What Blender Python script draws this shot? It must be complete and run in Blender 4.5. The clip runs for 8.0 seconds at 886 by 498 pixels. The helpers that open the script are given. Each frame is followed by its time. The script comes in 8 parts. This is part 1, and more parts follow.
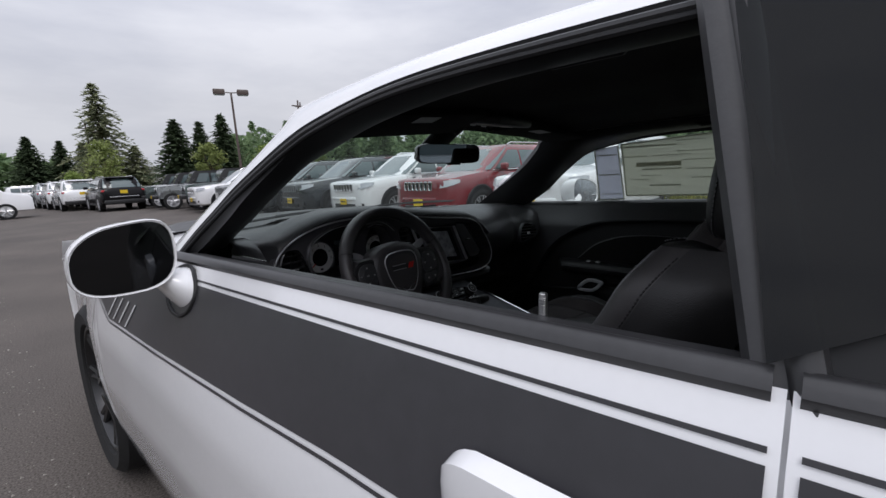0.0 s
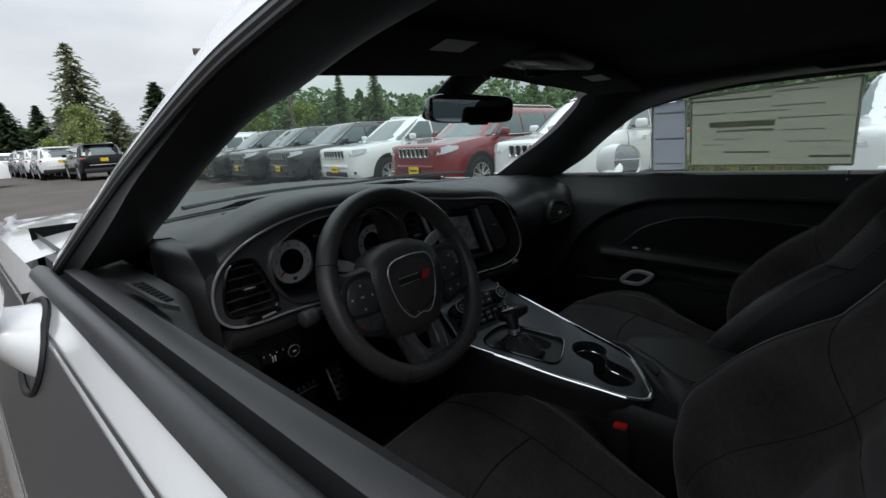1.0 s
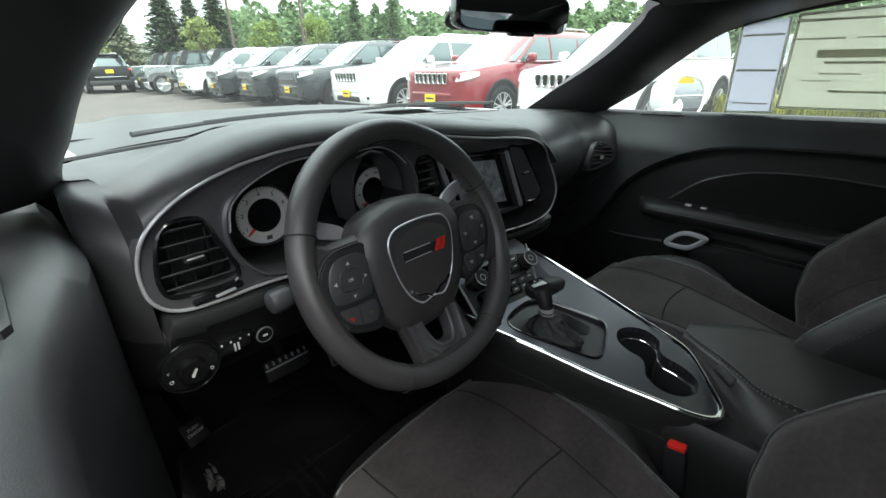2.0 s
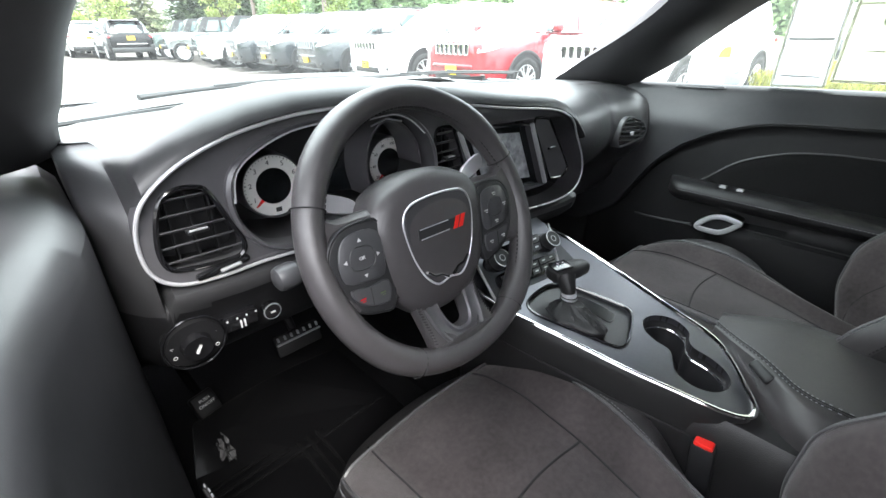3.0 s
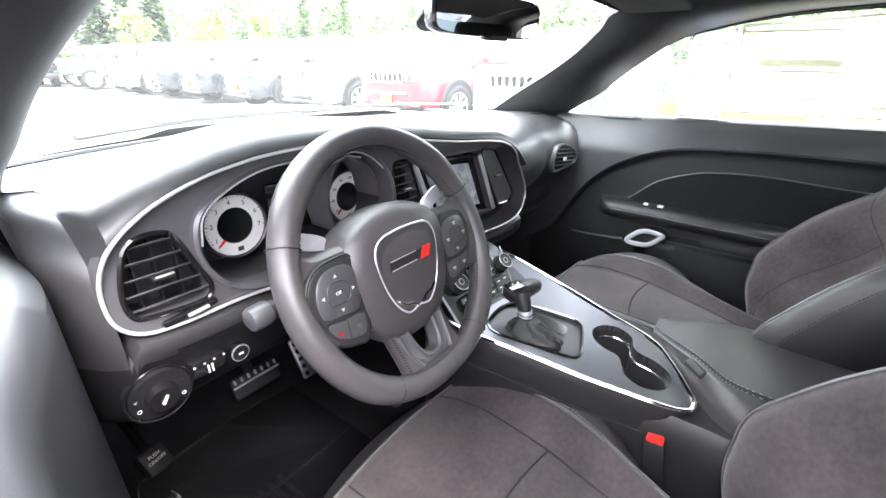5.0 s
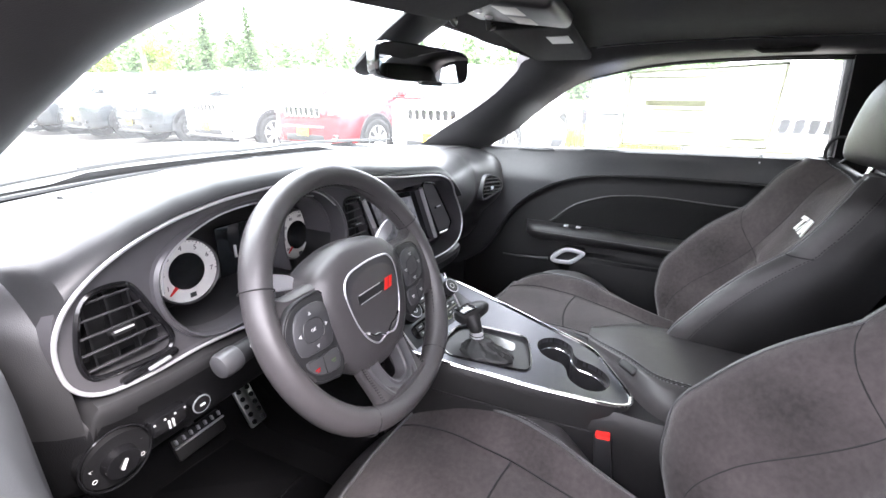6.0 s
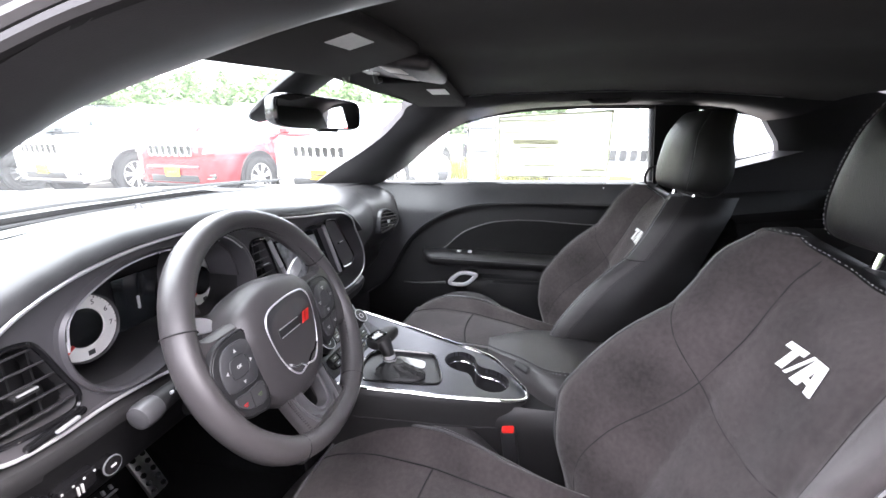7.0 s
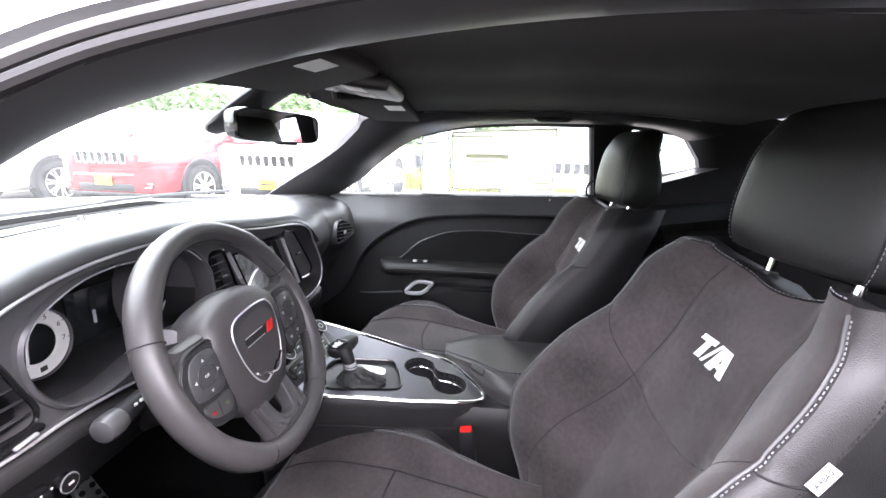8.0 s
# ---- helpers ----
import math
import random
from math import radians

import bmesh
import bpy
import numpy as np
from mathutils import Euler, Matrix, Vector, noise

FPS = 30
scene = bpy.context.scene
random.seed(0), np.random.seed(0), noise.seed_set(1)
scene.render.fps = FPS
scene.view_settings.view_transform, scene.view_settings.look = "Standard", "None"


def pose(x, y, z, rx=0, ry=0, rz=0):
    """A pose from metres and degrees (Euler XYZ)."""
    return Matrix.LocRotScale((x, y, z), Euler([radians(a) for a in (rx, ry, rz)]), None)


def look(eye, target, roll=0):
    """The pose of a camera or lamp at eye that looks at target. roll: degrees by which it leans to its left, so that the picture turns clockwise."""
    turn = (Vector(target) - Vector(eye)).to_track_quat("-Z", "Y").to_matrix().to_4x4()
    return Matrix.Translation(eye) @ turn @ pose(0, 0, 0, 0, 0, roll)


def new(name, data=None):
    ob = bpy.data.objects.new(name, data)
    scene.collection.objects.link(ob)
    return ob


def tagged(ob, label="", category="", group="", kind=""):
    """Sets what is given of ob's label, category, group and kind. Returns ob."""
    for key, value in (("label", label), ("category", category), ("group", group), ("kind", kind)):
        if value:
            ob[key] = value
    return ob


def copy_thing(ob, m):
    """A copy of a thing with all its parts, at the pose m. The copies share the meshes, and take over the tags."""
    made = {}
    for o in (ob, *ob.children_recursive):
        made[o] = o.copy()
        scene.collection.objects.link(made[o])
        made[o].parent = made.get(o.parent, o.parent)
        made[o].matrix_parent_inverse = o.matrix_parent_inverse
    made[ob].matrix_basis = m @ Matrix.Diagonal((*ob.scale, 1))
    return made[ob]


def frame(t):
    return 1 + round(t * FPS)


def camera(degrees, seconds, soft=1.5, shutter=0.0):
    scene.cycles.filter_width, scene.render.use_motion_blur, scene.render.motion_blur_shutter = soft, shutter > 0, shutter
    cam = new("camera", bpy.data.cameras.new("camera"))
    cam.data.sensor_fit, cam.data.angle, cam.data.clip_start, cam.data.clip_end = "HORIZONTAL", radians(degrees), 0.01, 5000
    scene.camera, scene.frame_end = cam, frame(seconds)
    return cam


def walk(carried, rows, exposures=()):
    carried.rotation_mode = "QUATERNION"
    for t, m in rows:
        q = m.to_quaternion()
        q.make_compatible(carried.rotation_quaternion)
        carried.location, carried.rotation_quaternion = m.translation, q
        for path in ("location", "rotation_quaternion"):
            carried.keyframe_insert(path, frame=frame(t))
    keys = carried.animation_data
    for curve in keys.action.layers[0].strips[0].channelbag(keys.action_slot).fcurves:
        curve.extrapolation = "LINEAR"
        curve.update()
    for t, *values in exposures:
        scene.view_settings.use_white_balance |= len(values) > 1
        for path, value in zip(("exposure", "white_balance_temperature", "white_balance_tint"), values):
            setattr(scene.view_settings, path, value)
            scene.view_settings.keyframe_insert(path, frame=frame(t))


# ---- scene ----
cam = camera(93.9, 8.0)
PATH = [
    (0, (-1.166, -0.86, 1.187), (0.315, 0.433, 0.818), -2.9),
    (0.5, (-1.009, -0.716, 1.186), (0.43, 0.597, 0.733), -0.5),
    (1, (-0.908, -0.547, 1.183), (0.559, 0.707, 0.66), -3.1),
    (1.5, (-0.819, -0.443, 1.181), (0.621, 0.779, 0.523), -1.7),
    (2, (-0.747, -0.391, 1.165), (0.597, 0.841, 0.343), -0.8),
    (2.2, (-0.732, -0.377, 1.157), (0.587, 0.857, 0.3), -0.6),
    (3.5, (-0.719, -0.36, 1.149), (0.523, 0.9, 0.216), -0.1),
    (4, (-0.717, -0.363, 1.15), (0.539, 0.895, 0.233), -0.4),
    (5.5, (-0.793, -0.338, 1.182), (0.804, 0.596, 0.422), 0.7),
    (6, (-0.819, -0.327, 1.188), (0.881, 0.465, 0.493), 0.6),
    (6.5, (-0.857, -0.333, 1.201), (0.961, 0.237, 0.594), 0.4),
    (7, (-0.902, -0.337, 1.208), (0.993, -0.002, 0.663), 0.2),
    (7.5, (-0.931, -0.332, 1.216), (0.997, -0.137, 0.722), 0.5),
    (8, (-0.948, -0.331, 1.219), (0.986, -0.219, 0.724), 1.3),
]
EXPOSURES = [(0, -0.15, 6250, 14), (0.5, -0.15, 6250, 13), (1, 0.1, 6300, 7), (1.5, 1.0, 6400, 4), (2, 1.95, 6480, 3), (2.2, 2.22, 6480, 4), (2.8, 3.1, 6450, 8),
             (3.3, 3.82, 6430, 11), (3.5, 3.97, 6430, 11), (4, 4.35, 6430, 13), (4.6, 4.40, 6450, 15), (5.5, 4.41, 6500, 18), (6, 4.2, 6500, 19), (6.5, 4.04, 6500, 19), (7, 3.94, 6500, 20), (7.5, 3.9, 6500, 20), (8, 3.94, 6500, 21)]
walk(cam, [(t, look(eye, target, roll)) for t, eye, target, roll in PATH], EXPOSURES)

import mathutils

# ---- light ----
world = bpy.data.worlds.new("world")
scene.world = world
world.use_nodes = True
wn, wl = world.node_tree.nodes, world.node_tree.links
wn.clear()
w_out = wn.new("ShaderNodeOutputWorld")
w_bg = wn.new("ShaderNodeBackground")
w_sky = wn.new("ShaderNodeTexSky")
w_sky.sky_type = "NISHITA"
w_sky.sun_disc = False
w_sky.sun_elevation, w_sky.sun_rotation = radians(52), radians(200)
w_sky.air_density, w_sky.dust_density = 1.0, 3.0
w_co = wn.new("ShaderNodeTexCoord")
w_map = wn.new("ShaderNodeMapping")
w_map.inputs["Scale"].default_value = (1.2, 1.2, 4.5)
w_noise = wn.new("ShaderNodeTexNoise")
w_noise.inputs["Scale"].default_value = 1.3
w_noise.inputs["Detail"].default_value = 6
w_noise.inputs["Roughness"].default_value = 0.52
w_ramp = wn.new("ShaderNodeValToRGB")
w_ramp.color_ramp.elements[0].position, w_ramp.color_ramp.elements[0].color = 0.36, (6.1, 6.35, 7.0, 1)
w_ramp.color_ramp.elements[1].position, w_ramp.color_ramp.elements[1].color = 0.66, (9.6, 9.7, 9.9, 1)
w_mix = wn.new("ShaderNodeMixRGB")
w_mix.inputs[0].default_value = 0.93          # a closed cloud cover over the clear sky
wl.new(w_co.outputs["Generated"], w_map.inputs[0])
wl.new(w_map.outputs[0], w_noise.inputs["Vector"])
wl.new(w_noise.outputs["Fac"], w_ramp.inputs[0])
wl.new(w_sky.outputs[0], w_mix.inputs[1])
wl.new(w_ramp.outputs[0], w_mix.inputs[2])
# a closed cloud cover is brightest overhead
w_sep = wn.new("ShaderNodeSeparateXYZ")
w_up = wn.new("ShaderNodeMapRange")
w_up.inputs["From Min"].default_value, w_up.inputs["From Max"].default_value = 0.15, 0.95
w_up.inputs["To Min"].default_value, w_up.inputs["To Max"].default_value = 0.95, 2.3
w_mul = wn.new("ShaderNodeMixRGB")
w_mul.blend_type = "MULTIPLY"
w_mul.inputs[0].default_value = 1.0
wl.new(w_co.outputs["Generated"], w_sep.inputs[0])
wl.new(w_sep.outputs["Z"], w_up.inputs["Value"])
wl.new(w_mix.outputs[0], w_mul.inputs[1])
wl.new(w_up.outputs[0], w_mul.inputs[2])
wl.new(w_mul.outputs[0], w_bg.inputs[0])
w_bg.inputs[1].default_value = 0.085
wl.new(w_bg.outputs[0], w_out.inputs[0])
sun = new("sun", bpy.data.lights.new("sun", "SUN"))
sun.data.energy, sun.data.angle, sun.data.color = 0.9, radians(25), (1.0, 0.97, 0.92)
sun.rotation_euler = (radians(38), 0, radians(-20))


# ---- materials ----
def mat(name, color, rough=0.5, metal=0.0, vary=0.12, scale=8.0, fine=90.0, bump=0.0, bump_scale=400.0, coat=0.0, sheen=0.0,
        spec=0.5, kind="noise", rough_vary=0.1, coarse=0.6):
    """A surface with variation at two scales and a fine relief."""
    m = bpy.data.materials.new(name)
    m.use_nodes = True
    n, l = m.node_tree.nodes, m.node_tree.links
    b = n["Principled BSDF"]
    b.inputs["Metallic"].default_value = metal
    b.inputs["Coat Weight"].default_value = coat
    b.inputs["Coat Roughness"].default_value = 0.06
    b.inputs["Sheen Weight"].default_value = sheen
    b.inputs["Sheen Roughness"].default_value = 0.45
    b.inputs["Specular IOR Level"].default_value = spec
    co = n.new("ShaderNodeTexCoord")
    t1, t2 = n.new("ShaderNodeTexNoise"), n.new("ShaderNodeTexNoise")
    t1.inputs["Scale"].default_value, t1.inputs["Detail"].default_value = scale, 5
    t2.inputs["Scale"].default_value, t2.inputs["Detail"].default_value = fine, 3
    for t in (t1, t2):
        l.new(co.outputs["Object"], t.inputs["Vector"])
    add = n.new("ShaderNodeMath")
    add.operation = "MULTIPLY_ADD"
    add.inputs[1].default_value = coarse
    l.new(t1.outputs["Fac"], add.inputs[0])
    half = n.new("ShaderNodeMath")
    half.operation = "MULTIPLY"
    half.inputs[1].default_value = 1 - coarse
    l.new(t2.outputs["Fac"], half.inputs[0])
    l.new(half.outputs[0], add.inputs[2])
    ramp = n.new("ShaderNodeValToRGB")
    lo = [max(0, c * (1 - vary)) for c in color] + [1]
    hi = [min(1, c * (1 + vary)) for c in color] + [1]
    ramp.color_ramp.elements[0].position, ramp.color_ramp.elements[0].color = 0.3, lo
    ramp.color_ramp.elements[1].position, ramp.color_ramp.elements[1].color = 0.7, hi
    l.new(add.outputs[0], ramp.inputs[0])
    l.new(ramp.outputs[0], b.inputs["Base Color"])
    rr = n.new("ShaderNodeMapRange")
    rr.inputs["From Min"].default_value, rr.inputs["From Max"].default_value = 0.3, 0.7
    rr.inputs["To Min"].default_value = max(0.02, rough * (1 - rough_vary))
    rr.inputs["To Max"].default_value = min(1, rough * (1 + rough_vary))
    l.new(t1.outputs["Fac"], rr.inputs["Value"])
    l.new(rr.outputs[0], b.inputs["Roughness"])
    if bump:
        if kind == "cells":
            tex = n.new("ShaderNodeTexVoronoi")
            src = tex.outputs["Distance"]
        else:
            tex = n.new("ShaderNodeTexNoise")
            tex.inputs["Detail"].default_value = 4
            src = tex.outputs["Fac"]
        tex.inputs["Scale"].default_value = bump_scale
        l.new(co.outputs["Object"], tex.inputs["Vector"])
        bp = n.new("ShaderNodeBump")
        bp.inputs["Strength"].default_value = bump
        bp.inputs["Distance"].default_value = 0.002
        l.new(src, bp.inputs["Height"])
        l.new(bp.outputs[0], b.inputs["Normal"])
    return m


def glass(name, color, rough=0.0, face=0.045, veil=0.0):
    """Clear pane: mostly lets light through, with a mirror-like gloss."""
    m = bpy.data.materials.new(name)
    m.use_nodes = True
    n, l = m.node_tree.nodes, m.node_tree.links
    n.clear()
    out = n.new("ShaderNodeOutputMaterial")
    tr, gl, mx, fr = n.new("ShaderNodeBsdfTransparent"), n.new("ShaderNodeBsdfGlossy"), n.new("ShaderNodeMixShader"), n.new("ShaderNodeLayerWeight")
    tr.inputs[0].default_value = (*color, 1)
    gl.inputs["Roughness"].default_value = rough
    pw = n.new("ShaderNodeMath")
    pw.operation = "POWER"
    pw.inputs[1].default_value = 5.0
    mr = n.new("ShaderNodeMapRange")
    mr.inputs["To Min"].default_value, mr.inputs["To Max"].default_value = face, 0.95
    l.new(fr.outputs["Facing"], pw.inputs[0])
    l.new(pw.outputs[0], mr.inputs["Value"])
    l.new(mr.outputs[0], mx.inputs[0])
    l.new(tr.outputs[0], mx.inputs[1])
    l.new(gl.outputs[0], mx.inputs[2])
    last = mx.outputs[0]
    # a scattering share stands for veiling glare over what lies outside
    if veil:
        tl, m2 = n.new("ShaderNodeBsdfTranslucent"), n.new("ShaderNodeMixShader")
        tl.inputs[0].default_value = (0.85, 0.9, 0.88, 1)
        m2.inputs[0].default_value = veil
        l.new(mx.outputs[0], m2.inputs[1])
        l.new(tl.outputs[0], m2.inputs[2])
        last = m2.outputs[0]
    l.new(last, out.inputs[0])
    return m


PAINT_WHITE = mat("white_paint", (0.85, 0.85, 0.86), 0.22, vary=0.02, coat=1.0, scale=3)
PAINT_RED = mat("red_paint", (0.19, 0.014, 0.020), 0.25, vary=0.06, coat=1.0, scale=3)
PAINT_DARK = mat("charcoal_paint", (0.022, 0.026, 0.03), 0.25, vary=0.08, coat=1.0, scale=3)
PAINT_BLACK = mat("black_paint", (0.008, 0.008, 0.009), 0.2, vary=0.1, coat=0.08, scale=3, spec=0.15)
PAINT_SILVER = mat("silver_paint", (0.42, 0.44, 0.46), 0.28, 0.6, vary=0.05, coat=1.0, scale=3)
PAINT_GREEN = mat("grey_green_paint", (0.12, 0.15, 0.15), 0.28, 0.2, vary=0.05, coat=1.0, scale=3)
DECAL = mat("satin_decal", (0.050, 0.049, 0.054), 0.32, vary=0.14, scale=2.5, fine=40)
SATIN_HOOD = mat("satin_black_hood", (0.02, 0.02, 0.022), 0.4, vary=0.1, scale=3)
RUBBER = mat("rubber", (0.011, 0.011, 0.012), 0.55, vary=0.2, bump=0.1, bump_scale=250, spec=0.35)
SEAL_GREY = mat("grey_rubber", (0.03, 0.03, 0.032), 0.38, vary=0.25, bump=0.06, bump_scale=300, spec=0.5)
TYRE = mat("tyre_rubber", (0.011, 0.011, 0.0115), 0.85, vary=0.25, bump=0.3, bump_scale=120)
GLOSS_BLACK = mat("gloss_black", (0.008, 0.008, 0.009), 0.16, vary=0.1, coat=0.3)
PILLAR_BLACK = mat("satin_pillar_black", (0.010, 0.010, 0.011), 0.35, vary=0.15, spec=0.35)
TRIM = mat("soft_black_trim", (0.0279, 0.0279, 0.0299), 0.42, vary=0.15, bump=0.06, bump_scale=1100, kind="cells")
DASH = mat("grained_dash", (0.0270, 0.0269, 0.0282), 0.40, vary=0.12, bump=0.10, bump_scale=1000, kind="cells")
BADGE = mat("badge_leather", (0.0363, 0.0352, 0.0384), 0.40, vary=0.12, bump=0.15, bump_scale=1100, kind="cells")
ROOF_TRIM = mat("grey_roof_fabric", (0.024, 0.023, 0.025), 0.9, vary=0.15, bump=0.3, bump_scale=1100, sheen=0.1, spec=0.15)
KNEE = mat("knee_panel_black", (0.010, 0.010, 0.011), 0.6, vary=0.15, bump=0.2, bump_scale=700, kind="cells", spec=0.22)
PLASTIC = mat("black_plastic", (0.0172, 0.0172, 0.0184), 0.42, vary=0.15, bump=0.15, bump_scale=1200)
BEZEL = mat("dark_bezel", (0.070, 0.068, 0.073), 0.32, 0.1, vary=0.1, bump=0.05, bump_scale=1500)
WHEEL_LEATHER = mat("smooth_leather", (0.0480, 0.0445, 0.0460), 0.36, vary=0.12, bump=0.15, bump_scale=1100, kind="cells")
LEATHER = mat("black_leather", (0.0131, 0.0127, 0.0131), 0.42, spec=0.4, vary=0.15, bump=0.2, bump_scale=800, kind="cells")
SEAT_LEATHER = mat("seat_edge_leather", (0.0310, 0.0290, 0.0296), 0.38, spec=0.42, vary=0.15, bump=0.2, bump_scale=800, kind="cells")
SUEDE = mat("charcoal_suede", (0.0435, 0.0367, 0.0373), 0.95, vary=0.55, scale=7, fine=120, coarse=0.72, bump=0.35, bump_scale=1400, sheen=0.22, spec=0.15)
HEADLINER = mat("black_headliner", (0.0085, 0.0082, 0.0088), 0.95, vary=0.2, bump=0.4, bump_scale=1100, sheen=0.05, spec=0.1)
CARPET = mat("black_carpet", (0.0045, 0.0045, 0.005), 0.98, vary=0.4, fine=300, bump=0.9, bump_scale=700, spec=0.15)
MAT_RUBBER = mat("floor_mat_rubber", (0.0048, 0.0048, 0.0054), 0.32, vary=0.2, bump=0.2, bump_scale=500)
CHROME = mat("chrome", (0.82, 0.82, 0.83), 0.08, 1.0, vary=0.02)
SATIN = mat("satin_silver", (0.56, 0.56, 0.58), 0.3, 0.5, vary=0.04)
ALLOY = mat("alloy_wheel", (0.42, 0.42, 0.43), 0.4, 0.5, vary=0.1)
SLOT_GREY = mat("satin_grey_trim", (0.26, 0.27, 0.28), 0.35, 0.4, vary=0.08)
CLOTH_DARK = mat("black_suede", (0.0082, 0.0079, 0.0082), 0.95, vary=0.3, scale=9, fine=160, bump=0.3, bump_scale=1400, sheen=0.15, spec=0.15)
DOOR_DARK = mat("shaded_black_leather", (0.0066, 0.0066, 0.0072), 0.45, vary=0.2, bump=0.25, bump_scale=700, kind="cells", spec=0.4)
SPOKE_METAL = mat("dark_satin_metal", (0.1640, 0.1599, 0.1681), 0.34, 0.7, vary=0.06, scale=5, fine=200)
VENT_GREY = mat("satin_vent_plastic", (0.045, 0.045, 0.048), 0.36, vary=0.12, bump=0.05, bump_scale=900)
CONSOLE_METAL = mat("dark_brushed_metal", (0.1066, 0.1066, 0.1189), 0.36, 0.9, vary=0.08, scale=5, fine=200, bump=0.04, bump_scale=800)
PIPING = mat("grey_leather_piping", (0.0697, 0.0681, 0.0705), 0.42, vary=0.15, bump=0.1, bump_scale=900)
STITCH = mat("grey_thread", (0.17, 0.17, 0.18), 0.8, vary=0.2)
SEAM = mat("seam_groove", (0.012, 0.011, 0.012), 0.95, vary=0.1)
GAUGE = mat("gauge_white", (0.72, 0.72, 0.70), 0.5, vary=0.03)
INK = mat("dark_ink", (0.03, 0.03, 0.032), 0.6, vary=0.1)
RED = mat("red_plastic", (0.62, 0.02, 0.015), 0.35, vary=0.08)
RED_LAMP = mat("red_lamp", (0.45, 0.01, 0.015), 0.15, vary=0.05, coat=1.0)
WHITE_PRINT = mat("white_print", (0.5, 0.5, 0.5), 0.55, vary=0.04)
LOGO_WHITE = mat("white_thread", (0.85, 0.85, 0.83), 0.7, vary=0.06, fine=400, bump=0.3, bump_scale=900)
PAPER = mat("sticker_paper", (0.55, 0.55, 0.48), 0.6, vary=0.06, scale=9)
PAPER_BLUE = mat("sticker_back", (0.40, 0.42, 0.50), 0.6, vary=0.06, scale=9)
PRINT_GREY = mat("print_grey", (0.33, 0.33, 0.28), 0.7, vary=0.08)
LABEL_GREY = mat("label_grey", (0.55, 0.56, 0.56), 0.5, vary=0.12, scale=30)
YELLOW = mat("yellow_plate", (0.75, 0.52, 0.02), 0.4, vary=0.05)
LENS_CLEAR = mat("lamp_lens", (0.55, 0.57, 0.6), 0.08, 0.3, vary=0.1, coat=1.0, scale=20)
# pale mottled tone: the film's reflections are put into the colour
SCREEN = mat("screen_film", (0.38, 0.39, 0.41), 0.12, vary=0.75, scale=38, fine=70, coat=0.6, bump=0.5, bump_scale=60)
SCREEN_DARK = mat("dark_screen", (0.01, 0.012, 0.014), 0.1, vary=0.2, coat=0.6)
MIRROR = mat("mirror_silver", (0.85, 0.86, 0.87), 0.02, 1.0, vary=0.01)
# driver's glass: a dark reflection is put into the mirror's colour
MIRROR_DARKENED = mat("dark_reflection_mirror", (0.045, 0.047, 0.05), 0.03, 1.0, vary=0.01)
STEEL = mat("brushed_steel", (0.6, 0.6, 0.6), 0.32, 1.0, vary=0.08)
WHEEL_DARK = mat("dark_wheel", (0.05, 0.05, 0.052), 0.35, 0.7, vary=0.1)
FILM = mat("clear_film", (0.12, 0.12, 0.125), 0.08, vary=0.3, bump=0.8, bump_scale=60)
LIGHT_PLASTIC = mat("overhead_plastic", (0.5, 0.48, 0.44), 0.4, vary=0.1)
GLASS = glass("clear_glass", (0.93, 0.97, 0.95), veil=0.02)
GLASS_SCREEN = glass("green_windscreen_glass", (0.87, 0.96, 0.92), face=0.05, veil=0.010)
GLASS_TINT = glass("tinted_glass", (0.16, 0.19, 0.20), face=0.024)
# opaque panes, their colour lightened for the sky they would reflect
GLASS_SUV = mat("vehicle_glass", (0.09, 0.125, 0.13), 0.05, vary=0.2, coat=1.0, scale=1.5)
ASPHALT = mat("asphalt", (0.105, 0.092, 0.083), 0.92, vary=0.8, coarse=0.3, scale=0.6, fine=120, bump=1.0, bump_scale=85, spec=0.25)
LINE_PAINT = mat("line_paint", (0.5, 0.5, 0.48), 0.8, vary=0.2, scale=10)
GRIT = mat("pale_grit", (0.30, 0.28, 0.25), 0.9, vary=0.5, scale=30)
CONCRETE = mat("concrete", (0.34, 0.33, 0.31), 0.9, vary=0.12, scale=2, bump=0.4, bump_scale=60)
BARK = mat("bark", (0.11, 0.075, 0.05), 0.95, vary=0.3, scale=4, bump=0.9, bump_scale=12)
POLE = mat("pole_brown", (0.10, 0.075, 0.065), 0.6, vary=0.15, scale=4)
WALL_WHITE = mat("white_cladding", (0.62, 0.62, 0.60), 0.7, vary=0.05, scale=0.6)
ROOF_GREY = mat("roof_metal", (0.35, 0.36, 0.37), 0.5, vary=0.08, scale=0.6)


def see_through(m, share, source=None, color=(1, 1, 1)):
    """Lets a share of the light pass, scattered, as leaves and paper do."""
    n, l = m.node_tree.nodes, m.node_tree.links
    tr, mx = n.new("ShaderNodeBsdfTranslucent"), n.new("ShaderNodeMixShader")
    tr.inputs[0].default_value = (*color, 1)
    if source:
        l.new(source, tr.inputs[0])
    mx.inputs[0].default_value = share
    out = n["Material Output"]
    l.new(n["Principled BSDF"].outputs[0], mx.inputs[1])
    l.new(tr.outputs[0], mx.inputs[2])
    l.new(mx.outputs[0], out.inputs[0])


see_through(PAPER, 0.6, None, (0.78, 0.79, 0.71))
see_through(PRINT_GREY, 0.75, None, (0.66, 0.66, 0.60))
see_through(PAPER_BLUE, 0.6, None, (0.80, 0.81, 0.86))


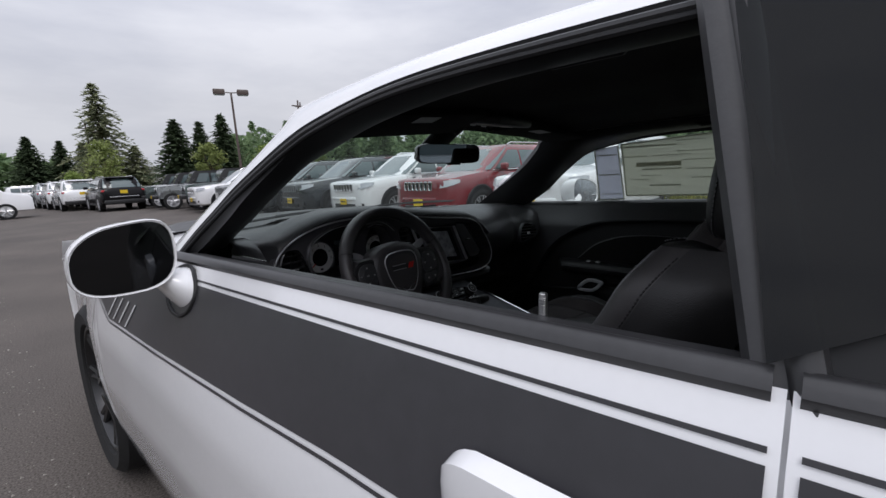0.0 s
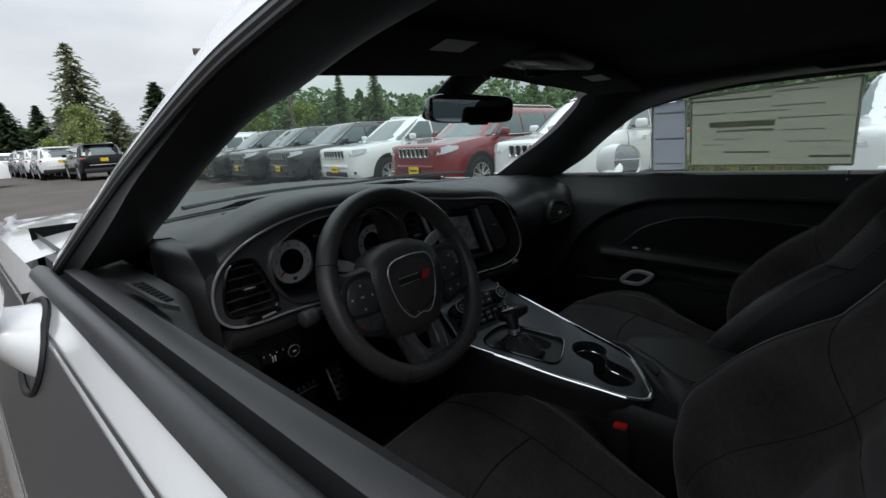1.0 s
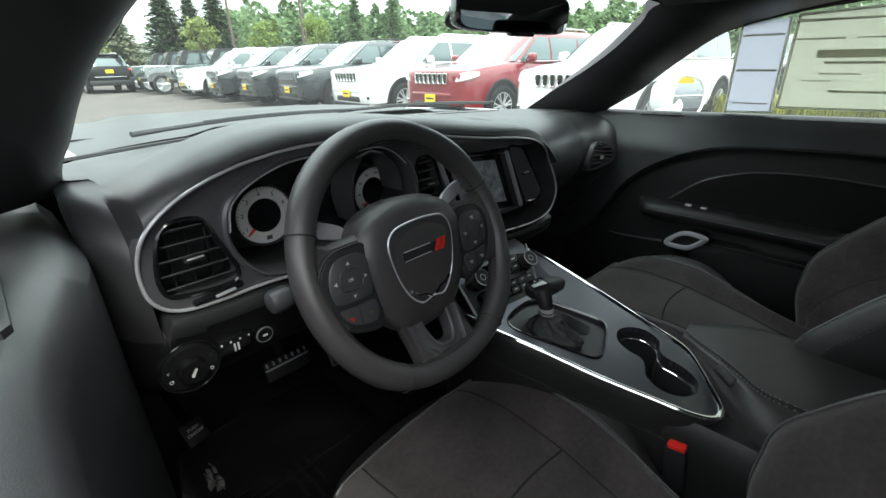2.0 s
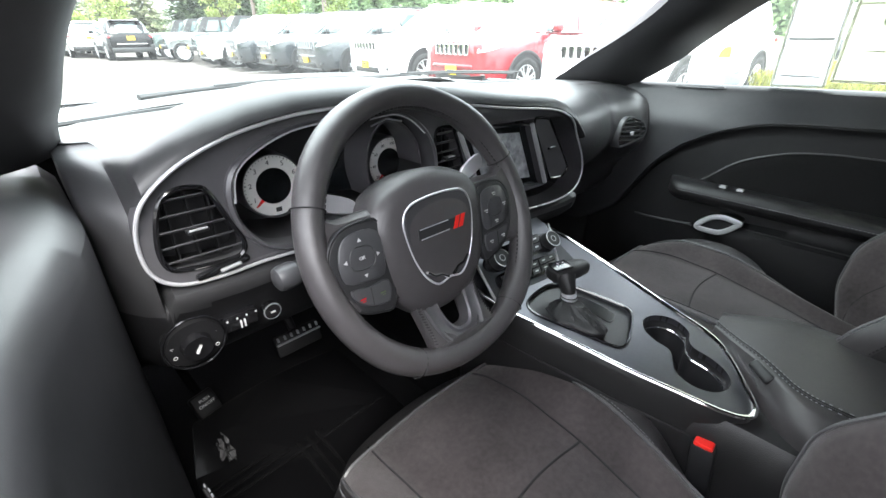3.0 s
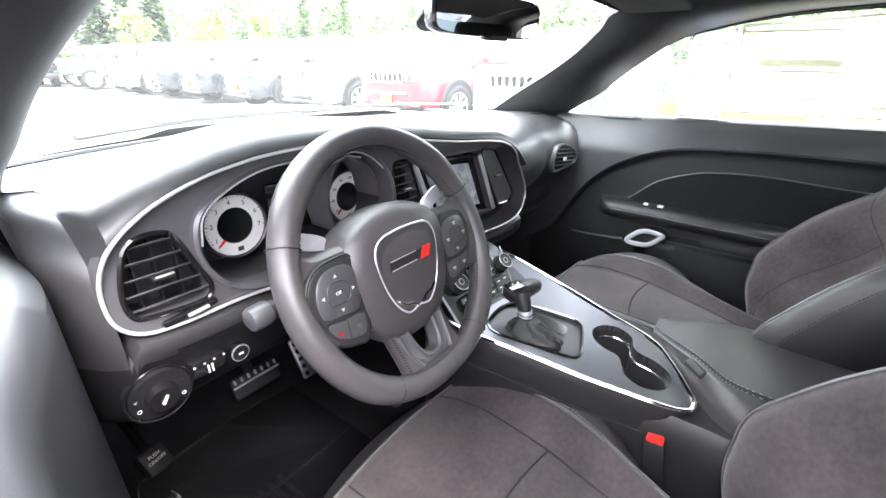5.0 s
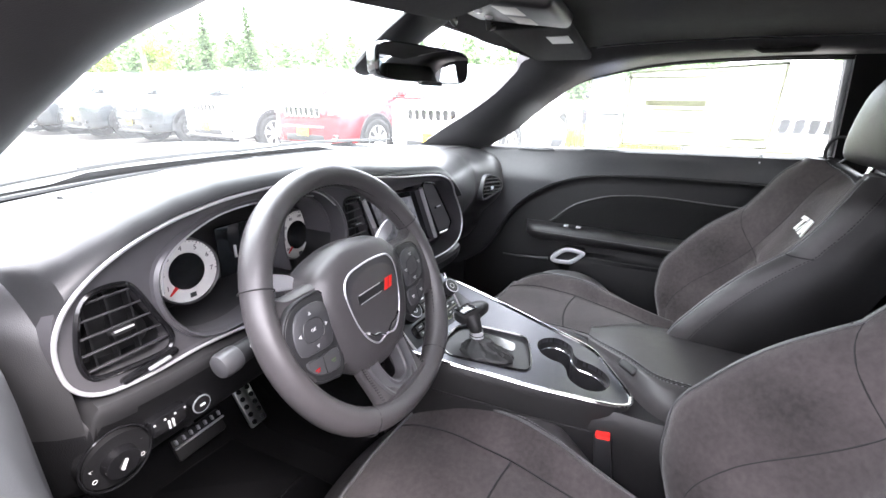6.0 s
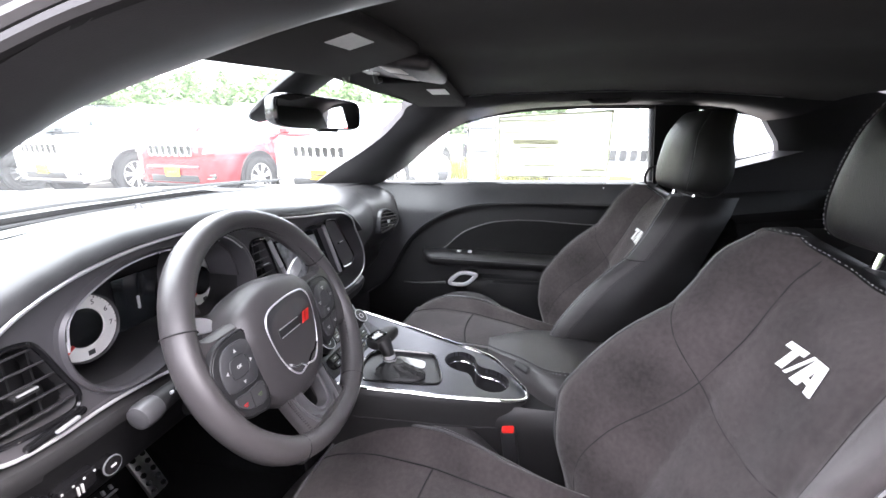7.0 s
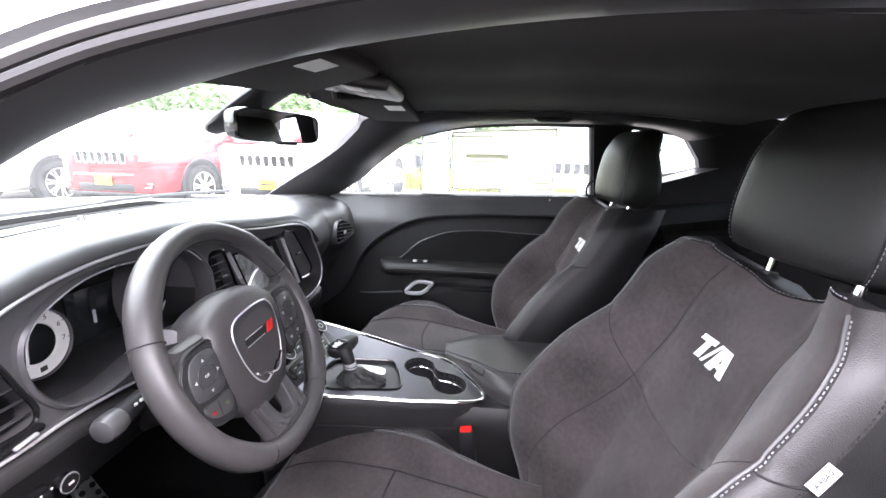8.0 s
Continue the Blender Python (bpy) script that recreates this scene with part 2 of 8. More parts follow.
def leaf_mat(name, a, b):
    m = mat(name, a, 0.7, vary=0.3, scale=2, spec=0.2)
    n, l = m.node_tree.nodes, m.node_tree.links
    geo = n.new("ShaderNodeNewGeometry")
    ramp = n.new("ShaderNodeValToRGB")
    ramp.color_ramp.elements[0].color, ramp.color_ramp.elements[1].color = (*a, 1), (*b, 1)
    l.new(geo.outputs["Random Per Island"], ramp.inputs[0])
    l.new(ramp.outputs[0], n["Principled BSDF"].inputs["Base Color"])
    see_through(m, 0.4, ramp.outputs[0])
    return m


LEAF_DARK = leaf_mat("dark_conifer", (0.06, 0.09, 0.05), (0.125, 0.165, 0.09))
LEAF_MID = leaf_mat("conifer_green", (0.20, 0.235, 0.14), (0.38, 0.39, 0.25))
LEAF_LIGHT = leaf_mat("spring_green", (0.18, 0.25, 0.06), (0.32, 0.40, 0.13))
# greens lightened to carry the pale haze over the distant wood
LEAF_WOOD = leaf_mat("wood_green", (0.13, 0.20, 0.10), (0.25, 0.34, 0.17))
LEAF_SOFT = leaf_mat("dull_green", (0.20, 0.25, 0.08), (0.34, 0.39, 0.15))
GRASS = leaf_mat("yellow_green_plants", (0.16, 0.18, 0.03), (0.36, 0.34, 0.06))


# ---- mesh tools ----
def part(name, bm, material, parent=None, label="", smooth=True):
    """Links a bmesh as one mesh object under a thing or a part."""
    me = bpy.data.meshes.new(name)
    bmesh.ops.recalc_face_normals(bm, faces=bm.faces)
    bm.to_mesh(me)
    bm.free()
    for m in (material if isinstance(material, (list, tuple)) else [material]):
        me.materials.append(m)
    if smooth:
        me.shade_smooth()
        me.set_sharp_from_angle(angle=radians(38))
    ob = new(name, me)
    if parent:
        ob.parent = parent
    if label:
        ob["label"] = label
    return ob


def empty(name, m=None):
    ob = new(name)
    ob.empty_display_size = 0.2
    if m is not None:
        ob.matrix_basis = m
    return ob


def spline(pts, n=6, closed=False):
    """Catmull-Rom through the points."""
    P = [Vector(p) for p in pts]
    k = len(P)
    out = []
    for i in range(k if closed else k - 1):
        a = P[(i - 1) % k] if closed or i > 0 else P[0] * 2 - P[1]
        b, c = P[i], P[(i + 1) % k]
        d = P[(i + 2) % k] if closed or i + 2 < k else P[-1] * 2 - P[-2]
        for j in range(n):
            t = j / n
            out.append(0.5 * (2 * b + (c - a) * t + (2 * a - 5 * b + 4 * c - d) * t * t + (3 * b - a - 3 * c + d) * t ** 3))
    if not closed:
        out.append(P[-1].copy())
    return out


def loft(bm, rings, closed=True, caps=True, mi=0):
    """Skins rings of equal length."""
    R = [[bm.verts.new(p) for p in r] for r in rings]
    k = len(R[0])
    for a, b in zip(R, R[1:]):
        for i in range(k if closed else k - 1):
            j = (i + 1) % k
            f = bm.faces.new((a[i], a[j], b[j], b[i]))
            f.material_index = mi
    if caps and closed:
        for r in (R[0], R[-1]):
            try:
                bm.faces.new(r).material_index = mi
            except ValueError:
                pass
    return R


def tube(bm, pts, r, n=8, closed=False, flat=1.0, mi=0):
    """A round rod along points; r is a number or a list."""
    P = [Vector(p) for p in pts]
    k = len(P)
    rings = []
    up = None
    for i, p in enumerate(P):
        d = (P[(i + 1) % k] - P[i - 1]) if closed else (P[min(i + 1, k - 1)] - P[max(i - 1, 0)])
        d.normalize()
        if up is None:
            up = Vector((0, 0, 1)) if abs(d.z) < 0.9 else Vector((1, 0, 0))
        side = d.cross(up).normalized()
        up = side.cross(d).normalized()
        rr = r[i] if isinstance(r, (list, tuple)) else r
        rings.append([p + (side * math.cos(a) + up * math.sin(a) * flat) * rr for a in [2 * math.pi * j / n for j in range(n)]])
    if closed:
        rings.append(rings[0])
        R = [[bm.verts.new(q) for q in g] for g in rings[:-1]]
        R.append(R[0])
        for a, b in zip(R, R[1:]):
            for i in range(n):
                j = (i + 1) % n
                bm.faces.new((a[i], a[j], b[j], b[i])).material_index = mi
    else:
        loft(bm, rings, mi=mi)


def rbox(bm, c, s, bev=0.01, seg=2, m=None, mi=0):
    """A box of size s round c, with rounded edges, turned by m."""
    g = bmesh.ops.create_cube(bm, size=1)
    vs = g["verts"]
    for v in vs:
        v.co = Vector((v.co.x * s[0], v.co.y * s[1], v.co.z * s[2]))
    before = set(bm.faces)
    if bev:
        es = list({e for v in vs for e in v.link_edges})
        r = bmesh.ops.bevel(bm, geom=es, offset=min(bev, min(s) * 0.49), segments=seg, affect="EDGES", profile=0.5)
        vs = list({v for f in r["faces"] for v in f.verts} | {v for v in vs if v.is_valid})
    T = Matrix.Translation(c) @ (m if m is not None else Matrix.Identity(4))
    fs = set()
    for v in vs:
        v.co = T @ v.co
        fs |= set(v.link_faces)
    for f in fs:
        f.material_index = mi


def cyl(bm, a, b, r1, r2=None, n=16, mi=0):
    """A cylinder or cone from a to b."""
    tube(bm, [a, b], [r1, r1 if r2 is None else r2], n, mi=mi)


def prism(bm, outline, to3d, d0, d1, mi=0):
    """A flat outline (2D) given depth: to3d(u, v, d)."""
    A = [bm.verts.new(to3d(u, v, d0)) for u, v in outline]
    B = [bm.verts.new(to3d(u, v, d1)) for u, v in outline]
    k = len(A)
    bm.faces.new(A).material_index = mi
    bm.faces.new(list(reversed(B))).material_index = mi
    for i in range(k):
        j = (i + 1) % k
        bm.faces.new((A[i], B[i], B[j], A[j])).material_index = mi


def plate(bm, outer, holes, to3d, depth=0.0, skirt=0.0, mi=0):
    """A flat face with holes through it (2D loops), with walls round the holes and round the rim."""
    loops = [outer] + holes
    flat = [bm.verts.new(to3d(u, v, 0)) for loop in loops for u, v in loop]
    for t in mathutils.geometry.tessellate_polygon([[Vector((u, v, 0)) for u, v in loop] for loop in loops]):
        bm.faces.new([flat[i] for i in t]).material_index = mi
    start = 0
    for k, loop in enumerate(loops):
        vs = flat[start:start + len(loop)]
        start += len(loop)
        ws = [bm.verts.new(to3d(u, v, skirt if k == 0 and skirt else depth)) for u, v in loop]
        for i in range(len(vs)):
            j = (i + 1) % len(vs)
            bm.faces.new((vs[i], vs[j], ws[j], ws[i])).material_index = mi


def loop2(pts, n=5):
    return [(p.x, p.y) for p in spline([(a, b, 0) for a, b in pts], n, True)]


def text_part(body, size, m, material, parent, name="lettering", depth=0.0006, label=""):
    cu = bpy.data.curves.new(name, "FONT")
    cu.body, cu.size, cu.extrude = body, size, depth
    cu.align_x = cu.align_y = "CENTER"
    cu.resolution_u = 3
    tmp = bpy.data.objects.new(name, cu)
    scene.collection.objects.link(tmp)
    me = bpy.data.meshes.new_from_object(tmp.evaluated_get(bpy.context.evaluated_depsgraph_get()))
    bpy.data.objects.remove(tmp)
    bpy.data.curves.remove(cu)
    me.name = name
    me.materials.clear()
    me.materials.append(material)
    ob = new(name, me)
    ob.parent, ob.matrix_basis = parent, m
    if label:
        ob["label"] = label
    return ob


def lerp(a, b, t):
    return a + (b - a) * t


def smooth01(t):
    t = max(0.0, min(1.0, t))
    return t * t * (3 - 2 * t)


def table(x, pts):
    """A value between the pairs (x, value)."""
    if x <= pts[0][0]:
        return pts[0][1]
    for (a, va), (b, vb) in zip(pts, pts[1:]):
        if x <= b:
            return lerp(va, vb, (x - a) / (b - a))
    return pts[-1][1]


def soft_table(x, pts):
    """The table's value, eased over a few centimetres."""
    return sum(table(x + o, pts) for o in (-0.024, -0.012, 0.0, 0.012, 0.024)) / 5


NEW = bmesh.new



# ---- ground ----
bm = NEW()
GX, GY = [-400, -60, -20, -8, 0, 6, 14, 30, 80, 400], [-400, -60, -20, -6, 0, 8, 16, 30, 60, 120, 400]
gv = [[bm.verts.new((x, y, 0.012 * math.sin(x * 0.35) * math.sin(y * 0.28) if abs(x) < 30 and 4 < abs(y) < 60 else 0)) for x in GX] for y in GY]
for j in range(len(GY) - 1):
    for i in range(len(GX) - 1):
        bm.faces.new((gv[j][i], gv[j][i + 1], gv[j + 1][i + 1], gv[j + 1][i]))
ground = part("ground", bm, ASPHALT)
tagged(ground, "worn grey-brown asphalt car park with scattered grit", "ground", kind="structure")

# ---- the coupe ----
car = empty("coupe", pose(-0.02, 0, 0, 0, 1.2, 0))
tagged(car, "white two-door muscle coupe with dark satin stripes and open driver's window", "car")


def mir(p, s):
    return Vector((p[0] * s, p[1], p[2]))


def belt(y):
    return 0.996 - 0.022 * (y - 0.28)


def half_width(y, z):
    d = belt(y) - z
    w = table(d, [(-0.02, 0.842), (0, 0.855), (0.02, 0.869), (0.05, 0.879), (0.12, 0.902), (0.2, 0.926), (0.28, 0.943), (0.45, 0.948), (0.6, 0.93), (0.78, 0.88)])
    w -= 0.075 * smooth01((y - 0.85) / 0.9)
    w += 0.03 * smooth01((-y - 0.9) / 0.6)
    w -= 0.08 * smooth01((y - 1.75) / 0.5)
    return w


def arch(y):
    """The lower edge of the body side, with the wheel openings."""
    low = 0.24
    for c in (1.27, -1.68):
        if abs(y - c) < 0.4:
            low = max(low, 0.345 + math.sqrt(0.4 ** 2 - (y - c) ** 2) * 0.98)
    return low


def side_patch(bm, s, y0, y1, ny, zlo, zhi, nz, off=0.0, mi=0):
    """A stretch of the body side between two heights, given as functions of y."""
    rows = []
    for i in range(ny + 1):
        y = lerp(y0, y1, i / ny)
        rows.append([Vector((s * (half_width(y, z) + off), y, z)) for z in [lerp(zlo(y), zhi(y), (j / nz)) for j in range(nz + 1)]])
    loft(bm, rows, closed=False, mi=mi)


for s in (-1, 1):
    bm = NEW()
    side_patch(bm, s, -0.8635, 0.92, 40, arch, lambda y: belt(y) + 0.004, 26)
    part("door_skin", bm, PAINT_WHITE, car)
    bm = NEW()
    side_patch(bm, s, 0.926, 2.2, 60, arch, lambda y: belt(y) - 0.02 * smooth01((y - 0.9) / 1.2), 26)
    part("front_fender", bm, PAINT_WHITE, car)
    bm = NEW()
    side_patch(bm, s, -2.45, -0.8665, 60, arch, lambda y: belt(y) + 0.004, 26)
    part("quarter_panel", bm, PAINT_WHITE, car)
    # dark gaps behind the panel joints
    for ga, gb in ((-0.875, -0.855), (0.915, 0.932)):
        bm = NEW()
        side_patch(bm, s, ga, gb, 1, arch, lambda y: belt(y), 20, -0.005)
        part("panel_gap", bm, PAINT_WHITE, car)
    # stripes: a broad satin band with thin lines above and below
    for y0, y1 in ((-0.857, 1.02), (-2.3, -0.873)):
        bm = NEW()
        lo_f = lambda y: belt(y) - table(y, [(-2.3, 0.21), (-0.85, 0.175), (-0.45, 0.178), (-0.2, 0.188), (0.25, 0.20), (0.7, 0.205), (0.9, 0.15), (1.02, 0.085)])
        side_patch(bm, s, y0, y1, 40, lo_f, lambda y: belt(y) - 0.0375, 10, 0.0016)
        part("side_stripe", bm, DECAL, car, "dark grey satin stripe")
        bm = NEW()
        side_patch(bm, s, y0, y1, 40, lambda y: belt(y) - 0.0305, lambda y: belt(y) - 0.0265, 1, 0.0016)
        side_patch(bm, s, y0, y1, 40, lambda y: lo_f(y) - 0.0125, lambda y: lo_f(y) - 0.0075, 1, 0.0016)
        part("pinstripe", bm, DECAL, car)
    # rubber rail along the foot of the side window
    for y0, y1 in ((0.30, -0.856), (-0.87, -1.32)):
        bm = NEW()
        n = 24
        rings = []
        for i in range(n + 1):
            y = lerp(y0, y1, i / n)
            z = belt(y)
            prof = [(0.858, -0.004), (0.861, 0.004), (0.8575, 0.010), (0.853, 0.0145), (0.847, 0.0165), (0.841, 0.0145), (0.8365, 0.009), (0.834, 0.0), (0.834, -0.02)]
            rings.append([Vector((s * a, y, z + b)) for a, b in prof])
        loft(bm, rings)
        part("belt_moulding", bm, SEAL_GREY, car, "black rubber window moulding")

# outlines of the cabin's side, passenger side, mirrored for the driver's
OUT = [(.832, .295, .994), (.806, .238, 1.045), (.786, .168, 1.092), (.766, .098, 1.138), (.744, .014, 1.186), (.721, -.072, 1.232), (.705, -.150, 1.262), (.697, -.315, 1.293), (.693, -.50, 1.305), (.692, -.80, 1.305), (.694, -1.0, 1.296), (.708, -1.18, 1.266)]
ROOFE = [(.830, .33, .998), (.802, .270, 1.055), (.781, .198, 1.105), (.760, .128, 1.155), (.738, .044, 1.204), (.714, -.045, 1.253), (.698, -.13, 1.284), (.690, -.31, 1.315), (.686, -.50, 1.327), (.685, -.80, 1.327), (.687, -1.0, 1.318), (.700, -1.2, 1.288)]
WSE = [(.765, .53, 1.002), (.733, .42, 1.075), (.705, .325, 1.135), (.675, .225, 1.197), (.650, .155, 1.250), (.628, .095, 1.300), (.612, .05, 1.340), (.602, -.25, 1.368), (.60, -.50, 1.376), (.60, -.80, 1.376), (.60, -1.0, 1.368), (.60, -1.25, 1.343)]
IN = [(.812, .262, .996), (.797, .19, 1.04), (.782, .11, 1.09), (.765, .055, 1.135), (.738, -.02, 1.19), (.715, -.095, 1.238), (.700, -.175, 1.266), (.688, -.33, 1.298), (.683, -.52, 1.311), (.680, -.80, 1.313), (.684, -1.0, 1.303), (.705, -1.14, 1.262)]
IWS = [(.668, .485, 1.010), (.661, .415, 1.053), (.652, .345, 1.095), (.640, .245, 1.152), (.620, .155, 1.21), (.600, .085, 1.27), (.585, .035, 1.314), (.572, -.16, 1.335), (.57, -.40, 1.343), (.57, -.70, 1.344), (.57, -.95, 1.336), (.57, -1.25, 1.31)]
IWS_D = [(.69, .36, 1.005), (.69, .28, 1.045), (.683, .21, 1.08), (.675, .13, 1.125), (.66, .07, 1.165), (.63, .025, 1.205), (.585, -.02, 1.24), (.572, -.16, 1.285), (.57, -.40, 1.32), (.57, -.70, 1.33), (.57, -.95, 1.33), (.57, -1.25, 1.31)]
N = 5


def strip(bm, A, B, s, bulge=0.0, k=4, mi=0):
    """A band between two lines, swelled by bulge to the outside (plus) or the inside (minus)."""
    PA, PB = spline(A, N), spline(B, N)
    rows = []
    for a, b in zip(PA, PB):
        mid = (a + b) / 2
        c = Vector((0.0, mid.y, 0.9))
        nrm = (mid - c).normalized()
        rows.append([mir(a.lerp(b, j / k) + nrm * bulge * math.sin(math.pi * j / k), s) for j in range(k + 1)])
    loft(bm, rows, closed=False, mi=mi)


for s in (-1, 1):
    bm = NEW()
    strip(bm, WSE, ROOFE, s, 0.012, 6)
    part("roof_rail", bm, PAINT_WHITE, car)
    bm = NEW()
    strip(bm, ROOFE, OUT, s, -0.006, 4)
    part("drip_moulding", bm, RUBBER, car, "black rubber door seal with ridges")
    for f, r, mt in ((0.55, 0.0055, SEAL_GREY), (0.97, 0.005, RUBBER)):
        bm = NEW()
        pa, pb = spline(ROOFE, N), spline(OUT, N)
        tube(bm, [mir(a.lerp(b, f), s) for a, b in zip(pa, pb)], r, 8)
        part("seal_ridge", bm, mt, car)
    bm = NEW()
    strip(bm, OUT, IN, s, -0.004, 3)
    part("window_reveal", bm, RUBBER, car)
    bm = NEW()
    strip(bm, IN, IWS_D if s < 0 else IWS, s, -0.022, 8)
    part("pillar_trim", bm, TRIM, car, "grained black pillar trim")
    # pillar behind the door
    bm = NEW()
    rings = []
    for z in (1.02, 1.08, 1.15, 1.25, 1.31):
        f = (z - 1.0) / 0.33
        xo, xi = lerp(0.848, 0.705, f), lerp(0.80, 0.66, f)
        ya, yb = lerp(-0.862, -0.79, f), lerp(-0.945, -0.90, f)
        rings.append([mir((xo, ya, z), s), mir((xo + 0.004, (ya + yb) / 2, z), s), mir((xo, yb, z), s), mir((xi, yb - 0.02, z), s), mir((xi, ya + 0.01, z), s)])
    loft(bm, rings)
    part("door_pillar", bm, PILLAR_BLACK, car, "gloss black pillar behind the door")
    bm = NEW()
    loft(bm, [[mir((lerp(0.850, 0.706, f) + a, lerp(-0.856, -0.782, f) + b, lerp(1.015, 1.335, f)), s) for a, b in ((-0.02, 0.012), (-0.004, 0.014), (0.004, 0.008), (0.006, 0.0), (0.003, -0.006), (0.003, -0.010), (0.007, -0.014), (0.009, -0.022), (0.006, -0.030), (-0.01, -0.034))] for f in (0.0, .12, .25, .5, .75, 1)], closed=False)
    part("pillar_seal", bm, SEAL_GREY, car, "ridged black rubber seal along the pillar")
    # small rear side window
    q = [(-0.852, 1.040), (-0.832, 1.16), (-0.800, 1.325), (-0.90, 1.327), (-1.02, 1.310), (-1.12, 1.275), (-1.20, 1.19), (-1.215, 1.165), (-1.10, 1.13), (-0.945, 1.09)]
    bm = NEW()
    prism(bm, q, lambda y, z, d: mir((lerp(0.858, 0.714, (z - 1.03) / 0.30) + d, y, z), s), -0.002, 0.002)
    qw = part("quarter_window", bm, GLASS_TINT if s < 0 else GLASS, car, "fixed rear side window", smooth=False)
    qw.visible_shadow = False
    # rear pillar, inside and out
    CO = [(-1.02, 1.320), (-1.125, 1.284), (-1.21, 1.195), (-1.226, 1.165), (-1.10, 1.125), (-0.94, 1.085)]
    bm = NEW()
    far = [(-1.3, 1.345), (-1.5, 1.30), (-1.75, 1.20), (-1.9, 1.10), (-1.7, 1.0), (-1.3, 0.9)]
    loft(bm, [[mir((lerp(0.85, 0.70, (z - 1.03) / 0.3), y, z), s) for y, z in CO], [mir((lerp(0.86, 0.66, (z - 1.03) / 0.3), y, z), s) for y, z in far]], closed=False)
    part("rear_pillar_skin", bm, PAINT_WHITE, car)
    bm = NEW()
    inn = [mir((lerp(0.815, 0.672, (z - 1.03) / 0.3), y, z), s) for y, z in CO]
    mid = [mir((lerp(0.76, 0.62, (z - 1.03) / 0.3), y - 0.05 * (1 if z > 1.1 else 0.2), z - (0.02 if z < 1.1 else 0)), s) for y, z in CO]
    fin = [mir((lerp(0.72, 0.56, (z - 1.03) / 0.3), y, z), s) for y, z in far]
    loft(bm, [inn, mid, fin], closed=False)
    part("rear_pillar_trim", bm, TRIM, car)

# soft trim between the driver's pillar and the headliner
bm = NEW()
strip(bm, IWS_D[4:], IWS[4:], -1, -0.006, 6)
part("roof_side_trim", bm, ROOF_TRIM, car, "dark grey fabric trim along the roof side")
# roof panel and headliner
bm = NEW()
pw = spline(WSE[6:], N)
loft(bm, [[Vector((a.x * u, a.y + 0.06 * (1 - u * u) * (1 if i < 6 else 0), a.z + 0.03 * (1 - u * u))) for u in [j / 8 for j in range(-8, 9)]] for i, a in enumerate(pw)] +
     [[Vector((0.6 * u, -1.75, 1.31 + 0.03 * (1 - u * u))) for u in [j / 8 for j in range(-8, 9)]]], closed=False)
part("roof_panel", bm, PAINT_WHITE, car)
bm = NEW()
ph = spline(IWS[6:], N)
loft(bm, [[Vector((a.x * u, a.y + 0.07 * (1 - u * u) * smooth01((a.y + 0.4) / 0.4), a.z + 0.022 * (1 - u * u) + 0.004 * math.sin(9 * u))) for u in [j / 10 for j in range(-10, 11)]] for a in ph], closed=False)
part("headliner", bm, HEADLINER, car, "black fabric headliner")
# rear of the cabin
bm = NEW()
rbox(bm, (0, -1.55, 0.70), (1.5, 0.3, 0.75), 0.08, 3)
rbox(bm, (0, -1.3, 0.42), (1.4, 0.5, 0.3), 0.08, 3)
part("rear_bench", bm, LEATHER, car)
bm = NEW()
rbox(bm, (0, -2.1, 0.95), (1.5, 0.9, 0.06), 0.02, 2)
part("rear_shelf", bm, HEADLINER, car)
# out of view; the dark tint is added to keep light off the headliner
bm = NEW()
loft(bm, [[Vector((0.62 * u, -1.5 - 0.04 * u * u * 0, 1.345)) for u in (-1, -.5, 0, .5, 1)], [Vector((0.68 * u, -2.2, 1.03)) for u in (-1, -.5, 0, .5, 1)]], closed=False)
rg = part("rear_window", bm, GLASS_TINT, car, "rear window with a dark tint added to dim the cabin")
rg.visible_shadow = False
bm = NEW()
loft(bm, [[Vector((u * w, y, z)) for u in (-1, -.6, 0, .6, 1)] for y, w, z in ((-2.15, 0.86, 1.03), (-2.5, 0.85, 1.0), (-2.62, 0.80, 0.9), (-2.66, 0.8, 0.5), (-2.5, 0.8, 0.28))], closed=False)
part("tail_skin", bm, PAINT_WHITE, car)

# bonnet, cowl and nose
bm = NEW()
rows = []
for i in range(13):
    y = lerp(0.74, 2.25, i / 12)
    rows.append([Vector((u * 0.84 * (1 - 0.10 * smooth01((y - 1.5) / 0.8)), y - 0.12 * u * u * (1 - i / 12), 1.012 - 0.10 * ((y - 0.74) / 1.5) ** 2 - 0.05 * u ** 4 + 0.012 * (abs(u) < 0.42))) for u in [j / 12 for j in range(-12, 13)]])
loft(bm, [r[3:22] for r in rows], closed=False)
part("bonnet_centre", bm, SATIN_HOOD, car, "satin black bonnet centre")
for a, b in ((0, 4), (21, 25)):
    bm = NEW()
    loft(bm, [[Vector((p.x * (1.012 if abs(p.x) > 0.8 else 1), p.y, p.z)) for p in r[a:b]] for r in rows], closed=False)
    part("bonnet_flank", bm, PAINT_WHITE, car, "white bonnet flank")
bm = NEW()
loft(bm, [[Vector((u * 0.84, y - 0.1 * u * u, z)) for u in (-1, -.6, 0, .6, 1)] for y, z in ((2.25, 0.90), (2.36, 0.8), (2.38, 0.55), (2.3, 0.25))], closed=False)
part("nose_panel", bm, PAINT_WHITE, car)
bm = NEW()
loft(bm, [[Vector((u * 0.72, y - 0.275 * u * u, z)) for u in [j / 10 for j in range(-10, 11)]] for y, z in ((0.665, 1.005), (0.72, 0.998), (0.80, 1.0))], closed=False)
part("cowl", bm, PLASTIC, car)
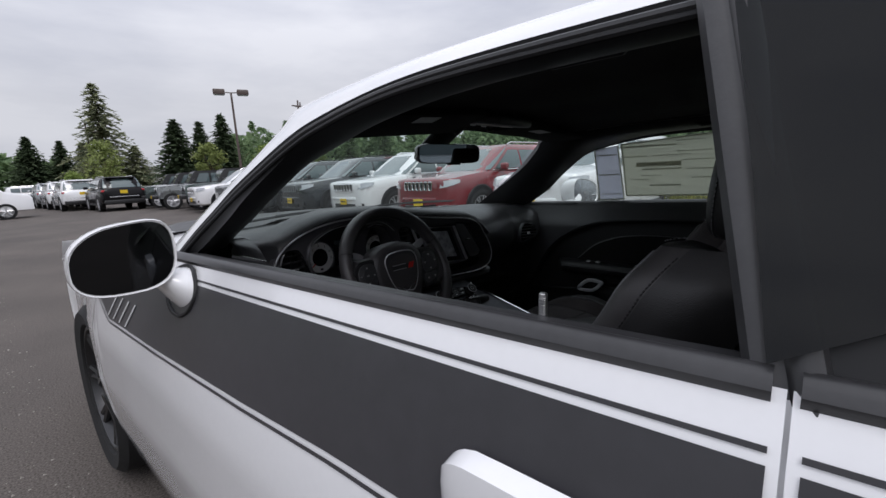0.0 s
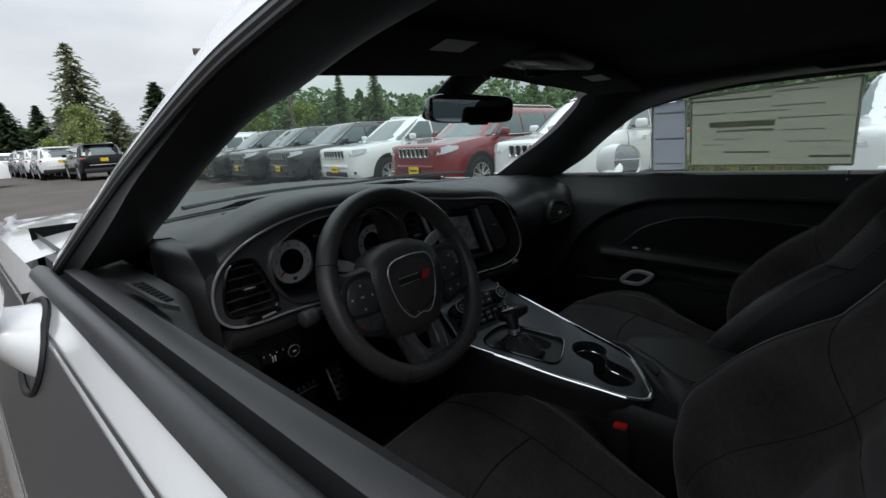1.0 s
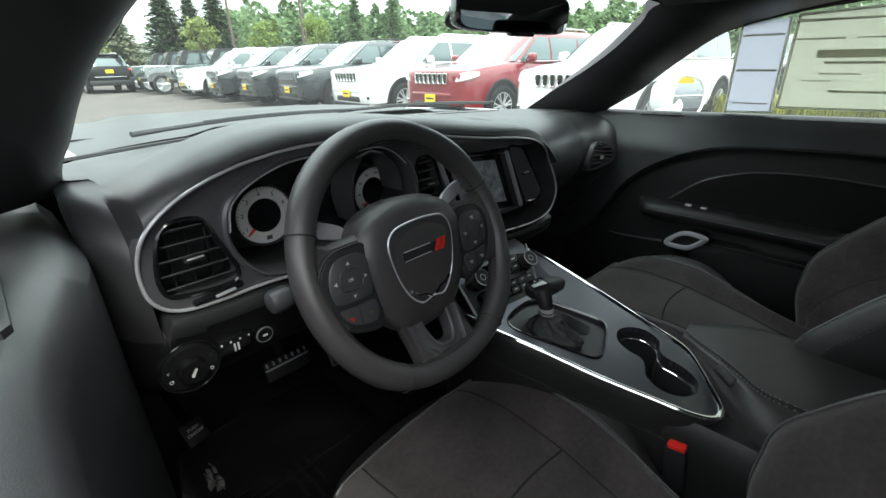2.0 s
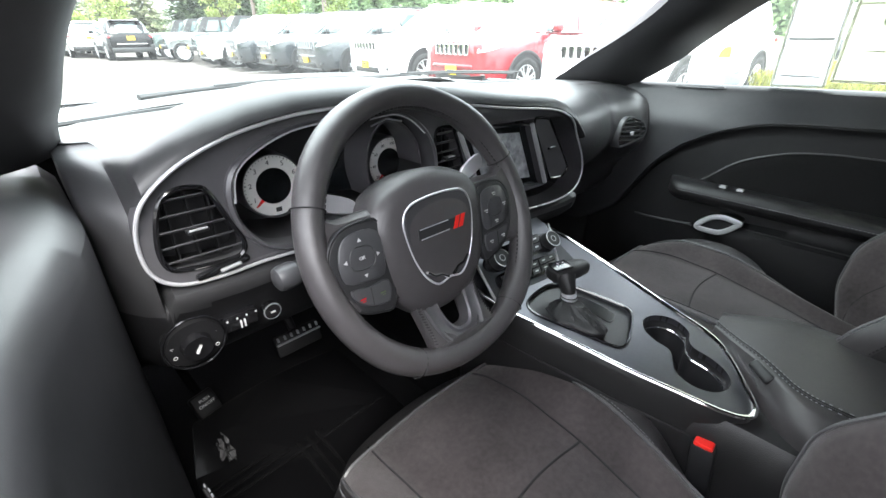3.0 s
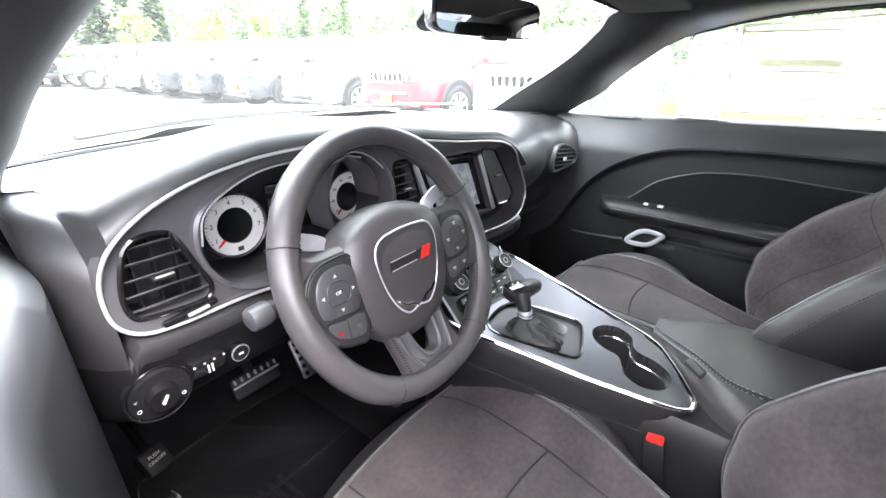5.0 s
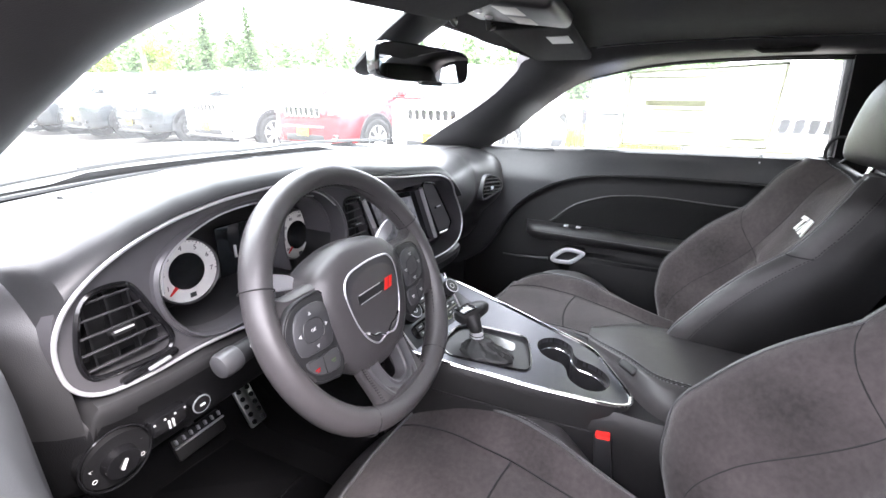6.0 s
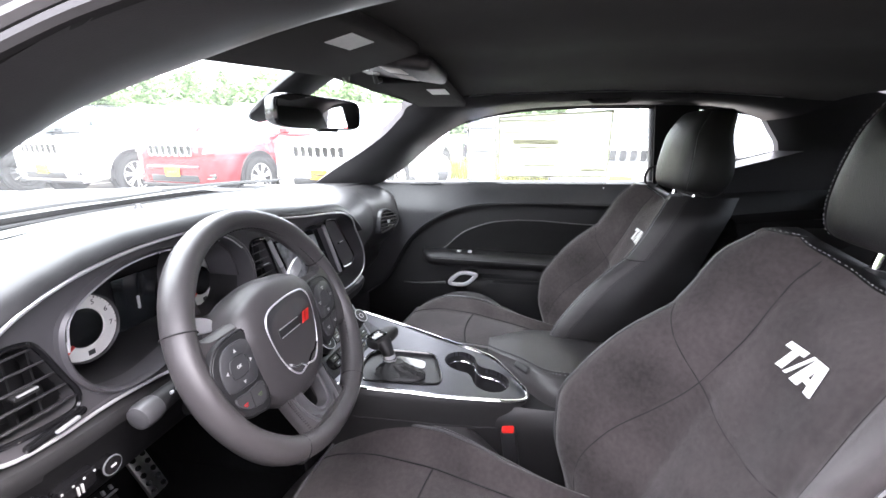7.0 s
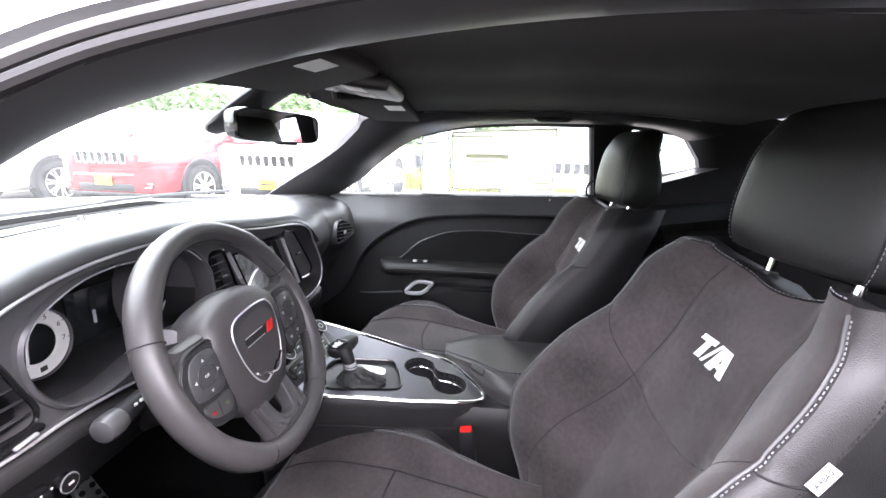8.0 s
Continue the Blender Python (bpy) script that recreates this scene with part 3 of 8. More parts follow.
for x0, x1 in ((-0.55, 0.02), (0.0, 0.56)):
    bm = NEW()
    pts = [Vector((lerp(x0, x1, f), 0.712 - 0.40 * lerp(x0, x1, f) ** 2 - 0.02 * f, 1.036 + 0.006 * math.sin(3 * f))) for f in [i / 8 for i in range(9)]]
    tube(bm, pts, [0.006, 0.005, 0.005, 0.004, 0.004, 0.004, 0.003, 0.003, 0.003], 6)
    tube(bm, [p + Vector((0, -0.02, 0.006)) for p in pts[2:]], 0.003, 6)
    part("wiper", bm, PLASTIC, car, "black windscreen wiper")
# windscreen
bm = NEW()
rows = []
for i, e in enumerate(spline(WSE[:7], 3)):
    f = i / 18
    rows.append([Vector((u * e.x * 0.945, e.y + (1 - u * u) * lerp(0.205, 0.07, f), e.z + (1 - u * u) * 0.022 * f)) for u in [j / 12 for j in range(-12, 13)]])
loft(bm, rows, closed=False)
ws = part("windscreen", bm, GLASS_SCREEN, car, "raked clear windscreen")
ws.visible_shadow = False
bm = NEW()
tube(bm, [p for p in rows[0]], 0.01, 6)
part("windscreen_seal", bm, RUBBER, car)
bm = NEW()
loft(bm, [[p + Vector((0, -0.006, 0.0)) for p in rows[0]], [p.lerp(q, 0.22) + Vector((0, -0.006, 0.0)) for p, q in zip(rows[0], rows[1])]], closed=False)
part("windscreen_lower_band", bm, RUBBER, car, "black band along the foot of the windscreen")
for s in (-1, 1):
    bm = NEW()
    strip(bm, WSE[:8], IWS_D[:8] if s < 0 else IWS[:8], s, 0.0, 2)
    part("windscreen_border", bm, RUBBER, car)
# header trim between windscreen and headliner
bm = NEW()
loft(bm, [[p.copy() for p in rows[-1]], [Vector((u * 0.59, 0.118 - u * u * 0.07, 1.335)) for u in [j / 12 for j in range(-12, 13)]],
          [Vector((u * 0.585, 0.05 + 0.07 * (1 - u * u) - 0.02, 1.312 + 0.022 * (1 - u * u))) for u in [j / 12 for j in range(-12, 13)]]], closed=False)
part("header_trim", bm, HEADLINER, car)

# passenger's window, closed, with the price sheet behind it
bm = NEW()
w = [(0.27, 1.0), (0.12, 1.09), (-0.11, 1.252), (-0.25, 1.292), (-0.40, 1.312), (-0.61, 1.322), (-0.81, 1.322), (-0.87, 1.03), (-0.4, 1.018)]
prism(bm, w, lambda y, z, d: Vector((0.835 - (z - 0.985) * 0.45 + d, y, z)), -0.002, 0.002)
sg = part("side_window", bm, GLASS, car, "closed passenger window", smooth=False)
sg.visible_shadow = False


def on_glass(y, z, d=0.0):
    return Vector((0.826 - (z - 0.985) * 0.45 - d, y, z))


bm = NEW()
prism(bm, [(-0.262, 1.055), (-0.262, 1.275), (-0.655, 1.296), (-0.675, 1.06)], lambda y, z, d: on_glass(y, z, d), 0, 0.0008)
sheet = part("price_sheet", bm, PAPER, car, "pale printed price sheet stuck to the window", smooth=False)
bm = NEW()
prism(bm, [(-0.138, 1.035), (-0.146, 1.262), (-0.247, 1.272), (-0.25, 1.04)], lambda y, z, d: on_glass(y, z, d), 0, 0.0008)
part("price_sheet", bm, PAPER_BLUE, car, "bluish back of a smaller printed sheet", smooth=False)
bm = NEW()
bars = [(-0.29, 1.262, 0.07, .006), (-0.39, 1.262, 0.16, .005), (-0.31, 1.222, 0.10, .004), (-0.45, 1.222, 0.14, .003), (-0.40, 1.188, 0.17, .018), (-0.41, 1.168, 0.15, .006),
        (-0.37, 1.142, 0.08, .003), (-0.42, 1.10, 0.12, .006), (-0.53, 1.235, 0.12, .003), (-0.56, 1.20, 0.14, .003), (-0.55, 1.165, 0.10, .003), (-0.58, 1.13, 0.12, .003), (-0.62, 1.085, 0.09, .008), (-0.33, 1.125, 0.06, .003), (-0.52, 1.275, 0.10, .003)]
for y, z, wd, h in bars + [(-0.196, 1.235, 0.09, .005), (-0.196, 1.15, 0.09, .006), (-0.195, 1.062, 0.085, .004)]:
    bm = NEW()
    prism(bm, [(y - wd / 2, z - h / 2), (y + wd / 2, z - h / 2), (y + wd / 2, z + h / 2), (y - wd / 2, z + h / 2)], lambda a, b, d: on_glass(a, b, 0.0009 + d), 0, 0.0006)
    part("print_bar", bm, PRINT_GREY, car, smooth=False)
bm = NEW()
for a, b in (((-0.262, 1.055), (-0.262, 1.275)), ((-0.262, 1.275), (-0.655, 1.296)), ((-0.655, 1.296), (-0.675, 1.06)), ((-0.675, 1.06), (-0.262, 1.055)),
             ((-0.138, 1.035), (-0.146, 1.262)), ((-0.247, 1.272), (-0.25, 1.04)), ((-0.25, 1.04), (-0.138, 1.035))):
    tube(bm, [on_glass(*a, 0.001), on_glass(*b, 0.001)], 0.0035, 4)
part("sheet_border", bm, PAPER, car, smooth=False)


# ---- doors, inside ----
PAD = [(-0.95, 0.948), (-0.64, 0.950), (-0.40, 0.948), (-0.22, 0.939), (-0.15, 0.930), (-0.085, 0.909), (-0.03, 0.884), (0.038, 0.842), (0.11, 0.770), (0.144, 0.705), (0.20, 0.60), (0.34, 0.50)]
ARM = [(-0.9, 0.727), (-0.47, 0.729), (-0.29, 0.731), (-0.16, 0.732), (0.0, 0.733), (0.04, 0.731)]
SWEEP = [(-0.09, 0.640), (-0.131, 0.668), (-0.206, 0.690), (-0.304, 0.682), (-0.402, 0.646), (-0.463, 0.600), (-0.53, 0.52), (-0.58, 0.42)]


def door_x(y, z, s=1):
    """How far out the door's inner face lies; the driver's has a broad shelf on top."""
    pad = soft_table(y, PAD)
    up = lerp(0.752, 0.795, smooth01((z - 0.9) / 0.125))
    if s < 0:
        edge = lerp(0.764, 0.706, smooth01((y + 0.12) / 0.32))
        f = max(0.0, min(1.0, (z - 0.945) / (belt(y) - 0.004 - 0.945)))
        up = lerp(edge, 0.803, f ** 3.2)
        pad = 0.42
    low = 0.782 - 0.010 * smooth01((0.72 - z) / 0.2)
    low -= 0.030 * smooth01((soft_table(y, SWEEP) - z) / 0.022) * smooth01((-0.10 - y) / 0.05) * (s > 0)
    return lerp(low, up, smooth01((z - pad + 0.008) / 0.016))


def inset_top(y):
    """The upper edge of the cloth inset: a quarter round in front, then nearly level."""
    return soft_table(y, [(-0.80, 0.868), (-0.577, 0.873), (-0.435, 0.881), (-0.334, 0.879), (-0.242, 0.868), (-0.158, 0.838), (-0.12, 0.818), (-0.096, 0.797), (-0.053, 0.752), (-0.03, 0.735)])


LOCK_Y = -0.67


def top_of(s):
    """The inner door top over the belt line."""
    return 0.008 if s < 0 else 0.026


for s in (-1, 1):
    bm = NEW()
    rows = []
    ys = [lerp(0.46, -0.90, i / 90) for i in range(91)]
    for y in ys:
        zt = belt(y) + top_of(s)
        pd_z = soft_table(y, PAD)
        if s < 0:
            pd_z = 0.42
        zs = [lerp(0.32, pd_z - 0.003, j / 40) for j in range(41)] + [lerp(pd_z + 0.003, zt - 0.012, j / 29) for j in range(30)]
        r = [Vector((door_x(y, z, s), y, z)) for z in zs] + [Vector((0.803, y, zt - 0.003)), Vector((0.812, y, zt)), Vector((0.824, y, zt - 0.002)), Vector((0.826, y, zt - 0.04))]
        rows.append([mir(p, s) for p in r])
    loft(bm, rows, closed=False)
    dp = part("door_panel", bm, TRIM, car, "moulded black door panel")
    # below the pad: black leather, with the undercut's shade put into its colour
    dp.data.materials.append(DOOR_DARK)
    for k, pg in enumerate(dp.data.polygons):
        if k % 74 < 40:
            pg.material_index = 1
    # soft inset above the armrest
    if s > 0:
        bm = NEW()
        rows = []
        for i in range(51):
            y = lerp(-0.045, -0.86, (i / 50) ** 1.4)
            bot, top = 0.722, max(0.726, inset_top(y))
            rows.append([mir((door_x(y, z) - 0.007 * min(1.0, 2.2 * math.sin(math.pi * min(0.5, (1 - k / 10)))), y, z), s) for k, z in enumerate([lerp(bot, top, k / 10) for k in range(11)])])
        loft(bm, rows, closed=False)
        part("cloth_inset", bm, CLOTH_DARK, car, "black suede door inset")
        bm = NEW()
        tube(bm, [mir((door_x(y, soft_table(y, PAD), s) - 0.003, y, soft_table(y, PAD)), s) for y in [lerp(0.16, -0.88, i / 60) for i in range(61)]], 0.0028, 6)
        part("panel_piping", bm, LEATHER, car)
        bm = NEW()
        tube(bm, [mir((door_x(y, inset_top(y)) - 0.003, y, inset_top(y)), s) for y in [lerp(-0.045, -0.80, (i / 50) ** 1.6) for i in range(51)]], 0.0024, 6)
        part("inset_piping", bm, PIPING, car)
    # a paler strip stands for light on the bulge's upper face
    if s > 0:
        bm = NEW()
        P = [(y, soft_table(y, SWEEP)) for y in [lerp(-0.125, -0.52, i / 40) for i in range(41)]]
        tube(bm, [mir((door_x(y, z - 0.012) - 0.0015, y, z - 0.012), s) for y, z in P], 0.0024, 6)
        part("sweep_lit_edge", bm, LEATHER, car)
    # armrest: a padded bar with a rounded front end
    def arm_ring(y):
        e = max(0.0, min(1.0, (0.042 - y) / 0.055))
        e = math.sqrt(1 - (1 - e) ** 2)
        z = soft_table(y, ARM)
        d = 0.012 + 0.073 * e
        drop = 0.046 * (0.35 + 0.65 * e)
        prof = [(0.0, 0.012), (d * 0.45, 0.013), (d * 0.80, 0.008), (d * 0.96, -0.002), (d, -0.014), (d * 0.97, -0.026), (d * 0.80, -drop + 0.004), (d * 0.45, -drop - 0.002), (0.0, -drop)]
        return [mir((0.786 - a, y, z + b), s) for a, b in prof]
    bm = NEW()
    loft(bm, [spline(arm_ring(lerp(0.0415 if s > 0 else -0.25, -0.885, (i / 44) ** 1.7)), 3) for i in range(45)], closed=False)
    part("door_armrest", bm, LEATHER, car, "padded leather door armrest")
    bm = NEW()
    for i in range(104):
        y = lerp(0.0, -0.83, i / 104)
        q = arm_ring(y)[4]
        rbox(bm, q + Vector((-s * 0.0012, 0, 0.004)), (0.0015, 0.0050, 0.0013), 0)
    sd = part("stitching", bm, STITCH, car)
    sd["kind"] = "stuff"
    bm = NEW()
    tube(bm, [arm_ring(lerp(0.0, -0.86, i / 30))[4] + Vector((0, 0, 0.0008)) for i in range(31)], 0.0016, 5)
    part("armrest_seam", bm, SEAM, car)
    # inner handle in its recess
    if s > 0:
        hx = 0.712
        bm = NEW()
        tube(bm, [mir((hx, -0.137 + 0.78 * (y + 0.137), 0.637 + 0.82 * (z - 0.637)), s) for y, z in loop2([(-0.068, 0.618), (-0.085, 0.638), (-0.115, 0.662), (-0.15, 0.670), (-0.205, 0.662), (-0.200, 0.652), (-0.180, 0.630), (-0.150, 0.610), (-0.11, 0.606), (-0.075, 0.608)], 4)], 0.0085, 8, True, 0.7)
        part("door_handle", bm, SATIN, car, "satin silver inner door handle")
        bm = NEW()
        prism(bm, loop2([(-0.05, 0.61), (-0.10, 0.656), (-0.165, 0.672), (-0.21, 0.66), (-0.19, 0.625), (-0.14, 0.60), (-0.09, 0.592)], 4), lambda y, z, d: mir((hx + 0.006 + d, -0.137 + 0.78 * (y + 0.137), 0.637 + 0.82 * (z - 0.637)), s), 0, 0.05)
        part("handle_cup", bm, RUBBER, car)
        bm = NEW()
        tube(bm, [mir((x, y, z), s) for x, y, z in ((0.765, 0.13, 0.588), (0.758, 0.08, 0.590), (0.752, 0.0, 0.597), (0.742, -0.06, 0.606))], [0.003, 0.004, 0.005, 0.006], 6)
        part("pocket_lip", bm, PLASTIC, car)
        for i in range(2):
            bm = NEW()
            rbox(bm, mir((0.742, -0.115 - 0.045 * i, 0.7475), s), (0.022, 0.018, 0.006), 0.002)
            part("door_switch", bm, SATIN if s > 0 else GLOSS_BLACK, car)
    # slot for the window's warm air, plain to see on the driver's door
    if s < 0:
        bm = NEW()
        prism(bm, [(0.0, -0.012), (0.015, -0.02), (0.135, -0.02), (0.15, -0.012), (0.15, 0.012), (0.135, 0.018), (0.015, 0.018), (0.0, 0.012)], lambda y, x, d: mir((0.783 + x * 0.6, y - 0.05, belt(y) + top_of(s) - (0.009 if s < 0 else 0.027) + d + x * 0.35), s), 0, 0.006)
        slot = part("demister_slot", bm, TRIM, car, "slim air slot in the door top", smooth=False)
        zs = belt(0.03) + top_of(s) - 0.0028
        bm = NEW()
        rbox(bm, mir((0.781, 0.025, zs - 0.0003), s), (0.0135, 0.112, 0.0012), 0)
        part("slot_recess", bm, GLOSS_BLACK, slot)
        for i in range(8):
            bm = NEW()
            rbox(bm, mir((0.781, -0.024 + 0.0140 * i, zs + 0.0005), s), (0.0115, 0.0022, 0.0014), 0)
            part("slot_fin", bm, PLASTIC, slot)
    else:
        bm = NEW()
        tube(bm, [mir((0.792 + a, y, belt(y) + top_of(s) - 0.0085 + 0.25 * a), s) for y, a in loop2([(0.10, 0.0), (0.096, 0.006), (0.035, 0.007), (-0.026, 0.006), (-0.03, 0.0), (-0.026, -0.006), (0.035, -0.007), (0.096, -0.006)], 4)], 0.0016, 6, True)
        slot = part("demister_slot", bm, TRIM, car, "slim air slot in the door top")
        bm = NEW()
        rbox(bm, mir((0.792, 0.035, belt(0.035) + top_of(s) - 0.0088), s), (0.010, 0.122, 0.0012), 0.0004, 1)
        part("slot_recess", bm, PLASTIC, slot)
    # lock button
    bm = NEW()
    zl = belt(LOCK_Y)
    prof = [(-0.010, 0.0062), (0.002, 0.0062), (0.0035, 0.0046)] + [(0.005 + 0.003 * k + o, r) for k in range(6) for o, r in ((0.0, 0.0047), (0.0016, 0.0047), (0.0018, 0.0041), (0.0028, 0.0041))] + [(0.0235, 0.0047), (0.027, 0.0044), (0.028, 0.003)]
    loft(bm, [[mir((0.80 + r * math.cos(a), LOCK_Y + r * math.sin(a), zl + h), s) for a in [2 * math.pi * k / 14 for k in range(14)]] for h, r in prof])
    part("lock_button", bm, STEEL, car, "ribbed metal lock button")

# door mirrors
def oval(w, h, k=1.0, n=32):
    """A rounded mirror outline, lower towards its outer end."""
    pts = []
    for j in range(n):
        a = 2 * math.pi * j / n
        ca, sa = math.cos(a), math.sin(a)
        px = w * abs(ca) ** 0.72 * (1 if ca > 0 else -1)
        pz = (h - 0.010 * ca) * abs(sa) ** 0.72 * (1 if sa > 0 else -1) - 0.013 * ca
        pts.append((px * k, pz * k))
    return pts


for s in (-1, 1):
    yawed = 0.1 if s < 0 else -0.38
    c = Vector((0.980, 0.125, 1.031)) if s < 0 else Vector((1.02, 0.03, 1.062))
    bm = NEW()
    rings = [[mir(c + Vector((a, d + a * yawed, b + 0.02 * (k - 1))), s) for a, b in oval(0.086, 0.069, k)] for d, k in ((-0.006, 0.93), (-0.014, 0.945), (-0.016, 0.98), (-0.008, 1.0), (0.02, 0.99), (0.05, 0.92), (0.075, 0.76), (0.09, 0.5), (0.095, 0.2))]
    loft(bm, rings)
    mh = part("door_mirror", bm, PAINT_WHITE, car, "white oval door mirror housing")
    bm = NEW()
    loft(bm, [[mir(c + Vector((a, d + a * yawed, b)), s) for a, b in oval(0.086, 0.069, k)] for d, k in ((-0.0075, 0.95), (-0.0105, 0.935), (-0.0105, 0.90))])
    part("mirror_glass", bm, MIRROR_DARKENED if s < 0 else MIRROR, mh, "mirror glass darkened for its reflection" if s < 0 else "mirror glass", smooth=False)
    # stalk down to the door skin, with a dark gasket at its foot
    bm = NEW()
    yo = c.y - 0.125
    foot = Vector((0.868, 0.150 + yo, 0.942))
    head = Vector((c.x - 0.045, c.y + 0.035, c.z - 0.030))
    rings = []
    for f in [i / 10 for i in range(11)]:
        p = foot.lerp(head, f) + Vector((0, 0, -0.012 * math.sin(math.pi * f)))
        ry, rz = lerp(0.078, 0.045, smooth01(f * 1.3)), lerp(0.047, 0.030, smooth01(f * 1.3))
        rings.append([mir(p + Vector((-0.25 * rz * math.sin(a) * (1 - f), ry * math.cos(a), rz * math.sin(a))), s) for a in [2 * math.pi * j / 24 for j in range(24)]])
    loft(bm, rings)
    part("mirror_arm", bm, PAINT_WHITE, mh)
    bm = NEW()
    ring = []
    for j in range(36):
        a = 2 * math.pi * j / 36
        y, z = foot.y + 0.083 * math.cos(a), foot.z + 0.051 * math.sin(a)
        ring.append(mir((half_width(y, z) + 0.003, y, z), s))
    tube(bm, ring, 0.0042, 6, True)
    part("mirror_gasket", bm, RUBBER, mh)
    # outer door handle
    bm = NEW()
    zc = belt(-0.7) - 0.142
    rings = []
    for f in (0.0, 0.008, 0.02, 0.04, 0.07, 0.11, 0.17, 0.3, 0.5, 0.7, 0.82, 0.9, 0.95, 0.98, 1.0):
        e = min(1.0, f / 0.20, (1 - f) / 0.20)
        e = math.sqrt(1 - (1 - e) ** 2)
        y = lerp(-0.622, -0.84, f)
        h = 0.047 * (0.18 + 0.82 * e)
        x = half_width(y, zc)
        o = 0.001 + 0.020 * e
        rings.append([mir((x - 0.004, y, zc + h), s), mir((x + o * 0.8, y, zc + h * 0.9), s), mir((x + o, y, zc + h * 0.4), s), mir((x + o, y, zc - h * 0.4), s), mir((x + o * 0.7, y, zc - h * 0.95), s), mir((x - 0.004, y, zc - h), s)])
    loft(bm, rings)
    part("door_handle", bm, PAINT_WHITE, car, "white outer door handle")
    bm = NEW()
    cyl(bm, mir((half_width(-0.69, zc + 0.02) + 0.012, -0.69, zc + 0.012), s), mir((half_width(-0.69, zc) + 0.021, -0.69, zc + 0.012), s), 0.007, 0.007, 14)
    part("lock_barrel", bm, SATIN, car)
    # wheels
    for y in (1.27, -1.68):
        bm = NEW()
        rings = []
        for x, r in ((0.66, 0.28), (0.66, 0.33), (0.68, 0.352), (0.72, 0.357), (0.86, 0.357), (0.90, 0.352), (0.925, 0.325), (0.915, 0.275), (0.89, 0.262)):
            rings.append([mir((x, y + r * math.cos(a), 0.357 + r * math.sin(a)), s) for a in [2 * math.pi * j / 48 for j in range(48)]])
        loft(bm, rings, caps=False)
        ty = part("wheel", bm, TYRE, car, "black tyre on a dark spoked rim")
        bm = NEW()
        rings = [[mir((x, y + r * math.cos(a), 0.357 + r * math.sin(a)), s) for a in [2 * math.pi * j / 40 for j in range(40)]] for x, r in ((0.70, 0.25), (0.885, 0.255), (0.905, 0.262), (0.905, 0.25), (0.87, 0.235), (0.74, 0.225))]
        loft(bm, rings, caps=False)
        part("rim", bm, WHEEL_DARK, ty)
        for k in range(7):
            bm = NEW()
            a = 2 * math.pi * k / 7
            for o in (-0.09, 0.09):
                tube(bm, [mir((0.885, y + 0.05 * math.cos(a), 0.357 + 0.05 * math.sin(a)), s), mir((0.875, y + 0.15 * math.cos(a + o * 0.6), 0.357 + 0.15 * math.sin(a + o * 0.6)), s), mir((0.89, y + 0.245 * math.cos(a + o), 0.357 + 0.245 * math.sin(a + o)), s)], [0.02, 0.014, 0.012], 6)
            part("spoke", bm, WHEEL_DARK, ty)
        bm = NEW()
        cyl(bm, mir((0.82, y, 0.357), s), mir((0.895, y, 0.357), s), 0.055, 0.045, 20)
        part("hub", bm, WHEEL_DARK, ty)
        bm = NEW()
        cyl(bm, mir((0.74, y, 0.357), s), mir((0.76, y, 0.357), s), 0.18, 0.18, 24)
        part("brake_disc", bm, STEEL, ty)
        bm = NEW()
        rings = [[mir((x, y + 0.40 * math.cos(a), 0.345 + 0.395 * math.sin(a)), s) for a in [math.pi * j / 24 for j in range(25)]] for x in (0.865, 0.5)]
        loft(bm, rings, closed=False)
        part("wheel_liner", bm, RUBBER, car)
# underside
bm = NEW()
rbox(bm, (0, 0.0, 0.22), (1.5, 4.6, 0.06), 0.02)
part("underbody", bm, RUBBER, car)
bm = NEW()
rbox(bm, (0, 1.45, 0.62), (1.2, 1.3, 0.5), 0.05)
part("engine_bay", bm, RUBBER, car)
# marks at the front end of the stripe
for k in range(4):
    bm = NEW()
    y0 = 0.50 + 0.065 * k
    zz = belt(y0) - 0.165
    prism(bm, [(y0, zz - 0.03), (y0 + 0.011, zz - 0.03), (y0 - 0.044, zz + 0.035), (y0 - 0.055, zz + 0.035)], lambda y, z, d: Vector((-half_width(y, z) - 0.003 - d, y, z)), 0, 0.001)
    part("stripe_mark", bm, WHITE_PRINT, car, "white slanted mark on the dark stripe", smooth=False)



# ---- cabin floor and kick panels ----
bm = NEW()
rows = [[Vector((x, y, z + 0.01 * math.sin(7 * y))) for x, z in ((-0.76, 0.34), (-0.72, 0.27), (-0.5, 0.245), (-0.24, 0.25), (-0.18, 0.30), (-0.16, 0.40), (0.16, 0.40), (0.18, 0.30), (0.24, 0.25), (0.5, 0.245), (0.72, 0.27), (0.76, 0.34))] for y in (-1.2, -0.7, -0.2, 0.2, 0.5)]
rows.append([Vector((p.x, 0.72, p.z + 0.16)) for p in rows[0]])
rows.append([Vector((p.x, 0.86, max(0.62, p.z))) for p in rows[0]])
loft(bm, rows, closed=False)
part("floor_carpet", bm, CARPET, car, "black cut-pile carpet")
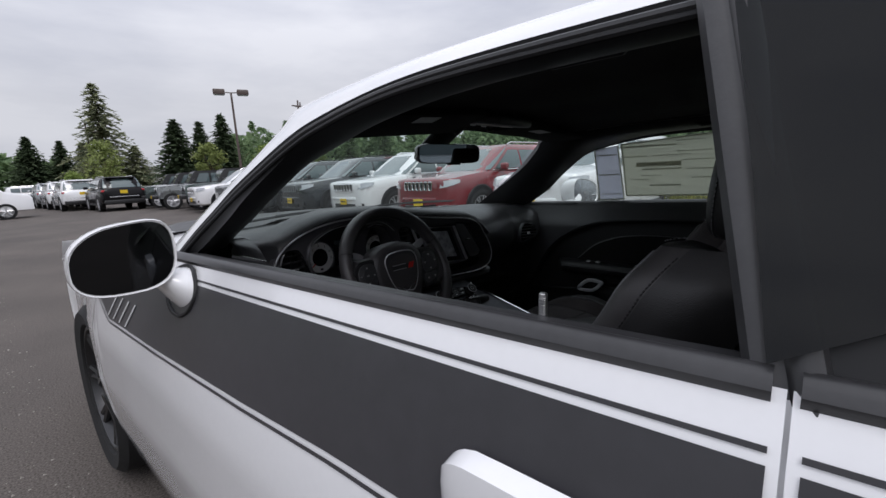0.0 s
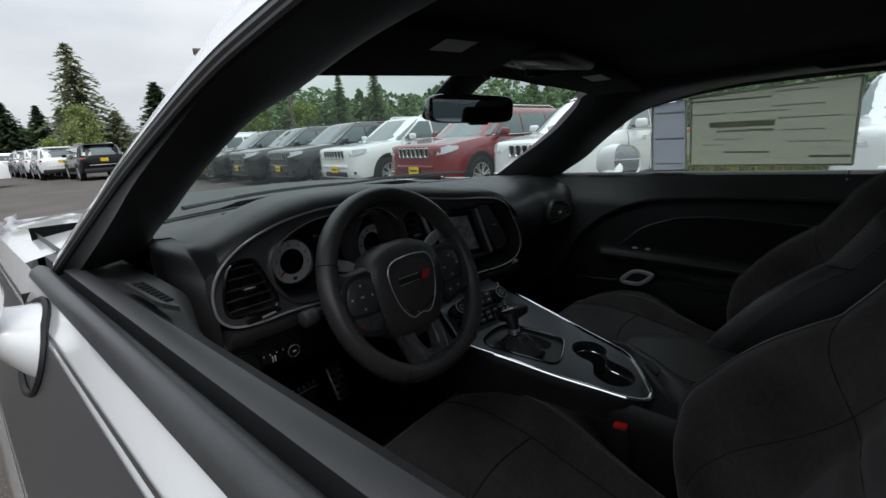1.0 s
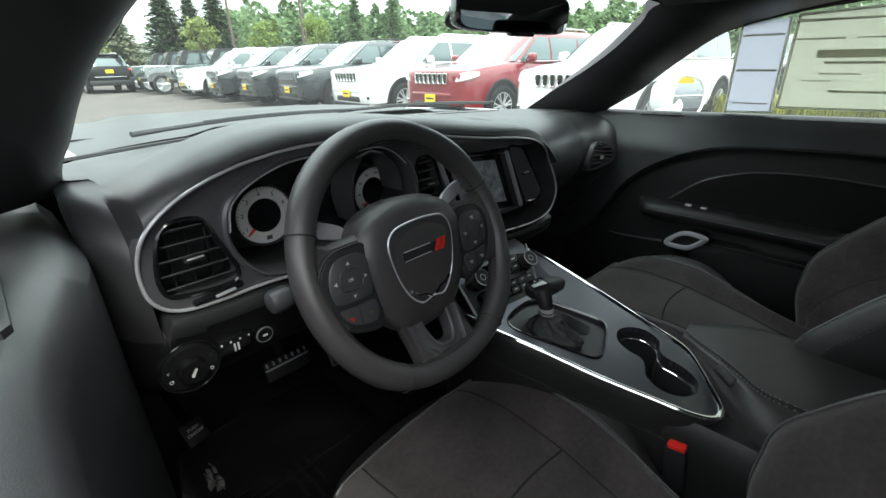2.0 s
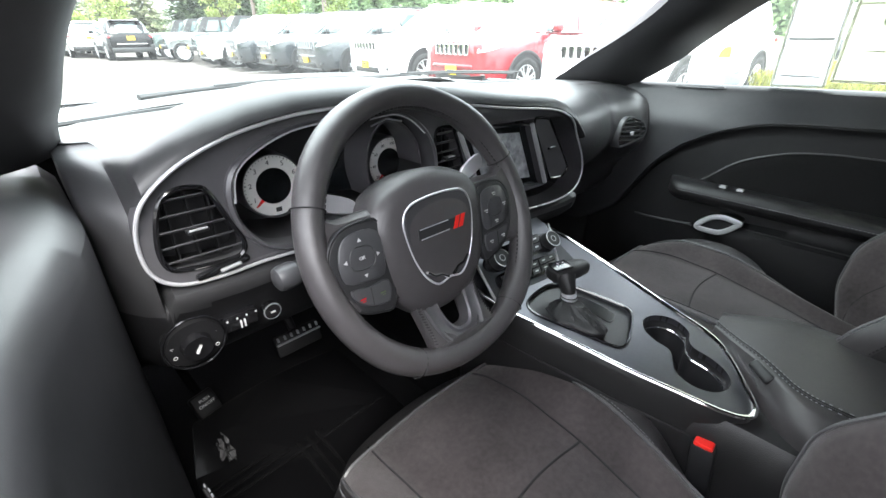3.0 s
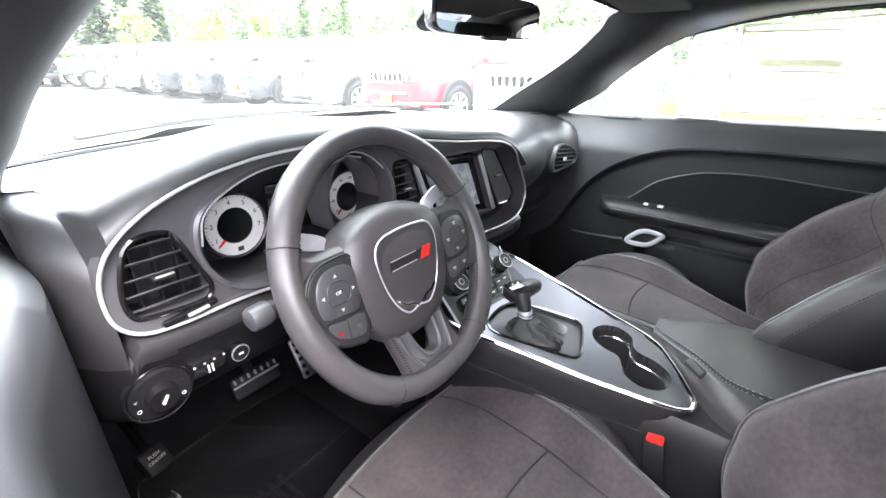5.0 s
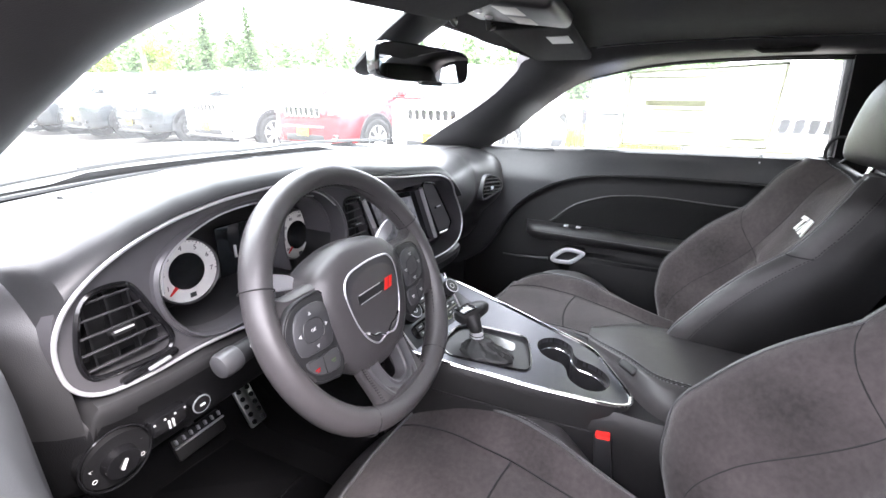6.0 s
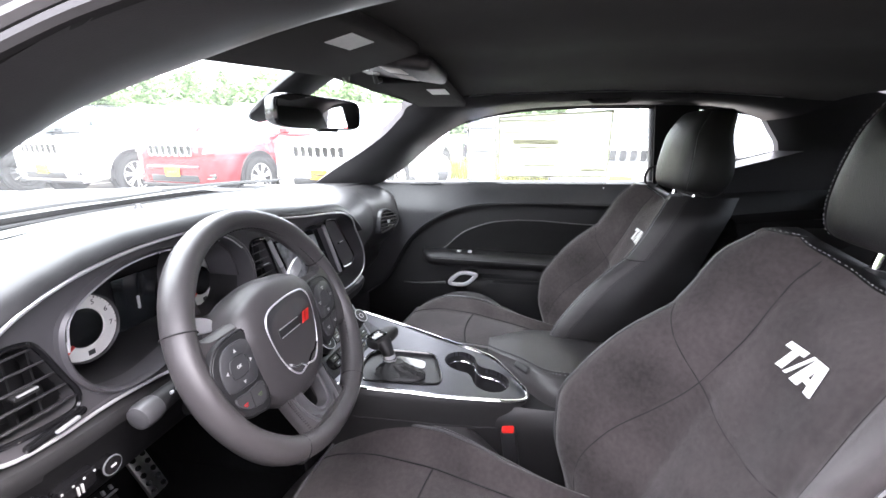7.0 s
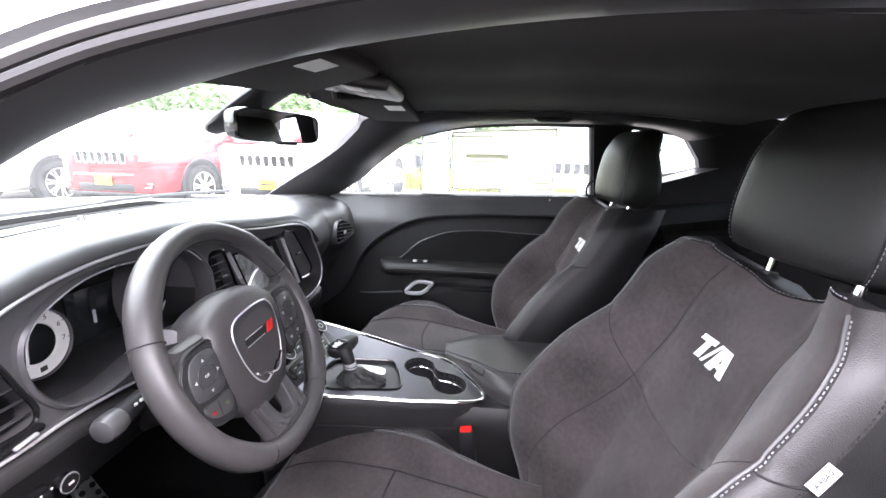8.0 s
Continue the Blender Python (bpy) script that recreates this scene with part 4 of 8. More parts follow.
for s in (-1, 1):
    bm = NEW()
    loft(bm, [[Vector((s * x, y, z)) for x, z in ((0.79, 0.99), (0.775, 0.8), (0.765, 0.6), (0.75, 0.45), (0.75, 0.25))] for y in (0.30, 0.38, 0.5, 0.9)], closed=False)
    part("kick_panel", bm, PLASTIC, car)
    bm = NEW()
    loft(bm, [[Vector((s * (0.755 + o), 0.30 - 0.2 * o, z)) for z in (0.98, 0.6, 0.22)] for o in (0.0, 0.05, 0.12)], closed=False)
    part("door_frame_trim", bm, RUBBER, car)
    bm = NEW()
    loft(bm, [[Vector((s * x, y, z)) for x, z in ((0.80, 0.99), (0.80, 0.6), (0.78, 0.40), (0.78, 0.34))] for y in (-0.89, -1.1, -1.9)], closed=False)
    part("rear_side_panel", bm, TRIM, car)
    bm = NEW()
    rbox(bm, (s * 0.80, -0.25, 0.30), (0.11, 1.35, 0.12), 0.02, 2)
    part("door_sill", bm, PLASTIC, car)
bm = NEW()
loft(bm, [[Vector((x, 0.9, z)) for x in (-0.8, 0.8)] for z in (0.2, 1.0)], closed=False)
part("bulkhead", bm, CARPET, car)
# rear side armrests
for s in (-1, 1):
    bm = NEW()
    rings = []
    for i in range(10):
        y = lerp(-0.92, -1.75, i / 9)
        z = 0.985 + 0.05 * smooth01(i / 6)
        rings.append([Vector((s * 0.80, y, z + 0.035)), Vector((s * 0.765, y, z + 0.03)), Vector((s * 0.735, y, z)), Vector((s * 0.72, y, z - 0.06)), Vector((s * 0.74, y, z - 0.10)), Vector((s * 0.79, y, z - 0.11))])
    loft(bm, rings, closed=False)
    part("rear_trim_pad", bm, LEATHER, car)

# ---- dashboard ----
ZT = [(-0.745, 0.93), (-0.70, 0.95), (-0.675, 0.965), (-0.648, 0.991), (-0.607, 1.018), (-0.555, 1.038), (-0.50, 1.049), (-0.45, 1.054), (-0.30, 1.052), (-0.15, 1.036), (-0.04, 1.022), (0.05, 1.014), (0.115, 1.005), (0.18, 0.982), (0.23, 0.945), (0.27, 0.905), (0.30, 0.86)]
ZB = [(-0.70, 0.90), (-0.675, 0.885), (-0.65, 0.873), (-0.60, 0.868), (-0.53, 0.868), (-0.40, 0.845), (-0.25, 0.82), (-0.1, 0.80), (0.1, 0.79), (0.22, 0.785), (0.28, 0.80), (0.30, 0.83)]


def cowl_y(x):
    return 0.70 - 0.42 * x * x


def face_y(x):
    """The plane of the instrument surround, nearer on the passenger's side of it."""
    return lerp(0.155, 0.125, smooth01((x + 0.3) / 0.5))


# the face dips, then comes forward to carry the passenger's end vent
END = [(0.45, 0), (0.55, 0.018), (0.60, 0.030), (0.63, 0.024), (0.66, 0.006), (0.70, -0.018), (0.74, -0.026), (0.775, -0.022)]
XS = [-0.7055, -0.7045, -0.7025, -0.70, -0.685, -0.672, -0.668, -0.664, -0.66, -0.655, -0.64, -0.62, -0.58, -0.53, -0.47, -0.4, -0.32, -0.24, -0.16, -0.08, 0.0, 0.06, 0.11, 0.16, 0.20, 0.235, 0.249, 0.255, 0.26, 0.266, 0.28, 0.30, 0.33, 0.37, 0.42, 0.46, 0.5, 0.54, 0.57, 0.60, 0.62, 0.64, 0.66, 0.68, 0.70, 0.72, 0.74, 0.76, 0.775]
bm = NEW()
rows = []
for x in XS:
    b = smooth01((x + 0.668) / 0.012) * (1 - smooth01((x - 0.250) / 0.014))          # 1 where the surround is let in
    zt = table(x, ZT) + 0.012
    fy = face_y(x)
    back = 0.058 * (max(0.0, -0.655 - x) / 0.05) ** 2 + (0.05 if x == -0.7055 else 0.0)
    back += table(x, END)
    cy = cowl_y(x)
    zb = table(x, ZB)
    brow = max(zt + 0.012, 1.0)
    surround = [(cy + 0.03, 0.995), (cy - 0.03, 1.016), (lerp(cy, fy, 0.3), 1.022), (lerp(cy, fy, 0.6), lerp(1.024, brow, 0.6)), (fy + 0.10, brow + 0.004), (fy + 0.045, lerp(brow + 0.004, zt + 0.018, 0.7)), (fy + 0.012, zt + 0.0145), (fy - 0.006, zt + 0.002), (fy + 0.001, zt - 0.014),
                (fy + 0.13, zt - 0.03), (fy + 0.13, lerp(zt, zb, 0.5)), (fy + 0.13, zb + 0.02), (fy + 0.004, zb - 0.004), (fy - 0.012, zb - 0.022), (fy + 0.0, zb - 0.05), (fy + 0.02, 0.765), (fy + 0.04, 0.735), (fy + 0.10, 0.70), (fy + 0.25, 0.62), (fy + 0.45, 0.55)]
    plain = [(cy + 0.03, 0.995), (cy - 0.03, 1.016), (lerp(cy, 0.2, 0.3), 1.020), (lerp(cy, 0.2, 0.6), 1.020), (0.31, 1.014), (0.255, 1.003), (0.215, 0.982), (0.19, 0.955), (0.178, 0.925),
             (0.172, 0.895), (0.172, 0.87), (0.178, 0.845), (0.19, 0.825), (0.205, 0.805), (0.225, 0.785), (0.245, 0.765), (0.26, 0.735), (0.27, 0.70), (0.33, 0.62), (0.6, 0.55)]
    if x < -0.6:
        plain = [(y - 0.01, z) for y, z in plain[:8]] + [(0.165, 0.925), (0.152, 0.895), (0.148, 0.87), (0.148, 0.85), (0.15, 0.83), (0.155, 0.81), (0.16, 0.79), (0.17, 0.765), (0.19, 0.735), (0.25, 0.70), (0.4, 0.62), (0.6, 0.55)]
    prof = [(lerp(p[0], q[0], b), lerp(p[1], q[1], b)) for p, q in zip(plain, surround)]
    prof = [(y + (back if 5 < k < 18 else 0.5 * back if 2 < k < 6 else 0), z) for k, (y, z) in enumerate(prof)]
    rows.append([Vector((x, y, z)) for y, z in prof])
rs = []
for r in rows:
    rs.append(spline(r, 3))
loft(bm, rs, closed=False)
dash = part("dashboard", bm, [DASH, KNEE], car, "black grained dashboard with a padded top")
# the dash's lower faces take a blacker tone than its top
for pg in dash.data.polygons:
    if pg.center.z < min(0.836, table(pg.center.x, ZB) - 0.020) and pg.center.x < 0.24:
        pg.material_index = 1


def on_face(x, z, d=0.0):
    """A point on the instrument surround; d goes into the dash."""
    return Vector((x, face_y(x) + (z - 0.93) * 0.06 + d, z))


OUTER = [(-0.672, 0.93), (-0.664, 0.968), (-0.645, 0.993), (-0.607, 1.017), (-0.555, 1.036), (-0.50, 1.047), (-0.45, 1.052), (-0.37, 1.054), (-0.30, 1.050), (-0.2, 1.041), (-0.12, 1.031), (-0.04, 1.021), (0.05, 1.013),
         (0.115, 1.003), (0.16, 0.986), (0.20, 0.958), (0.235, 0.92), (0.262, 0.875), (0.268, 0.84), (0.25, 0.81), (0.215, 0.795), (0.15, 0.79), (0.05, 0.795), (-0.08, 0.803), (-0.2, 0.82), (-0.33, 0.845), (-0.45, 0.862), (-0.53, 0.869), (-0.60, 0.868), (-0.645, 0.874), (-0.668, 0.895)]
VENT_L = [(-0.652, 0.94), (-0.641, 0.972), (-0.625, 0.983), (-0.603, 0.983), (-0.59, 0.974), (-0.575, 0.935), (-0.564, 0.905), (-0.568, 0.889), (-0.585, 0.885), (-0.625, 0.888), (-0.648, 0.894), (-0.655, 0.912)]
BINN = [(-0.566, 0.955), (-0.557, 0.990), (-0.526, 1.013), (-0.479, 1.030), (-0.43, 1.035), (-0.395, 1.033), (-0.365, 1.031), (-0.335, 1.033), (-0.305, 1.033), (-0.275, 1.021), (-0.248, 0.998), (-0.232, 0.965), (-0.232, 0.925), (-0.25, 0.895), (-0.285, 0.885),
        (-0.33, 0.889), (-0.375, 0.896), (-0.43, 0.886), (-0.48, 0.877), (-0.528, 0.886), (-0.557, 0.918)]
VENT_C = [(-0.222, 0.98), (-0.214, 1.0), (-0.185, 1.0), (-0.174, 0.99), (-0.152, 0.92), (-0.150, 0.90), (-0.165, 0.895), (-0.215, 0.90), (-0.224, 0.915)]
SCR = [(-0.158, 0.985), (-0.150, 0.992), (0.030, 0.979), (0.038, 0.970), (0.088, 0.852), (0.086, 0.843), (-0.10, 0.862), (-0.110, 0.872)]
VENT_R = [(0.050, 0.985), (0.060, 0.992), (0.098, 0.986), (0.112, 0.972), (0.185, 0.878), (0.188, 0.86), (0.17, 0.848), (0.125, 0.85), (0.112, 0.86), (0.055, 0.965)]
holes = [loop2(h, 3) for h in (VENT_L, BINN, VENT_C, SCR, VENT_R)]
bm = NEW()
plate(bm, loop2(OUTER, 3), holes, on_face, 0.028, 0.055)
surround = part("instrument_surround", bm, BEZEL, car, "dark satin instrument surround")
# bright line round the surround
bm = NEW()
ring = [on_face(x, z, -0.002 - 0.014 * smooth01((z - 0.93) / 0.06)) for x, z in loop2(OUTER, 4)]
tube(bm, ring, 0.0024, 8, True)
part("bright_trim", bm, SATIN, surround, "satin silver trim line")
for h in (VENT_L, VENT_C, VENT_R):
    bm = NEW()
    tube(bm, [on_face(x, z, 0.0) for x, z in loop2(h, 4)], 0.0032, 6, True)
    part("vent_frame", bm, GLOSS_BLACK, surround, "gloss black air vent frame")
bm = NEW()
BL = loop2(BINN, 4)
bcx, bcz = -0.40, 0.955
loft(bm, [[on_face(lerp(bcx, x, k), lerp(bcz, z, k), d) for x, z in BL + BL[:1]] for k, d in ((1.05, 0.0), (1.045, -0.006), (1.02, -0.009), (1.0, -0.006), (0.995, 0.004), (0.995, 0.03))], closed=False)
part("gauge_hood", bm, BEZEL, surround, "soft dark rim round the gauges")
bm = NEW()
tube(bm, [on_face(lerp(bcx, p.x, 0.992), lerp(bcz, p.y, 0.992), -0.006) for p in spline([(x, z, 0) for x, z in BINN[:11]], 4)], 0.0014, 5)
part("hood_line", bm, SATIN, surround, "thin silver line over the gauges")
# arched cowl of the second gauge
bm = NEW()
AC = [(-0.345, 0.905), (-0.352, 0.945), (-0.345, 0.985), (-0.325, 1.012), (-0.298, 1.020), (-0.268, 1.006), (-0.246, 0.978), (-0.238, 0.94)]
loft(bm, [[on_face(p.x, p.y, d) + Vector(((p.x + 0.295) * k, 0, (p.y - 0.945) * k)) for p in spline([(x, z, 0) for x, z in AC], 4)] for d, k in ((0.080, -0.04), (0.030, -0.04), (0.020, -0.02), (0.020, 0.03), (0.030, 0.05), (0.080, 0.05))], closed=False)
part("gauge_cowl", bm, BEZEL, surround)
# backs of the openings
for nm, h, dd, mt in (("vent_well", VENT_L, 0.05, RUBBER), ("gauge_panel", BINN, 0.122, PLASTIC), ("vent_well", VENT_C, 0.05, RUBBER), ("vent_well", VENT_R, 0.05, RUBBER)):
    bm = NEW()
    L = loop2(h, 4)
    A = [on_face(x, z, 0.026) for x, z in L]
    B = [on_face(x, z, dd) for x, z in L]
    loft(bm, [A, B], caps=False)
    bm.faces.new([bm.verts.new(p) for p in B])
    part(nm, bm, mt, surround)
# vent slats
for h, n_s, flip in ((VENT_L, 5, 1), (VENT_C, 6, 1), (VENT_R, 7, 1)):
    zs = [p[1] for p in h]
    L = loop2(h, 6)
    for i in range(n_s):
        z = lerp(min(zs), max(zs), (i + 0.7) / (n_s + 0.4))
        xs = []
        for (xa, za), (xb, zb2) in zip(L, L[1:] + L[:1]):
            if (za - z) * (zb2 - z) < 0:
                xs.append(lerp(xa, xb, (z - za) / (zb2 - za)))
        if len(xs) >= 2:
            bm = NEW()
            a, c = min(xs), max(xs)
            rbox(bm, on_face((a + c) / 2, z, 0.010), (c - a - 0.004, 0.014, 0.0026), 0.001, 1, pose(0, 0, 0, -24, 0, 0))
            part("vent_slat", bm, PLASTIC if h is VENT_R else VENT_GREY, surround)
    for i in range(3):
        xm = lerp(min(p[0] for p in h), max(p[0] for p in h), (i + 1) / 4)
        zz = [z2 for (x2, z2) in L if abs(x2 - xm) < 0.012]
        if len(zz) > 1:
            bm = NEW()
            rbox(bm, on_face(xm, (min(zz) + max(zz)) / 2, 0.028), (0.0022, 0.012, max(zz) - min(zz) - 0.004), 0)
            part("vent_blade", bm, PLASTIC, surround)
    bm = NEW()
    xm = sum(p[0] for p in h) / len(h)
    zm = sum(p[1] for p in h) / len(h)
    rbox(bm, on_face(xm, zm + 0.002, 0.002), (0.024, 0.012, 0.006), 0.002)
    tb = part("vent_tab", bm, PLASTIC, surround)
    bm = NEW()
    rbox(bm, on_face(xm, zm + 0.005, -0.005), (0.020, 0.003, 0.0025), 0.001)
    part("vent_tab_trim", bm, SATIN, surround)
# shutter lever under the driver's vent
bm = NEW()
rbox(bm, on_face(-0.595, 0.879, -0.002), (0.066, 0.01, 0.009), 0.004, 2, pose(0, 0, 0, 0, -6, 0))
part("vent_shutter", bm, GLOSS_BLACK, surround)
bm = NEW()
rbox(bm, on_face(-0.588, 0.8795, -0.009), (0.026, 0.005, 0.004), 0.0015, 2, pose(0, 0, 0, 0, -6, 0))
part("shutter_tab", bm, SATIN, surround)

# gauges
def gauge(cx, cz, r, numerals, a0, a1, size, needle, y):
    T = lambda u, v, d=0.0: Vector((cx + u, y + v * 0.05 - d, cz + v))
    bm = NEW()
    n = 40
    rings = [[T(k * r * math.cos(a), k * r * math.sin(a), dd) for a in [2 * math.pi * j / n for j in range(n)]] for k, dd in ((0.60, 0.004), (0.62, 0.006), (1.0, 0.006), (1.02, 0.003))]
    loft(bm, rings, caps=False)
    g = part("gauge_ring", bm, GAUGE, dash, "white gauge face ring")
    bm = NEW()
    rings = [[T(k * r * math.cos(a), k * r * math.sin(a), dd) for a in [2 * math.pi * j / n for j in range(n)]] for k, dd in ((1.02, 0.0), (1.03, 0.008), (1.06, 0.009), (1.08, 0.0), (1.10, -0.05))]
    loft(bm, rings, caps=False)
    part("gauge_rim", bm, BEZEL, dash)
    bm = NEW()
    rings = [[T(k * r * math.cos(a), k * r * math.sin(a), 0.003) for a in [2 * math.pi * j / n for j in range(n)]] for k in (0.02, 0.61)]
    loft(bm, rings, caps=True)
    part("gauge_display", bm, SCREEN_DARK, dash)
    k = len(numerals)
    bm = NEW()
    for i in range((k - 1) * 5 + 1):
        a = radians(lerp(a0, a1, i / ((k - 1) * 5)))
        l0 = 0.93 if i % 5 == 0 else 0.955
        d, p = Vector((math.cos(a), math.sin(a))), Vector((-math.sin(a), math.cos(a)))
        w2 = 0.0008 if i % 5 == 0 else 0.0005
        q = [d * r * l0 + p * w2, d * r * 0.99 + p * w2, d * r * 0.99 - p * w2, d * r * l0 - p * w2]
        bm.faces.new([bm.verts.new(T(v.x, v.y, 0.0068)) for v in q])
    tk = part("tick_mark", bm, INK, dash, smooth=False)
    tk["kind"] = "stuff"
    for i, nm in enumerate(numerals):
        a = radians(lerp(a0, a1, i / (k - 1)))
        text_part(nm, size, Matrix.Translation(T(0.80 * r * math.cos(a), 0.80 * r * math.sin(a), 0.0068)) @ pose(0, 0, 0, 93, 0, 0), INK, dash, "numeral", 0.0002)
    a = radians(needle)
    bm = NEW()
    d, p = Vector((math.cos(a), math.sin(a))), Vector((-math.sin(a), math.cos(a)))
    q = [d * r * 0.6 + p * 0.0022, d * r * 0.92 + p * 0.0008, d * r * 0.92 - p * 0.0008, d * r * 0.6 - p * 0.0022]
    prism(bm, [(v.x, v.y) for v in q], lambda u, v, e: T(u, v, e), 0.0075, 0.009)
    part("gauge_needle", bm, RED, dash)
    bm = NEW()
    rbox(bm, T(0, -0.80 * r, 0.0068), (0.009, 0.0006, 0.007), 0)
    part("gauge_icon", bm, INK, dash)


gauge(-0.478, 0.937, 0.0450, ["1", "2", "3", "4", "5", "6", "7"], 205, -10, 0.0105, 218, 0.243)
gauge(-0.256, 0.931, 0.0450, ["20", "40", "60", "80", "100", "120", "140", "160"], 215, -25, 0.0075, 222, 0.247)
bm = NEW()
rbox(bm, (-0.368, 0.262, 0.938), (0.085, 0.004, 0.085), 0.004)
part("driver_display", bm, SCREEN_DARK, dash, "dark display between the gauges")
for x in (-0.42, -0.205):
    bm = NEW()
    rbox(bm, on_face(x, 0.955, 0.05), (0.004, 0.003, 0.02), 0.001)
    part("gauge_light", bm, SATIN, dash)
# two short satin rods shaped as glints along the hood's edge
bm = NEW()
tube(bm, [on_face(x, z, 0.008) for x, z in ((-0.345, 1.018), (-0.315, 1.026), (-0.285, 1.019))], 0.0015, 5)
tube(bm, [on_face(x, z, -0.004) for x, z in ((-0.30, 1.047), (-0.26, 1.043), (-0.235, 1.044))], 0.0015, 5)
part("gauge_hood_glint", bm, SATIN, dash)

# screen with its protective film
bm = NEW()
prism(bm, loop2(SCR, 3), on_face, 0.014, 0.03)
part("touch_screen", bm, SCREEN_DARK, surround, "centre touch screen under clear film", smooth=False)
bm = NEW()
prism(bm, [(-0.125, 0.975), (0.018, 0.965), (0.062, 0.862), (-0.085, 0.876)], on_face, 0.0135, 0.0128)
part("screen_film", bm, SCREEN, surround, "crinkled film on the screen", smooth=False)
for x0, x1 in (((-0.165, 0.99), (-0.112, 0.868)), ((0.04, 0.982), (0.10, 0.846))):
    bm = NEW()
    tube(bm, [on_face(*x0, -0.001), on_face(*x1, -0.001)], 0.005, 8)
    part("screen_side_bar", bm, SATIN, surround)

# passenger's end vent
bm = NEW()
VP = [(0.622, 0.870), (0.635, 0.905), (0.655, 0.922), (0.685, 0.918), (0.705, 0.895), (0.708, 0.875), (0.69, 0.858), (0.64, 0.838), (0.625, 0.846)]


def on_end(x, z, d=0.0):
    return Vector((x, 0.161 + table(x, END) + d + 0.25 * max(0, z - 0.89), z))


plate(bm, loop2([(lerp(0.664, x, 1.12), lerp(0.88, z, 1.12)) for x, z in VP], 3), [loop2(VP, 3)], lambda x, z, d: on_end(x, z, d - 0.006), 0.03)
part("end_vent", bm, VENT_GREY, dash, "air vent at the dash end")
bm = NEW()
prism(bm, loop2(VP, 3), lambda x, z, d: on_end(x, z, d), 0.004, 0.02)
part("vent_well", bm, GLOSS_BLACK, dash, smooth=False)
for i in range(5):
    bm = NEW()
    z = 0.856 + 0.0135 * i
    rbox(bm, on_end(0.664 + 0.002 * i, z, -0.001), (0.085 - 0.006 * abs(i - 2), 0.010, 0.003), 0.001, 1, pose(0, 0, 0, -20, 0, -31))
    part("vent_slat", bm, PLASTIC, dash)
bm = NEW()
rbox(bm, on_end(0.66, 0.878, -0.008), (0.02, 0.006, 0.012), 0.002)
part("vent_tab", bm, SATIN, dash)
# speaker grille and sensor on the dash top
for x in (-0.6, 0.6):
    for i in range(9):
        bm = NEW()
        rbox(bm, (x + 0.0, 0.33 + 0.012 * i, 1.014 - 0.0008 * i), (0.11, 0.004, 0.003), 0)
        part("speaker_slit", bm, GLOSS_BLACK, dash)
bm = NEW()
tube(bm, [(-0.02, 0.60, 1.018), (-0.02, 0.60, 1.03)], [0.012, 0.006], 12)
part("light_sensor", bm, PLASTIC, dash)
bm = NEW()
for x0, x1 in ((-0.5, -0.08), (0.08, 0.5)):
    tube(bm, [Vector((lerp(x0, x1, i / 10), cowl_y(lerp(x0, x1, i / 10)) - 0.11, 1.0215)) for i in range(11)], 0.007, 6, flat=0.35)
part("defroster_slot", bm, GLOSS_BLACK, dash)
# knee panel: light switch and dimmer block
bm = NEW()
cyl(bm, (-0.648, 0.172, 0.789), (-0.648, 0.153, 0.786), 0.035, 0.034, 32)
part("light_switch", bm, KNEE, dash, "round headlamp switch with white symbols")
bm = NEW()
tube(bm, [(-0.648 + 0.0365 * math.cos(a), 0.1545, 0.787 + 0.0365 * math.sin(a)) for a in [2 * math.pi * k / 32 for k in range(32)]], 0.0018, 6, True)
part("switch_rim", bm, GLOSS_BLACK, dash)
bm = NEW()
cyl(bm, (-0.648, 0.156, 0.786), (-0.648, 0.142, 0.784), 0.019, 0.0175, 24)
part("light_knob", bm, GLOSS_BLACK, dash)
bm = NEW()
rbox(bm, (-0.648, 0.1412, 0.7845), (0.0028, 0.003, 0.012), 0, 1, pose(0, 0, 0, 0, 30, 0))
part("knob_mark", bm, WHITE_PRINT, dash)
text_part("AUTO", 0.0058, Matrix.Translation((-0.671, 0.1522, 0.797)) @ pose(0, 0, 0, 90, -55, 0), WHITE_PRINT, dash, "lettering", 0.0003)
for a in (20, 50, 78, 105, 200, 330):
    bm = NEW()
    cen = Vector((-0.648 + 0.027 * math.cos(radians(a)), 0.1522, 0.7865 + 0.027 * math.sin(radians(a))))
    tube(bm, [cen + Vector((0.0022 * math.cos(b), 0, 0.0022 * math.sin(b))) for b in [2 * math.pi * k / 10 for k in range(10)]], 0.0005, 4, True)
    part("switch_symbol", bm, WHITE_PRINT, dash)
bm = NEW()
rbox(bm, (-0.590, 0.158, 0.795), (0.045, 0.02, 0.026), 0.005)
part("dimmer_block", bm, GLOSS_BLACK, dash)
for i in range(2):
    bm = NEW()
    rbox(bm, (-0.592 + 0.005 * i, 0.1475, 0.791), (0.0022, 0.003, 0.012), 0.0005)
    part("dimmer_wheel", bm, WHITE_PRINT, dash)
for i in range(4):
    bm = NEW()
    rbox(bm, (-0.608 + 0.0125 * i, 0.1475, 0.8015), (0.0022, 0.0012, 0.0022), 0)
    part("dimmer_mark", bm, WHITE_PRINT, dash)
bm = NEW()
tube(bm, [(-0.548 + 0.0118 * math.cos(a), 0.1495, 0.789 + 0.0118 * math.sin(a)) for a in [2 * math.pi * k / 24 for k in range(24)]], 0.0010, 6, True)
part("button_ring", bm, SLOT_GREY, dash)
bm = NEW()
